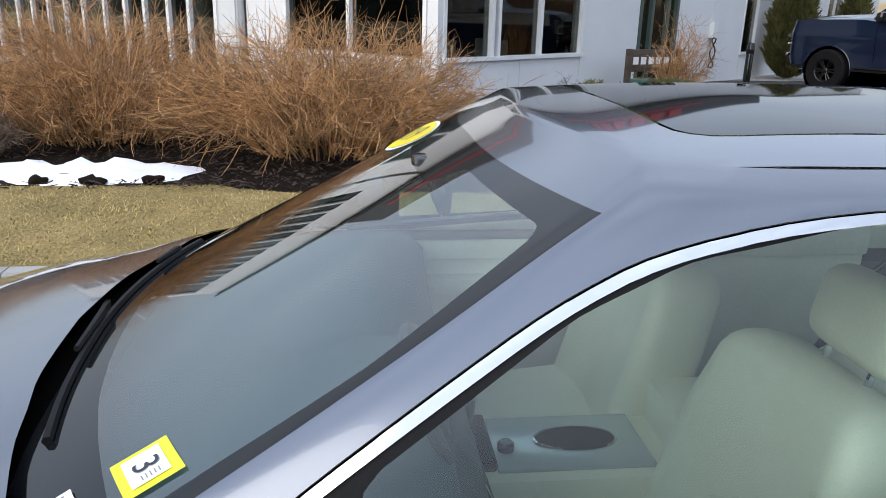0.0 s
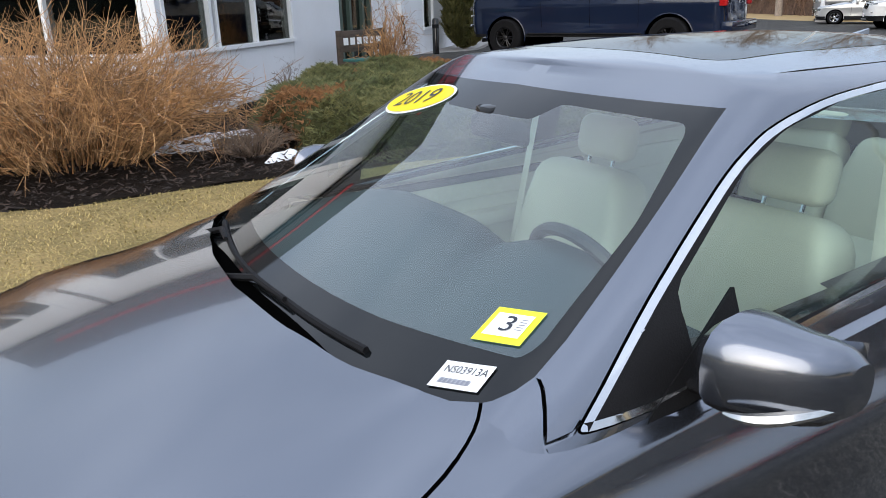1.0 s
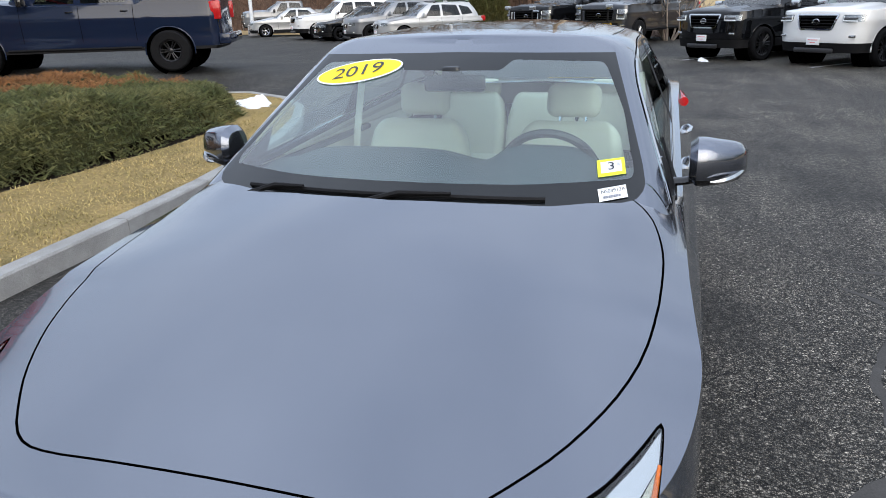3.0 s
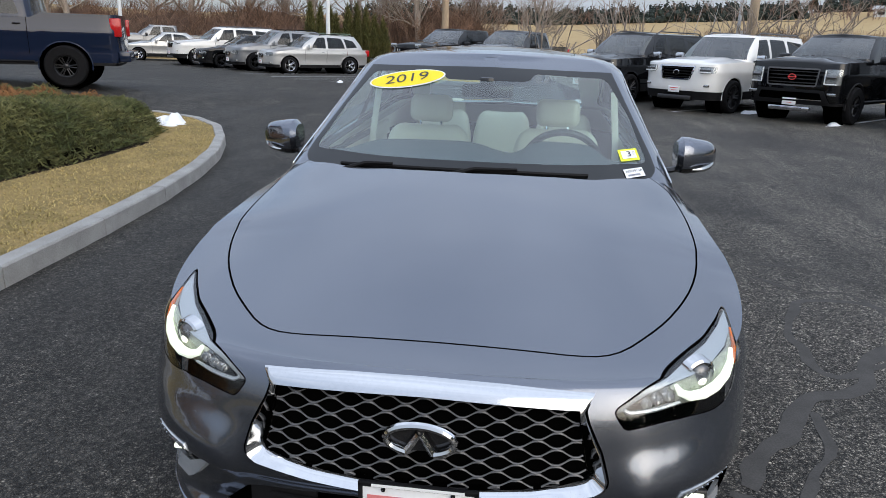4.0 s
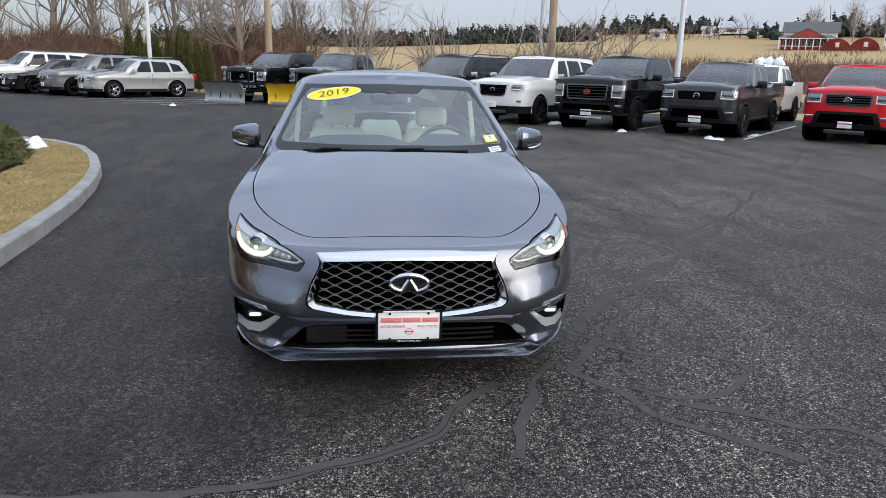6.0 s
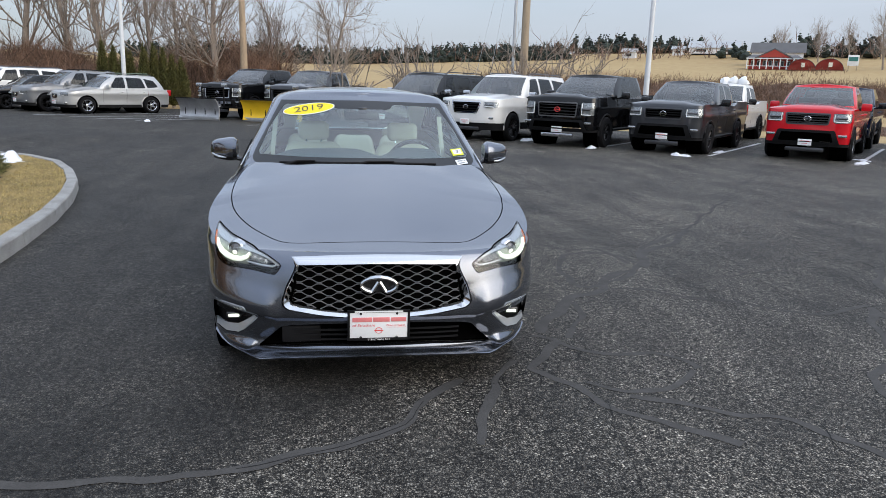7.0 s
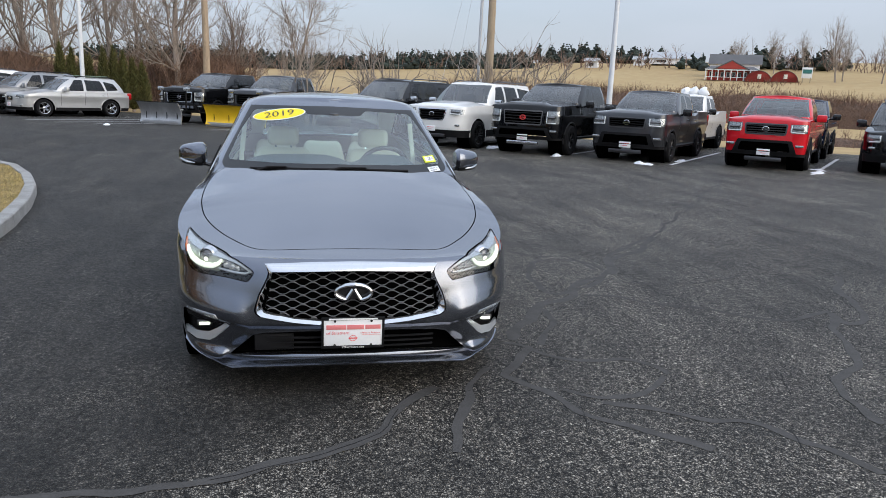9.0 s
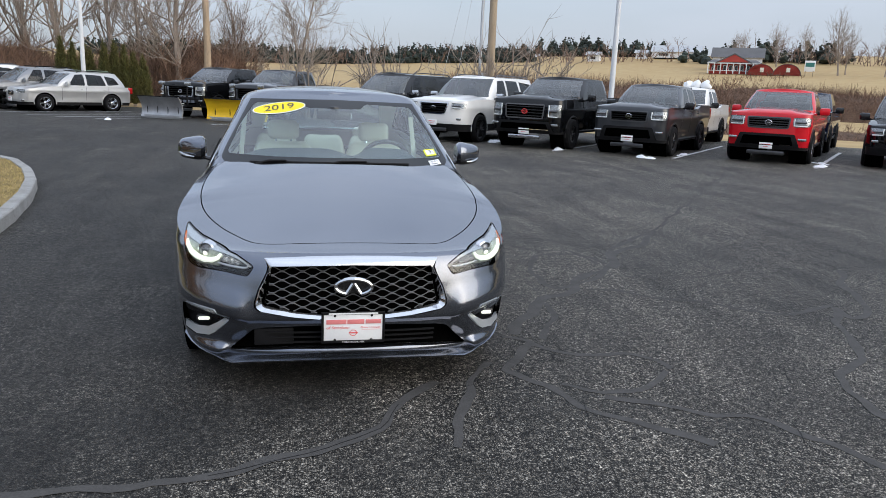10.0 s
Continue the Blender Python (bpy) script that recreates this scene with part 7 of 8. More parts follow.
vehicle("pickup_truck", "black pickup truck fitted with a steel snow plow", "pickup truck", dict(BIGPICK, paint="paint_black", paint_label="black", gmat="chrome", bumper=(0.84, 0.55, 0.80, "chrome"), rimmat="rim"), plow_a)
vehicle("pickup_truck", "dark pickup truck fitted with a yellow snow plow", "pickup truck", dict(BIGPICK, paint="paint_gun", paint_label="dark grey", rimmat="rim"), plow_b)


def snow_plow(m, material, label, w=1.2):
    pl = thing("snow_plow", label, "snow plow", m, "snow plows")
    bm = bmesh.new()
    rows = []
    for k in range(9):
        u = k / 8
        rows.append([(-1.0 - 0.22 * (1 - math.cos((u - 0.35) * 2.4)) * 1.0 + (0.0 if abs(y) < w - 0.1 else -0.05), y, 0.06 + 0.72 * u) for y in np.linspace(-w, w, 13)])
    grid(bm, rows)
    bmesh.ops.recalc_face_normals(bm, faces=bm.faces[:])
    bmesh.ops.solidify(bm, geom=bm.faces[:], thickness=0.03)
    part("blade", bm, material, pl)
    part("cutting_edge", boxes(((-1.06, 0, 0.07), (0.03, 2 * w, 0.14)), bevel=0.005), "steel", pl)
    part("deflector", boxes(((-1.30, 0, 0.80), (0.10, 2 * w, 0.03)), bevel=0.01), "rubber", pl)
    for y in (-0.75 * w, -0.25 * w, 0.25 * w, 0.75 * w):
        part("rib", boxes(((-0.98, y, 0.42), (0.08, 0.03, 0.66)), bevel=0.01), "plastic", pl)
    for y in (-0.5, 0.5):
        bm = tube(bmesh.new(), [(-0.95, y, 0.35), (-0.1, y * 0.6, 0.45)], 0.05, 6)
        part("push_frame", bm, "plastic", pl)
        bm = tube(bmesh.new(), [(-0.25, y, 0.5), (-0.25, y, 1.2)], 0.035, 6)
        part("light_tower", bm, "plastic", pl)
        part("plow_light", boxes(((-0.3, y * 1.15, 1.28), (0.14, 0.22, 0.14)), bevel=0.03), "reflector", pl)
    bm = tube(bmesh.new(), [(-0.25, -0.5, 1.18), (-0.25, 0.5, 1.18)], 0.03, 6)
    part("crossbar", bm, "plastic", pl)
    return pl


snow_plow(plow_a, "steel", "steel snow plow blade with black rubber deflector", 0.9)
snow_plow(plow_b, "plow_yellow", "yellow snow plow blade with black deflector")
bm = bmesh.new()
for k, dy in enumerate((-0.28, 0.02, 0.3)):
    bmesh.ops.create_icosphere(bm, subdivisions=2, radius=0.17, matrix=Matrix.Translation((0, dy, 0.1)))
for v in bm.verts:
    v.co *= 1 + 0.45 * noise.noise(v.co * 4.5) + 0.1 * noise.noise(v.co * 14)
solid("wrapped_light_bar", bm, "white_paper", "white plastic wrapped work lights on a cab roof", "work lights", pose(20.6, -13.5, 1.84, 0, 0, HD - 180))

# ---- dealership building ----
BC, BA, BB = Vector((2.95, 9.55, 0)), Vector((0.72, 0.694, 0)).normalized(), Vector((-0.694, 0.72, 0)).normalized()
BH = 4.6


def bld(u, v, z):
    """A point of the building: u along the long front, v along the other front, z up."""
    return BC + BA * u + BB * v + Vector((0, 0, z))


def bbox_(bm, u0, u1, v0, v1, z0, z1):
    vs = [bm.verts.new(bld(u, v, z)) for z in (z0, z1) for u, v in ((u0, v0), (u1, v0), (u1, v1), (u0, v1))]
    for f in ((0, 1, 2, 3), (4, 5, 6, 7), (0, 1, 5, 4), (1, 2, 6, 5), (2, 3, 7, 6), (3, 0, 4, 7)):
        bm.faces.new([vs[i] for i in f])
    return bm


def front_wall(name, axis, length, openings, skip=0.0):
    """A wall with openings (from, to, sill, head) along one front; the pieces between them are panels."""
    wall = thing(name, "white metal panel wall of the dealership building", "wall", kind="structure")
    cuts = sorted({skip, length, *[o[0] for o in openings], *[o[1] for o in openings]})

    def piece(s0, s1, z0, z1):
        k = max(1, round((s1 - s0) / 2.4))
        for i in range(k):
            a, b = s0 + (s1 - s0) * i / k + 0.006, s0 + (s1 - s0) * (i + 1) / k - 0.006
            for c, d in ((z0, min(z1, 2.25)), (max(z0, 2.25), z1)):
                if d - c > 0.03:
                    bm = bmesh.new()
                    if axis == "u":
                        bbox_(bm, a, b, 0.0, 0.22, c + 0.006, d - 0.006)
                    else:
                        bbox_(bm, 0.0, 0.22, a, b, c + 0.006, d - 0.006)
                    bmesh.ops.recalc_face_normals(bm, faces=bm.faces[:])
                    part("panel", bm, "siding", wall, smooth=0)
    for s0, s1 in zip(cuts, cuts[1:]):
        o = [q for q in openings if q[0] <= s0 + 1e-6 and q[1] >= s1 - 1e-6]
        if not o:
            piece(s0, s1, 0.05, BH)
        else:
            if o[0][2] > 0.2:
                piece(s0, s1, 0.05, o[0][2])
            piece(s0, s1, o[0][3], BH)
    return wall


WIN_A = [(0.16, 4.15, 1.02, 3.0), (6.55, 8.4, 0.05, 2.6), (12.9, 14.0, 0.85, 2.6), (15.4, 16.3, 0.85, 2.6), (21.5, 24.5, 0.05, 2.8)]
WIN_B = [(0.24, 3.4, 1.02, 3.0), (5.45, 17.5, 0.3, 3.2)]
front_wall("wall_south", "u", 30.0, WIN_A)
front_wall("wall_west", "v", 18.0, WIN_B, 0.22)
# backing walls and floor, the unlit room's shade put into their colour
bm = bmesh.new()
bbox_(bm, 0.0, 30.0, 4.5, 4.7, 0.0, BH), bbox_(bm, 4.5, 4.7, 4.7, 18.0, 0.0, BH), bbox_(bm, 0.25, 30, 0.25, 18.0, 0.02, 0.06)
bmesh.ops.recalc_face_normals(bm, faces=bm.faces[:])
solid("inner_walls", bm, "room", "plain inner walls behind the windows, room shade painted into their dark colour", "wall", kind="structure", smooth=0)
bm = bmesh.new()
bbox_(bm, -0.25, 30.2, -0.25, 18.0, BH, BH + 0.12)
bmesh.ops.recalc_face_normals(bm, faces=bm.faces[:])
solid("roof", bm, "roof_grey", "flat dark roof of the dealership building", "roof", kind="structure", smooth=0)
bm = bmesh.new()
bbox_(bm, -0.35, 14.0, -0.35, 8.0, BH + 0.12, BH + 1.5)
bmesh.ops.recalc_face_normals(bm, faces=bm.faces[:])
solid("parapet", bm, "roof_grey", "dark grey sign fascia above the wall", "fascia", kind="structure", smooth=0)
bm = bmesh.new()
bbox_(bm, 1.0, 9.0, -0.40, -0.352, BH + 0.5, BH + 0.62), bbox_(bm, -0.40, -0.352, 0.6, 6.5, BH + 0.5, BH + 0.62)
bmesh.ops.recalc_face_normals(bm, faces=bm.faces[:])
solid("sign_band", bm, "sign_red", "red light band along the dark fascia", "sign", kind="structure", smooth=0)
for k in range(6):
    bm = bmesh.new()
    bbox_(bm, 2.2 + k * 0.95, 2.85 + k * 0.95, -0.42, -0.353, BH + 0.75, BH + 1.30)
    bmesh.ops.recalc_face_normals(bm, faces=bm.faces[:])
    solid("sign_letter", bm, "sign_red", "red block sign letter as a plain bar", "sign", group="sign letters", smooth=0)


def window(name, axis, s0, s1, z0, z1, mullions, frame_mat="frame_white", w=0.07):
    win = thing(name, "fixed dealership window with slim frames and dark interior", "window", kind="structure")
    es = [s0, *mullions, s1]

    def fb(a, b, c, d, p0=-0.02, p1=0.16):
        bm = bmesh.new()
        if axis == "u":
            bbox_(bm, a, b, p0, p1, c, d)
        else:
            bbox_(bm, p0, p1, a, b, c, d)
        bmesh.ops.recalc_face_normals(bm, faces=bm.faces[:])
        return bm
    part("window_sill", fb(s0 - 0.05, s1 + 0.05, z0 - 0.06, z0, -0.06, 0.18), "frame_white", win, smooth=0)
    part("window_head", fb(s0, s1, z1 - w, z1), frame_mat, win, smooth=0)
    for e in es:
        part("mullion", fb(e - w / 2, e + w / 2, z0 + 0.001, z1 - w), frame_mat, win, smooth=0)
    for a, b in zip(es, es[1:]):
        part("pane", fb(a + w / 2, b - w / 2, z0 + 0.001, z1 - w, 0.06, 0.075), "pane", win, smooth=0)
    return win


window("window_1", "u", 0.16, 4.15, 1.02, 3.0, [1.35, 1.52, 2.75])
window("window_2", "v", 0.24, 3.4, 1.02, 3.0, [1.85])
window("window_3", "v", 5.45, 17.5, 0.3, 3.2, [6.35, 7.1, 8.0, 8.8, 9.7, 10.7, 11.6, 12.5, 13.4, 14.3, 15.6], "frame_white", 0.10)
window("window_4", "u", 12.9, 14.0, 0.85, 2.6, [])
window("window_5", "u", 15.4, 16.3, 0.85, 2.6, [])
window("window_6", "u", 21.5, 24.5, 0.12, 2.8, [22.5, 23.5])
window("door_1", "u", 6.55, 8.4, 0.12, 2.6, [7.1, 7.9], "green_frame", 0.12)
# round columns behind the left glazing
for v in (6.7, 8.4, 10.2, 12.0, 14.0):
    bm = lathe(bmesh.new(), [(0.16, 0.06), (0.16, BH)], 14, "z", bld(0.6, v, 0))
    solid("column", bm, "siding", "pale round column inside the glazing", "column", group="columns", kind="structure")
# electrical box
eb = thing("electrical_box", "grey wall-mounted electrical meter box", "electrical box")
bm = bmesh.new()
bbox_(bm, -0.16, -0.004, 4.55, 5.15, 0.95, 2.0)
bmesh.ops.recalc_face_normals(bm, faces=bm.faces[:])
part("box_body", bm, "galv", eb, smooth=0)
bm = bmesh.new()
bbox_(bm, -0.175, -0.161, 4.6, 5.1, 1.0, 1.95)
bmesh.ops.recalc_face_normals(bm, faces=bm.faces[:])
part("box_door", bm, "pole_white", eb, smooth=0)
# showroom furniture seen through the glass
for k, u in enumerate((0.9, 2.0, 3.1, 3.7)):
    ch = thing("office_chair", "pale office chair inside the showroom", "chair", pose(*bld(u, 1.2 + 0.5 * (k % 2), 0.06), 0, 0, 40 * k), "showroom chairs")
    part("seat", boxes(((0, 0, 0.48), (0.5, 0.5, 0.08)), bevel=0.03), "cream_trim", ch)
    part("backrest", boxes(((0.24, 0, 0.85), (0.07, 0.48, 0.6)), bevel=0.03), "cream_trim", ch)
    part("pedestal", boxes(((0, 0, 0.22), (0.06, 0.06, 0.44)), ((0, 0, 0.03), (0.5, 0.08, 0.05)), ((0, 0, 0.031), (0.08, 0.5, 0.05))), "satin", ch)
# charger by the wall
ev = thing("wall_charger", "white wall-mounted car charger with a coiled black cable", "car charger")
bm = bmesh.new()
bbox_(bm, 10.45, 10.72, -0.12, -0.004, 1.25, 1.62)
bmesh.ops.recalc_face_normals(bm, faces=bm.faces[:])
part("charger_body", bm, "frame_white", ev)
bm = tube(bmesh.new(), [bld(10.58 + 0.16 * math.sin(a * 3), -0.10 - 0.02 * a / 6, 1.25 - 0.45 * (1 - math.cos(a)) / 2 * 1.6) for a in np.linspace(0, 6.2, 40)], 0.02, 6)
part("cable", bm, "rubber", ev)
bl = thing("bollard", "black steel bollard beside the wall", "bollard", pose(*bld(11.0, -0.9, 0.1)))
part("post", lathe(bmesh.new(), [(0.09, 0), (0.09, 1.0), (0.07, 1.05), (0.002, 1.07)], 14, "z"), "gloss_black", bl)
part("collar", lathe(bmesh.new(), [(0.094, 0.8), (0.094, 0.9)], 14, "z"), "plastic", bl)
# bench made of a tailgate
bn = thing("bench", "dark bench with a tailgate back and teal seat", "bench", pose(*bld(5.55, -1.0, 0.10), 0, 0, 20))
part("tailgate", boxes(((0, 0.22, 0.78), (1.25, 0.07, 0.42)), bevel=0.02), "old_wood", bn)
part("seat", boxes(((0, -0.05, 0.42), (1.2, 0.5, 0.05)), bevel=0.012), "teal", bn)
for x in (-0.62, 0.62):
    part("post", boxes(((x, 0.22, 0.5), (0.10, 0.10, 1.0)), bevel=0.01), "old_wood", bn)
    part("leg", boxes(((x, -0.24, 0.20), (0.09, 0.09, 0.40)), bevel=0.01), "old_wood", bn)
    part("armrail", boxes(((x, 0, 0.36), (0.08, 0.5, 0.07)), bevel=0.01), "old_wood", bn)
bm = boxes(*[((0.19 * (k - 2.5), 0, 0), (0.13, 0.14, 0.004)) for k in range(6)])
bm.transform(Matrix.Translation((0, 0.182, 0.78)) @ Matrix.Rotation(radians(90), 4, "X"))
part("lettering", bm, "frame_white", bn, "pale lettering as bars")

# ---- plants ----


class Twigs:
    """Collects thin three-sided tapering stems as plain arrays."""

    def __init__(self):
        self.v, self.f = [], []

    def stem(self, pts, r0, r1, n=3):
        k0, m = len(self.v), len(pts)
        for i, p in enumerate(pts):
            d = (pts[min(i + 1, m - 1)] - pts[max(i - 1, 0)])
            d.normalize()
            s = d.cross(Vector((0.3, 0.2, 1.0)))
            if s.length < 1e-3:
                s = Vector((1, 0, 0))
            s.normalize()
            t = s.cross(d)
            r = r0 + (r1 - r0) * i / (m - 1)
            for q in range(n):
                a = 2 * math.pi * q / n
                self.v.append(p + s * (r * math.cos(a)) + t * (r * math.sin(a)))
        for i in range(m - 1):
            for q in range(n):
                a, b = k0 + i * n + q, k0 + i * n + (q + 1) % n
                self.f.append((a, b, b + n, a + n))

    def ob(self, name, material, parent=None, label=""):
        me = bpy.data.meshes.new(name)
        me.from_pydata([tuple(p) for p in self.v], [], self.f)
        me.materials.append(M[material])
        for p in me.polygons:
            p.use_smooth = True
        o = new(name, me)
        o.parent = parent
        return tagged(o, label)


def rand_dir(R, up=0.0):
    while True:
        d = Vector((R.uniform(-1, 1), R.uniform(-1, 1), R.uniform(-1, 1)))
        if 0.1 < d.length < 1:
            d.normalize()
            return (d + Vector((0, 0, up))).normalized()


def grow_stem(T, R, p, d, length, r, depth, bend, spread, kids, up, ratio=0.62, n=3):
    """A stem that bends, and its side shoots."""
    k = 5 if depth > 1 else 4
    pts = [p.copy()]
    for i in range(k):
        d = (d + rand_dir(R) * bend + Vector((0, 0, up))).normalized()
        p = p + d * (length / k)
        pts.append(p.copy())
    T.stem(pts, r, r * (0.55 if depth else 0.3), n if depth > 1 else 3)
    if depth <= 0:
        return
    for _ in range(kids):
        j = R.randint(1, k)
        dd = (pts[j] - pts[j - 1]).normalized()
        nd = (dd + rand_dir(R) * spread).normalized()
        grow_stem(T, R, pts[j], nd, length * ratio * R.uniform(0.7, 1.2), r * 0.55, depth - 1, bend, spread, kids, up, ratio, n)


def shrub(name, label, x, y, rx, ry, h, stems, material, seed, kids=4, r=0.007, z=0.12, fill=0):
    """A leafless shrub: many stems fanning from the ground, with twigs."""
    R = random.Random(seed)
    T, U = Twigs(), Twigs()
    for _ in range(stems):
        a, q = R.uniform(0, 2 * math.pi), math.sqrt(R.random())
        base = Vector((rx * 0.35 * q * math.cos(a), ry * 0.35 * q * math.sin(a), 0))
        tip = Vector((rx * q * math.cos(a) * 1.0, ry * q * math.sin(a) * 1.0, h * (1.02 - 0.62 * q**2.5) * R.uniform(0.62, 1.04)))
        d = (tip - base)
        L = d.length
        d = (d.normalized() + Vector((0, 0, 0.25))).normalized()
        p, pts = base.copy(), [base.copy()]
        for i in range(6):
            u = (i + 1) / 6
            p = base.lerp(tip, u) + Vector((0, 0, 0.16 * h * math.sin(u * math.pi))) + rand_dir(R) * 0.055 * L
            pts.append(p.copy())
        U.stem(pts, r * R.uniform(0.8, 1.5), r * 0.35)
        for _k in range(kids):
            j = R.randint(2, 6)
            nd = ((pts[j] - pts[j - 1]).normalized() + rand_dir(R) * 1.25).normalized()
            grow_stem(T, R, pts[j], nd, L * R.uniform(0.16, 0.34), r * 0.5, 1, 0.34, 1.1, 3, 0.02)
    # short twigs fill the mound
    for _ in range(fill):
        a, q, c = R.uniform(0, 2 * math.pi), R.uniform(0.35, 1.0), R.uniform(0.05, 1.0)
        w = math.sqrt(1 - c * c) * (0.75 + 0.25 * c)
        p = Vector((rx * q * w * math.cos(a) * 1.05, ry * q * w * math.sin(a) * 1.05, h * (0.10 + 0.86 * c * q * R.uniform(0.9, 1.05))))
        d = (Vector((p.x / rx, p.y / ry, 0.35)).normalized() + rand_dir(R) * 1.15).normalized()
        L = R.uniform(0.16, 0.40) * h
        pts = [p, p + d * L * 0.5 + rand_dir(R) * 0.04 * L, p + (d + Vector((0, 0, 0.12))) * L]
        T.stem(pts, r * 0.5, r * 0.2)
        for _k in range(2):
            d2 = (d + rand_dir(R) * 0.8).normalized()
            p2 = pts[0].lerp(pts[1], R.uniform(0.3, 1.6))
            T.stem([p2, p2 + d2 * L * R.uniform(0.25, 0.5)], r * 0.34, r * 0.15)
    s = thing(name, label, "shrub", pose(x, y, z))
    T.ob("crown", material, s)
    U.ob("stem_clump", material, s)
    return s


shrub("bush", "dense leafless russet-twigged bush in the mulch bed", 1.45, 6.85, 2.05, 1.5, 1.38, 270, "twig", 11, 4, 0.0085, 0.12, 2600)
shrub("bush", "broad leafless russet-twigged bush by the snow", -1.15, 7.55, 1.85, 1.40, 1.46, 250, "twig", 12, 4, 0.0085, 0.12, 2300)
shrub("bush", "leafless russet-twigged bush at the bed's end", -4.3, 8.2, 1.9, 1.5, 1.4, 120, "twig", 13, 4, 0.0085, 0.12, 900)
shrub("bush", "low bare grey-twigged shrub", -2.05, 6.45, 0.55, 0.4, 0.55, 170, "twig_grey", 14)
shrub("bush", "small bare tan shrub among snow patches", 3.1, 6.15, 0.55, 0.4, 0.30, 130, "twig_grey", 15)
shrub("bush", "thin upright leafless shrub by the walk", 7.5, 11.6, 0.65, 0.55, 1.45, 90, "twig", 16, 3, 0.010, 0.1)
shrub("bush", "small leafless shrub beside the wall", 5.3, 11.1, 0.35, 0.3, 0.6, 24, "twig_grey", 17, 3, 0.006, 0.1)


def spray_cloud(rng, surf, n, size, droop, material, name, label, parent):
    """Feathery sprays that stand on a surface: each a spine with needle blades."""
    P, N = surf(n)
    n = len(P)
    a = rng.uniform(0, 2 * np.pi, n)
    side = np.c_[np.cos(a), np.sin(a), np.zeros(n)]
    d = N * rng.uniform(0.25, 0.8, n)[:, None] + side * rng.uniform(0.5, 1.1, n)[:, None] + np.array([0, 0, droop])
    d /= np.linalg.norm(d, axis=1)[:, None]
    w = np.cross(d, N + 1e-3)
    w /= np.linalg.norm(w, axis=1)[:, None] + 1e-9
    up = np.cross(w, d)
    L = rng.uniform(0.6, 1.3, n)[:, None] * size
    vs, fs = [], []
    k = 0
    quads = ((0.0, 0.0, 0.12), (0.28, 0.34, 0.07), (0.28, -0.34, 0.07), (0.55, 0.28, 0.06), (0.55, -0.28, 0.06))
    for s0, lat, wd in quads:
        b = P + d * L * s0
        tip = P + d * L * (s0 + (1.0 if lat == 0 else 0.45)) + w * L * lat - up * L * 0.10 * rng.uniform(0, 1, n)[:, None]
        across = (up if lat == 0 else up * 0.6 + w * 0.2) * L * wd
        vs.append(np.stack([b - across, b + across, tip], 1).reshape(-1, 3))
        i = np.arange(n) * 3 + k
        fs.append(np.c_[i, i + 1, i + 2])
        k += 3 * n
    o = from_arrays(name, np.concatenate(vs), np.concatenate(fs), material, label, "", "")
    for key in ("kind", "category"):
        if key in o:
            del o[key]
    o.parent = parent
    return o


JUN = [(3.35, 6.9), (3.55, 5.7), (3.85, 5.0), (4.6, 4.78), (6.0, 4.70), (7.4, 4.80), (8.3, 4.95), (9.05, 5.6), (9.5, 7.0), (9.2, 8.8), (7.6, 10.2), (6.3, 10.6), (4.9, 9.6), (3.7, 8.2)]


def jun_h(x, y):
    """Height of the juniper mass above the bed."""
    d = min(((Vector((x, y)) - Vector(a)) - (Vector(b) - Vector(a)) * max(0, min(1, (Vector((x, y)) - Vector(a)).dot(Vector(b) - Vector(a)) / (Vector(b) - Vector(a)).length_squared))).length for a, b in zip(JUN, JUN[1:] + JUN[:1]))
    e = min(1, d / 0.55)
    return 0.12 + (0.52 + 0.16 * noise.noise(Vector((x, y, 3)) * 0.8) + 0.10 * noise.noise(Vector((x, y, 7)) * 2.6)) * (1 - (1 - e) ** 2.2)


jun = thing("juniper", "low spreading green juniper hedge with rusty patches", "hedge")
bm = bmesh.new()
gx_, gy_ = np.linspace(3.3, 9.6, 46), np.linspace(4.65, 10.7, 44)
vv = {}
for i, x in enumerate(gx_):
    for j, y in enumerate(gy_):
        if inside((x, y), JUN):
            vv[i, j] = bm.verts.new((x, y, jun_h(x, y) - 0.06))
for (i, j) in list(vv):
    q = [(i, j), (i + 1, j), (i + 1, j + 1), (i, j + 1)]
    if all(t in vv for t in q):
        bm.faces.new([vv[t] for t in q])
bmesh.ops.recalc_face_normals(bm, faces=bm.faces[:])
# sheet under the sprays, the hedge's inner shade put into its colour
part("shade_core", bm, "juniper_core", jun)


def jun_surface(lo, hi):
    def surf(n):
        P, N = [], []
        while len(P) < n:
            x, y = rng.uniform(3.3, 9.6), rng.uniform(4.65, 10.7)
            if not inside((x, y), JUN):
                continue
            rust = noise.noise(Vector((x * 0.55, y * 0.55, 1.5))) + 0.25 * noise.noise(Vector((x * 2, y * 2, 4)))
            if y + 0.4 * x > 10.6:
                rust += 0.12
            if not lo <= rust < hi:
                continue
            h = jun_h(x, y)
            g = Vector((jun_h(x - 0.06, y) - jun_h(x + 0.06, y), jun_h(x, y - 0.06) - jun_h(x, y + 0.06), 0.12)).normalized()
            P.append((x, y, h - rng.uniform(0, 0.10)))
            N.append(tuple(g))
        return np.array(P), np.array(N)
    return surf


spray_cloud(rng, jun_surface(-9, 0.24), 42000, 0.098, 0.15, "juniper", "foliage", "", jun)
spray_cloud(rng, jun_surface(0.24, 9), 5600, 0.095, 0.15, "juniper_rust", "browned_foliage", "rusty brown winter foliage", jun)


def arborvitae(name, label, x, y, h, r, n, z=0.0, seed=1, leaf=0.2):
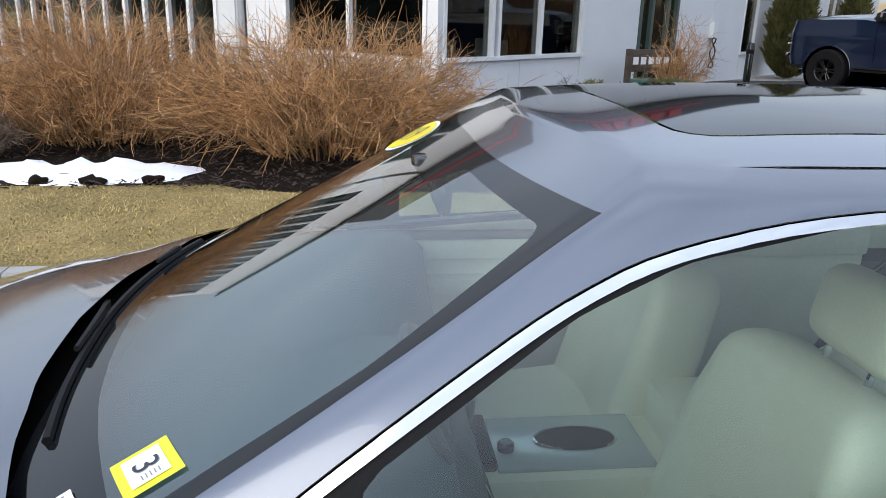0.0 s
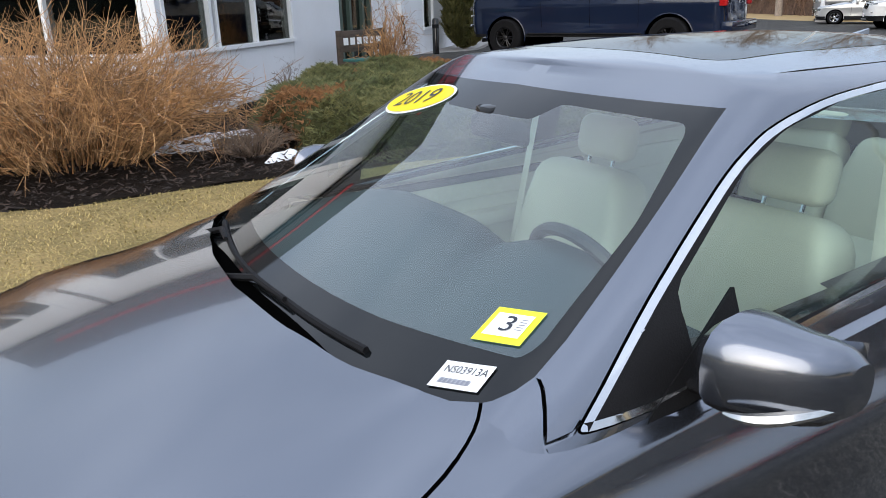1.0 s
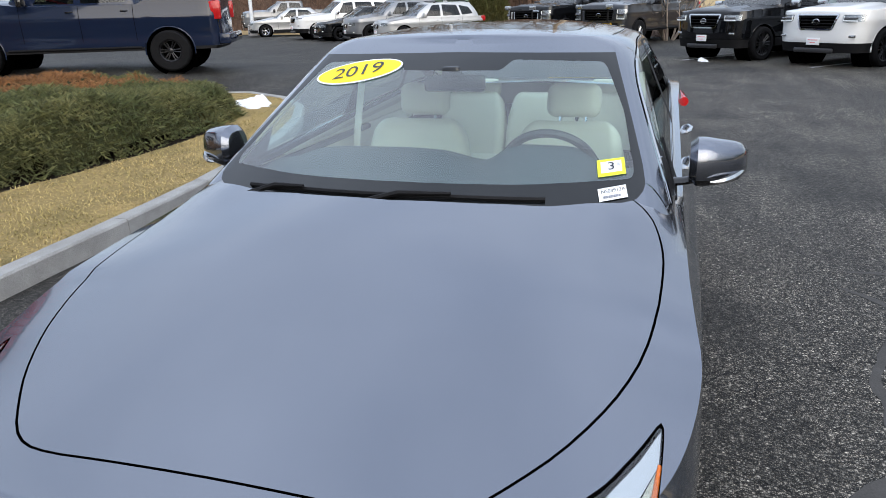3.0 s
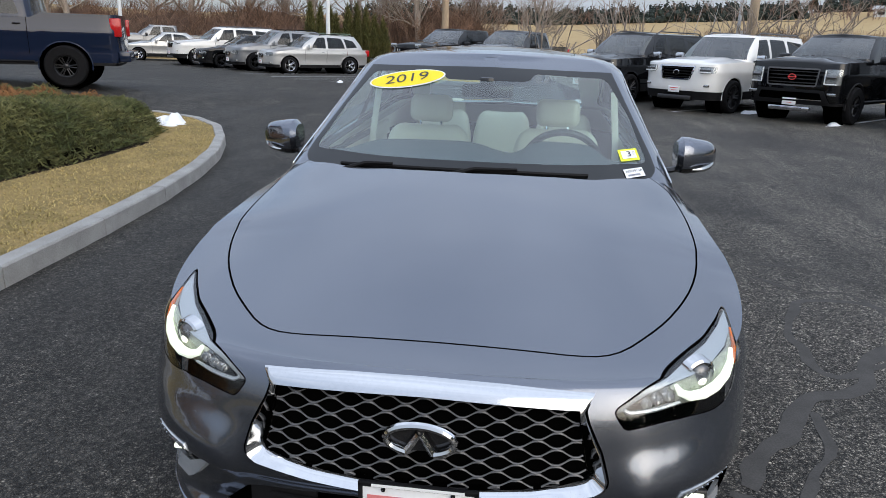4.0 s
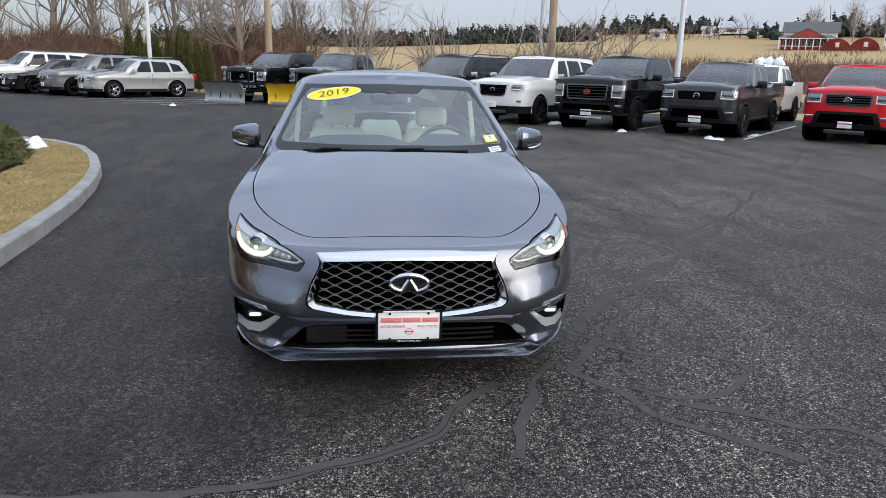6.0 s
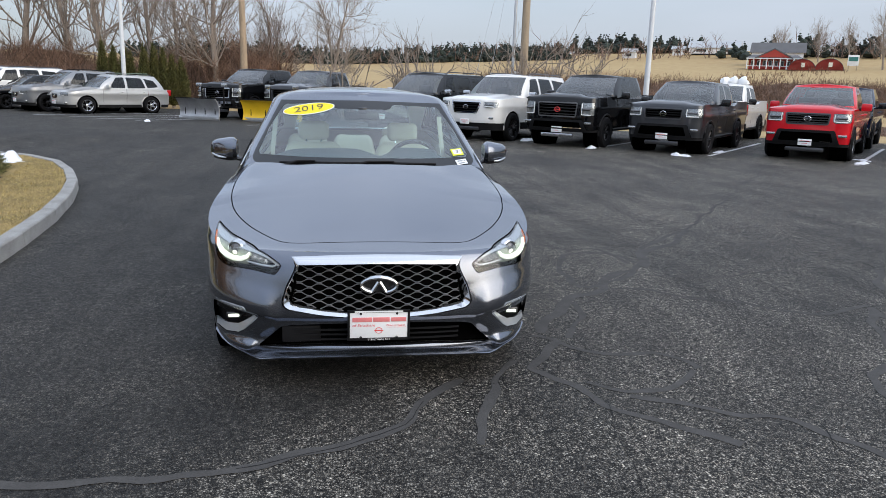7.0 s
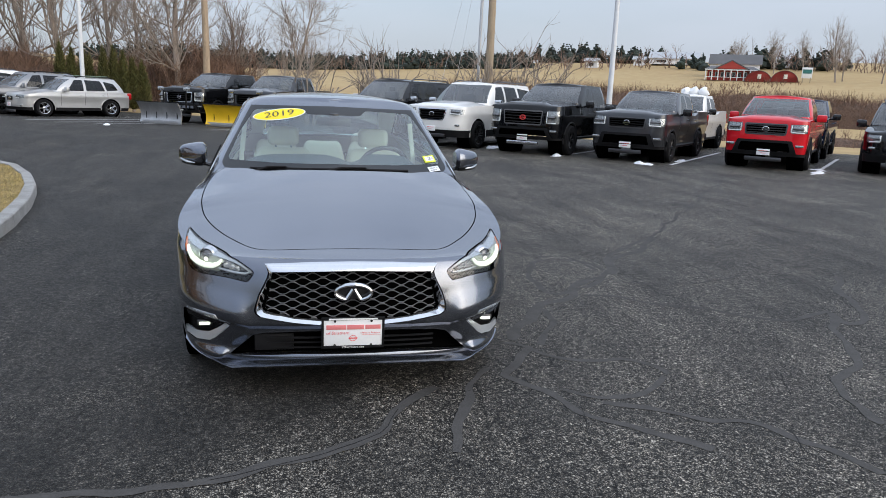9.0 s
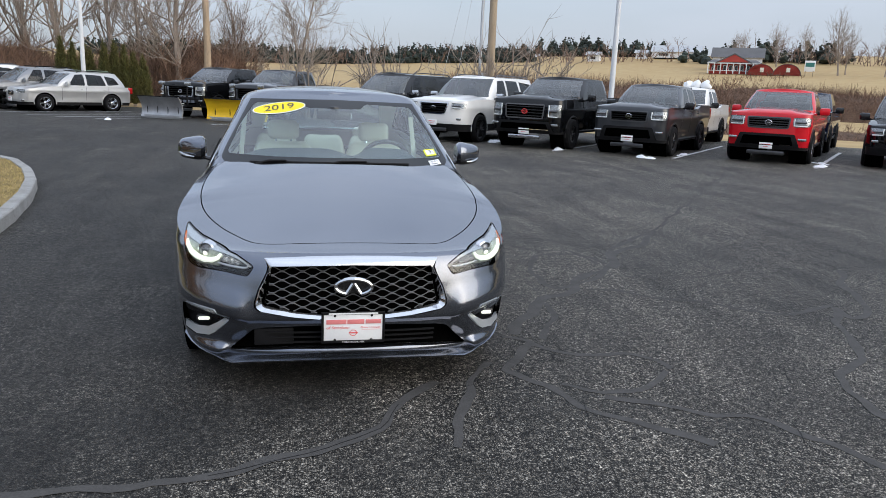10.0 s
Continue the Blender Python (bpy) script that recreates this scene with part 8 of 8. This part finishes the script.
    t = thing(name, label, "conifer", pose(x, y, z))
    part("trunk", tube(bmesh.new(), [(0, 0, 0), (0, 0, h * 0.4), (0, 0, h * 0.9)], [0.09, 0.06, 0.02], 7), "bark", t)
    rg = np.random.default_rng(seed)

    def surf(n):
        u = 1 - np.sqrt(rg.uniform(0, 1, n))
        a = rg.uniform(0, 2 * np.pi, n)
        lump = 1 + 0.16 * np.sin(3 * a + 7 * u + seed) + 0.1 * np.sin(7 * a - 11 * u)
        rr = r * (np.minimum(1, (u + 0.02) * 6) ** 0.5) * (1 - u**1.6) * lump * rg.uniform(0.82, 1.0, n)
        N = np.c_[np.cos(a), np.sin(a), np.full(n, 0.5)]
        return np.c_[rr * np.cos(a), rr * np.sin(a), 0.15 + u * (h - 0.15)], N / np.linalg.norm(N, axis=1)[:, None]
    # solid core in the shade colour, so gaps between sprays look deep
    part("inner_crown", lathe(bmesh.new(), [(r * 0.25, 0.12), (r * 0.72, h * 0.12), (r * 0.78, h * 0.3), (r * 0.55, h * 0.62), (r * 0.22, h * 0.86), (0.01, h * 0.97)], 11, "z"), "conifer_core", t)
    spray_cloud(rg, surf, n, leaf, 0.9, "conifer", "crown", "", t)
    return t


arborvitae("arborvitae", "dense dark green columnar arborvitae beside the wall", 14.0, 19.0, 4.2, 0.66, 6400, 0.05, 3, 0.25)
arborvitae("arborvitae", "dense dark green columnar arborvitae by the far door", 19.6, 24.6, 3.6, 0.7, 2800, 0.05, 4, 0.26)
for k, (x, y, h) in enumerate(((35.7, 11.15, 3.3), (35.9, 10.7, 3.1), (36.2, 10.25, 3.0), (36.1, 9.95, 2.7), (35.6, 9.2, 3.1), (35.8, 8.8, 3.2), (36.0, 8.4, 3.0), (36.2, 8.0, 2.7), (36.4, 7.6, 2.5))):
    arborvitae("arborvitae", "narrow dark green arborvitae in a row behind the lot", x, y, h, 0.36, 2600, 0.0, 20 + k, 0.17)


def bare_tree(name, label, x, y, h, seed, r=0.16, spread=0.75, forks=3, material="bark", up=0.06, depth=4, kids=4, lean=0.0):
    """A leafless tree: trunk, limbs and fine twigs."""
    R = random.Random(seed)
    T = Twigs()
    p, d = Vector((0, 0, -0.1)), Vector((lean, R.uniform(-0.05, 0.05), 1)).normalized()
    pts = [p.copy()]
    for i in range(8):
        d = (d + rand_dir(R) * 0.07 + Vector((0, 0, 0.05))).normalized()
        p = p + d * (h * 0.82 / 8)
        pts.append(p.copy())
    T.stem(pts, r, r * 0.25, 8)
    L = Twigs()
    for i in range(2, 9):
        for _ in range(forks):
            dd = (pts[i] - pts[i - 1]).normalized()
            nd = (dd * 0.6 + rand_dir(R, 0.2) * spread).normalized()
            grow_stem(L, R, pts[i], nd, h * R.uniform(0.20, 0.40) * (1.15 - 0.07 * i), r * (0.30 - 0.022 * i), depth - 1, 0.14, 0.62, kids, up, 0.60, 4)
    t = thing(name, label, "tree", pose(x, y, land(x, y) - 0.05), "bare trees")
    T.ob("trunk", material, t)
    L.ob("crown", material, t)
    return t


bare_tree("bare_tree", "young leafless tree with a rounded open crown", 41.5, 0.2, 7.6, 31, 0.13, 0.9, 4, depth=4, kids=5)
big = bare_tree("bare_tree", "broad leafless tree with dense ascending limbs", 40.2, 6.4, 11.0, 32, 0.20, 0.75, 5, up=0.10, depth=4, kids=4)
tall = bare_tree("bare_tree", "tall leafless roadside tree with thick trunk", 46.0, 15.6, 14.0, 33, 0.25, 0.62, 6, up=0.13, depth=4, kids=3, lean=0.05)
for k, (x, y, s, a, src) in enumerate(((44.0, 13.2, 0.92, 60, tall), (47.0, 18.8, 1.0, 150, tall), (46.0, 22.5, 0.9, 220, tall), (48.0, 26.0, 1.05, 300, tall), (45.0, 30.0, 0.95, 20, tall), (49.0, 34.0, 1.0, 100, tall), (44.5, 9.4, 0.8, 200, big), (47.5, 11.5, 0.9, 300, tall), (43, 38, 0.9, 30, tall), (43.5, 3.6, 0.6, 120, big))):
    o = copy_thing(src, pose(x, y, land(x, y) - 0.05, 0, 0, a))
    o.scale = (s, s, s)
sn = thing("snag", "peeling tan broken tree trunk without crown", "tree", pose(38.6, 4.75, -0.05))
part("trunk", tube(bmesh.new(), [(0, 0, 0), (0.05, 0, 3), (0.0, 0.05, 7), (0.1, 0.1, 11), (0.15, 0.05, 14)], [0.21, 0.18, 0.15, 0.12, 0.08], 10), "snag", sn)
for z, a in ((6.0, 0.5), (8.0, 2.2), (9.6, 4.0)):
    part("limb", tube(bmesh.new(), [(0.03, 0.04, z), (0.9 * math.cos(a), 0.9 * math.sin(a), z + 0.5), (1.9 * math.cos(a), 1.9 * math.sin(a), z + 1.4)], [0.07, 0.05, 0.02], 6), "bark", sn)
# sumac clumps behind the parked row
for k, (x, y, h) in enumerate(((25.3, -8.0, 2.9), (24.6, -9.2, 2.4), (26.2, -4.0, 2.7), (27.2, -2.4, 2.5), (25.4, -5.9, 2.3), (28.5, -0.4, 2.2))):
    R = random.Random(60 + k)
    T = Twigs()
    for _ in range(9):
        a = R.uniform(0, 6.28)
        grow_stem(T, R, Vector((0.2 * math.cos(a), 0.2 * math.sin(a), 0)), (Vector((math.cos(a), math.sin(a), 0)) * 0.5 + Vector((0, 0, 1))).normalized(), h * R.uniform(0.6, 0.95), 0.045, 3, 0.14, 0.75, 3, 0.03, 0.62, 5)
    s = thing("sumac", "bare branching sumac clump behind the parked trucks", "shrub", pose(x, y, 0), "sumac clumps")
    T.ob("crown", "bark", s)

# ---- far thickets, hedges and woods ----


def thicket(name, label, poly_pts, width, h, n, seed, material="scrub", r=0.02, density=5):
    """A belt of tangled stems along a line."""
    R = random.Random(seed)
    T = Twigs()
    segs = [(Vector(a), Vector(b)) for a, b in zip(poly_pts, poly_pts[1:])]
    tot = sum((b - a).length for a, b in segs)
    for _ in range(n):
        q = R.uniform(0, tot)
        for a, b in segs:
            if q <= (b - a).length:
                break
            q -= (b - a).length
        d2 = (b - a).normalized()
        p2 = a + d2 * q + Vector((-d2.y, d2.x)) * R.uniform(-width / 2, width / 2)
        p = Vector((p2.x, p2.y, land(p2.x, p2.y) - 0.05))
        hh = h * R.uniform(0.45, 1.05) * (0.8 + 0.4 * noise.noise(p * 0.12))
        grow_stem(T, R, p, (Vector((0, 0, 1)) + rand_dir(R) * 0.45).normalized(), hh * 0.62, r, 2, 0.16, 0.8, density, 0.03, 0.6)
    o = T.ob(name, material)
    return tagged(o, label, "thicket", "", "stuff")


thicket("thicket", "tangled brown leafless thicket behind the lot", [(39.0, 3.5), (42.0, 6.5), (43.5, 13), (45, 22), (50, 34), (54, 48)], 4.5, 5.4, 460, 5, "scrub", 0.030, 4)
thicket("thicket", "russet brush under the far trees", [(46, 3), (50, 14), (54, 28), (60, 48)], 4.0, 3.8, 330, 15, "scrub", 0.05, 3)
thicket("thicket", "tall grey-brown leafless saplings behind the thicket", [(44.0, 2.0), (48, 14), (52, 28), (58, 48)], 6.0, 7.5, 150, 6, "bark_far", 0.035, 4)
thicket("thicket", "low russet scrub hedge at the field's edge", [(62, -14), (60, -22), (57, -28), (55, -36), (50, -43), (44, -50)], 9.0, 3.0, 430, 7, "scrub", 0.04, 4)
thicket("thicket", "low tawny brush behind the parked trucks", [(33, 0), (31, -9), (29, -16), (26, -23), (22, -30)], 5.0, 1.2, 320, 17, "scrub", 0.014, 4)
thicket("thicket", "russet brush along the far field edge", [(95, -58), (120, -70), (140, -88), (150, -110)], 10.0, 2.4, 200, 8, "scrub", 0.05, 3)


def brush_bank(pts, width, h, seed):
    """Matted dead growth that fills a thicket: a lumpy, ragged bank along a line."""
    rows = []
    q = along(pts, 0.7)
    for i, p in enumerate(q):
        d = (q[min(i + 1, len(q) - 1)] - q[max(i - 1, 0)]).normalized()
        n_ = Vector((-d.y, d.x, 0))
        row = []
        for u in np.linspace(-1, 1, 15):
            c = p + n_ * (u * width / 2)
            k = 0.75 + 0.30 * noise.noise(c * 0.30 + Vector((seed, 0, 0))) + 0.18 * noise.noise(c * 1.1) + 0.12 * noise.noise(c * 4.1)
            row.append(Vector((c.x, c.y, land(c.x, c.y) - 0.1 + h * max(0.0, k) * (1 - u**4))))
        rows.append(row)
    bm = bmesh.new()
    grid(bm, rows)
    bmesh.ops.recalc_face_normals(bm, faces=bm.faces[:])
    R, T = random.Random(seed), Twigs()
    for _ in range(int(len(q) * 190)):
        row = R.choice(rows)
        p = row[R.randint(1, 13)] + Vector((R.uniform(-0.4, 0.4), R.uniform(-0.4, 0.4), -0.1))
        d = (Vector((0, 0, 1)) + rand_dir(R) * 0.8).normalized()
        T.stem([p, p + d * h * R.uniform(0.12, 0.42)], 0.016, 0.005)
    tagged(T.ob("brush_twigs", "scrub"), "fine russet twigs standing in the matted brush", "brush", "", "stuff")
    return solid("brush", bm, "brush", "matted russet dead brush among the thicket stems", "brush", kind="stuff", smooth=0)


brush_bank([(40.5, 3.2), (43.0, 6.5), (44.5, 13), (46, 22), (51, 34), (55, 48)], 5.0, 3.1, 3)
brush_bank([(62, -13), (60, -22), (57, -28), (55, -36), (50, -43), (43, -51)], 8.0, 2.7, 5)
brush_bank([(33, 0), (31, -9), (29, -16), (26, -23), (22, -30)], 3.5, 0.5, 7)


def far_woods(name, label, pts, h, n, seed, material):
    """A distant belt of trees: uneven clumps of foliage on stems."""
    R = random.Random(seed)
    V, F = [], []
    ico = bmesh.new()
    bmesh.ops.create_icosphere(ico, subdivisions=1, radius=1)
    iv, if_ = [v.co.copy() for v in ico.verts], [[v.index for v in f.verts] for f in ico.faces]
    ico.free()
    segs = [(Vector(a), Vector(b)) for a, b in zip(pts, pts[1:])]
    for _ in range(n):
        a, b = R.choice(segs)
        u = R.random()
        p = a.lerp(b, u) + Vector((R.uniform(-6, 6), R.uniform(-6, 6)))
        z = land(p.x, p.y)
        H = h * R.uniform(0.5, 1.1) * (0.85 + 0.5 * noise.noise(Vector((p.x, p.y, 0)) * 0.02))
        for k in range(9):
            q = k / 8
            w = H * 0.26 * (1.2 - q) * R.uniform(0.6, 1.3)
            c = Vector((p.x + R.uniform(-1, 1) * w * 0.8, p.y + R.uniform(-1, 1) * w * 0.8, z + H * (0.12 + 0.85 * q)))
            k0 = len(V)
            V.extend(c + Vector((v.x * w, v.y * w, v.z * w * 0.75)) * R.uniform(0.75, 1.2) for v in iv)
            F.extend([k0 + i for i in f] for f in if_)
    return from_arrays(name, V, F, material, label, "woods")


far_woods("far_woods", "distant dark evergreen tree line on the hill", [(240, 60), (245, 0), (247, -30), (243, -62), (240, -74)], 6.6, 520, 3, "pine_far")
far_woods("far_woods", "distant dark evergreens left of the barn", [(262, -92), (259, -112), (254, -132)], 8.0, 90, 9, "pine_far")
far_woods("far_woods", "distant dark evergreens behind the farm", [(205, -118), (196, -132), (186, -150)], 8.0, 26, 10, "pine_far")
far_woods("far_woods", "dark tree line across the road", [(-160, 90), (-150, -60), (-90, -140), (20, -165), (100, -160)], 19.0, 380, 14, "pine_far")
thicket("bare_woods", "distant leafless tree line on the hill", [(238, 40), (244, -30), (240, -70), (224, -88), (214, -120)], 14.0, 9.0, 240, 11, "bark_far", 0.12, 4)
thicket("bare_woods", "distant leafless trees behind the farm", [(205, -128), (188, -140), (170, -150), (150, -165)], 10.0, 10.0, 90, 12, "bark_far", 0.12, 4)
for k, (x, y, s) in enumerate(((149, -121.5, 0.95), (151, -125, 0.7), (140, -126, 0.75), (186, -118, 0.6), (180, -127, 0.75), (176, -133, 0.7), (192, -124, 0.6))):
    o = copy_thing(tall, pose(x, y, land(x, y), 0, 0, 70 * k))
    o.scale = (s, s, s)

# ---- farm on the hill ----


def house(name, label, x, y, yaw, L, W, wall_h, roof_h, wall_mat, roof_mat, windows=5, porch=False):
    h = thing(name, label, "building", pose(x, y, land(x, y) - 0.2, 0, 0, yaw), "far farm buildings")
    part("wall", boxes(((0, 0, wall_h / 2), (L, W, wall_h))), wall_mat, h, smooth=0)
    bm = bmesh.new()
    e = 0.5
    v = [bm.verts.new(p) for p in ((-L / 2 - e, -W / 2 - e, wall_h - 0.1), (L / 2 + e, -W / 2 - e, wall_h - 0.1), (L / 2 + e, 0, wall_h + roof_h), (-L / 2 - e, 0, wall_h + roof_h), (-L / 2 - e, W / 2 + e, wall_h - 0.1), (L / 2 + e, W / 2 + e, wall_h - 0.1))]
    for f in ((0, 1, 2, 3), (3, 2, 5, 4), (0, 3, 4), (1, 5, 2), (0, 4, 5, 1)):
        bm.faces.new([v[i] for i in f])
    bmesh.ops.recalc_face_normals(bm, faces=bm.faces[:])
    part("roof", bm, roof_mat, h, smooth=0)
    for k in range(windows):
        u = -L / 2 + L * (k + 0.5) / windows
        w = part("window", boxes(((u, -W / 2 - 0.03, wall_h * 0.52), (L / windows * 0.5, 0.08, wall_h * 0.5))), "frame_white", h, smooth=0)
        part("pane", boxes(((u, -W / 2 - 0.08, wall_h * 0.52), (L / windows * 0.4, 0.04, wall_h * 0.4))), "glass_dark", w, smooth=0)
    return h


FY = -123.6
house("barn", "long white barn with a pale metal roof", 225.8, -122.3, FY, 15, 9, 1.9, 2.2, "siding", "roof_metal", 2)
def farm_shop(x, y, yaw):
    """A red shop front: a gable over a porch on white columns."""
    h = thing("farm_shop", "red gabled farm shop with a white-columned porch", "building", pose(x, y, land(x, y) - 0.2, 0, 0, yaw), "far farm buildings")
    part("wall", boxes(((0, 0, 1.3), (11.0, 5.0, 2.6))), "barn_red", h, smooth=0)
    bm = bmesh.new()
    v = [bm.verts.new(p) for p in ((-6.2, -4.6, 2.6), (6.2, -4.6, 2.6), (5.0, 0.4, 3.5), (-5.0, 0.4, 3.5), (-6.2, 3.0, 2.6), (6.2, 3.0, 2.6))]
    for f in ((0, 1, 2, 3), (3, 2, 5, 4), (0, 3, 4), (1, 5, 2), (0, 4, 5, 1)):
        bm.faces.new([v[i] for i in f])
    bmesh.ops.recalc_face_normals(bm, faces=bm.faces[:])
    part("porch_roof", bm, "roof_grey", h, smooth=0)
    for z0, w_, d_, m_ in ((2.75, 3.4, 0.0, "barn_red"), (2.95, 4.1, -0.06, "roof_grey")):
        bm = bmesh.new()
        top = 4.55 if m_ == "barn_red" else 4.85
        lo = [(-w_, z0), (0, top), (w_, z0)] if m_ == "barn_red" else [(-w_, 2.7), (0, top), (w_, 2.7), (w_, 2.45), (0, top - 0.28), (-w_, 2.45)]
        fs = [bm.verts.new((q, -4.65 + d_, z)) for q, z in lo]
        bk = [bm.verts.new((q, 0.5, z)) for q, z in lo]
        bm.faces.new(fs), bm.faces.new(bk[::-1])
        for i in range(len(lo)):
            j = (i + 1) % len(lo)
            bm.faces.new((fs[i], bk[i], bk[j], fs[j]))
        bmesh.ops.recalc_face_normals(bm, faces=bm.faces[:])
        part("gable" if m_ == "barn_red" else "gable_roof", bm, m_, h, smooth=0)
    part("porch_beam", boxes(((0, -4.4, 2.5), (12.0, 0.25, 0.28))), "frame_white", h, smooth=0)
    for k in range(9):
        part("column", boxes(((-5.8 + 1.45 * k, -4.4, 1.25), (0.22, 0.22, 2.5))), "frame_white", h, smooth=0)
    for k in range(8):
        part("rail", boxes(((-5.07 + 1.45 * k, -4.4, 0.75), (1.2, 0.08, 0.12))), "frame_white", h, smooth=0)
        w = part("window", boxes(((-4.6 + 1.3 * k, -2.53, 1.4), (0.8, 0.08, 1.3))), "frame_white", h, smooth=0)
        part("pane", boxes(((-4.6 + 1.3 * k, -2.58, 1.4), (0.62, 0.04, 1.1))), "glass_dark", w, smooth=0)
    return h


farm_shop(166.0, -105.8, FY)
house("farmhouse", "low farmhouse with a long dark roof behind the shop", 177, -113.5, FY, 12, 8, 3.2, 2.6, "siding", "roof_grey", 4)
house("house", "pale house among bare trees beyond the farm", 196, -142, FY, 10, 7, 2.4, 1.4, "siding", "roof_metal", 5)
house("shed", "small pale field shed", 229, -95, FY, 4, 3, 2.2, 1.0, "siding", "roof_metal", 1)
house("shed", "small pale shed near the barn", 230, -112, FY, 3.5, 3, 2.0, 1.0, "siding", "roof_metal", 1)
for k, (x, y) in enumerate(((158.6, -108.3), (155.4, -112.9))):
    g = thing("greenhouse_hut", "red round-roofed hut on the farm", "building", pose(x, y, land(x, y) - 0.1, 0, 0, FY), "round huts")
    bm = bmesh.new()
    arc = [(3.0 * math.cos(a), 2.6 * math.sin(a)) for a in np.linspace(0, math.pi, 15)]
    grid(bm, [[(x_, y_, z_) for x_, z_ in arc] for y_ in (-3, 3)])
    bmesh.ops.recalc_face_normals(bm, faces=bm.faces[:])
    part("roof", thicken(bm, 0.1), "roof_grey", g)
    bm = bmesh.new()
    bm.faces.new([bm.verts.new((x_, -2.9, z_)) for x_, z_ in arc])
    bmesh.ops.solidify(bm, geom=bm.faces[:], thickness=0.1)
    part("front", bm, "barn_red", g)
    part("window", boxes(((0.2, -3.05, 1.2), (0.8, 0.08, 1.0))), "cream_trim", g)
sg = thing("road_sign", "pale roadside sign board on two posts", "sign", pose(149.6, -114.5, land(149.6, -114.5), 0, 0, FY))
part("board", boxes(((0, 0, 2.3), (2.2, 0.15, 2.4)), bevel=0.03), "siding", sg)
part("panel", boxes(((0, -0.1, 2.6), (1.8, 0.06, 0.9))), "teal", sg)
for x in (-0.8, 0.8):
    part("post", boxes(((x, 0, 0.6), (0.15, 0.15, 1.3))), "pole_wood", sg)

# ---- poles and lot furniture ----


def light_pole(x, y, h, tilt=0.0):
    t = thing("light_pole", "tall pale steel parking lot light pole", "light pole", pose(x, y, 0, 0, tilt, 0), "light poles")
    part("pole", tube(bmesh.new(), [(0, 0, 0.5), (0, 0, h)], [0.105, 0.07], 12), "pole_white", t)
    part("base", lathe(bmesh.new(), [(0.28, 0), (0.28, 0.55), (0.25, 0.6), (0.002, 0.6)], 16, "z"), "concrete", t)
    part("arm", tube(bmesh.new(), [(-0.5, 0, h - 0.05), (0.5, 0, h - 0.05)], 0.04, 6), "pole_white", t)
    for s in (-1, 1):
        part("lamp_head", boxes(((s * 0.7, 0, h - 0.05), (0.5, 0.35, 0.12)), bevel=0.03), "pole_white", t)


light_pole(22.6, -11.2, 9.0)
light_pole(33.4, 9.6, 9.0)
light_pole(38.0, 22.5, 9.0)
up = thing("utility_pole", "weathered wooden utility pole with a metal conduit", "utility pole", pose(25.6, -7.35, 0))
part("pole", tube(bmesh.new(), [(0, 0, 0), (0.06, 0.0, 11)], [0.17, 0.12], 12), "pole_wood", up)
part("conduit", tube(bmesh.new(), [(0.15, 0.42, 0), (0.18, 0.36, 8)], 0.06, 8), "galv", up)
part("bracket", boxes(((0.1, 0.25, 2.0), (0.08, 0.3, 0.3))), "galv", up)
part("bracket", boxes(((0.12, 0.2, 5.2), (0.06, 0.4, 0.06))), "galv", up)
for k, (dx, dy) in enumerate(((-0.3, 1.7), (0.2, 2.3))):
    bm = tube(bmesh.new(), [(0.06, 0, 10.5), (dx, dy, 0.0)], 0.006, 4)
    part("guy_wire", bm, "galv", up)
tr = thing("transformer_box", "green utility transformer cabinet on a pad", "transformer", pose(35.0, 9.95, 0, 0, 0, 20))
part("cabinet", boxes(((0, 0, 0.9), (1.2, 1.9, 1.5)), bevel=0.05), "box_green", tr)
part("pad", boxes(((0, 0, 0.08), (1.5, 2.2, 0.16)), bevel=0.02), "concrete", tr)
fence = thing("fence", "brown wooden board fence beyond the lot", "fence", pose(43, 44, 0, 0, 0, 118))
for k in range(40):
    part("board", boxes(((k * 0.3 - 6, 0, 0.9), (0.28, 0.03, 1.8))), "fence_wood", fence, smooth=0)
for z in (0.4, 1.4):
    part("rail", boxes(((-0.1, 0.05, z), (12, 0.05, 0.1))), "fence_wood", fence, smooth=0)
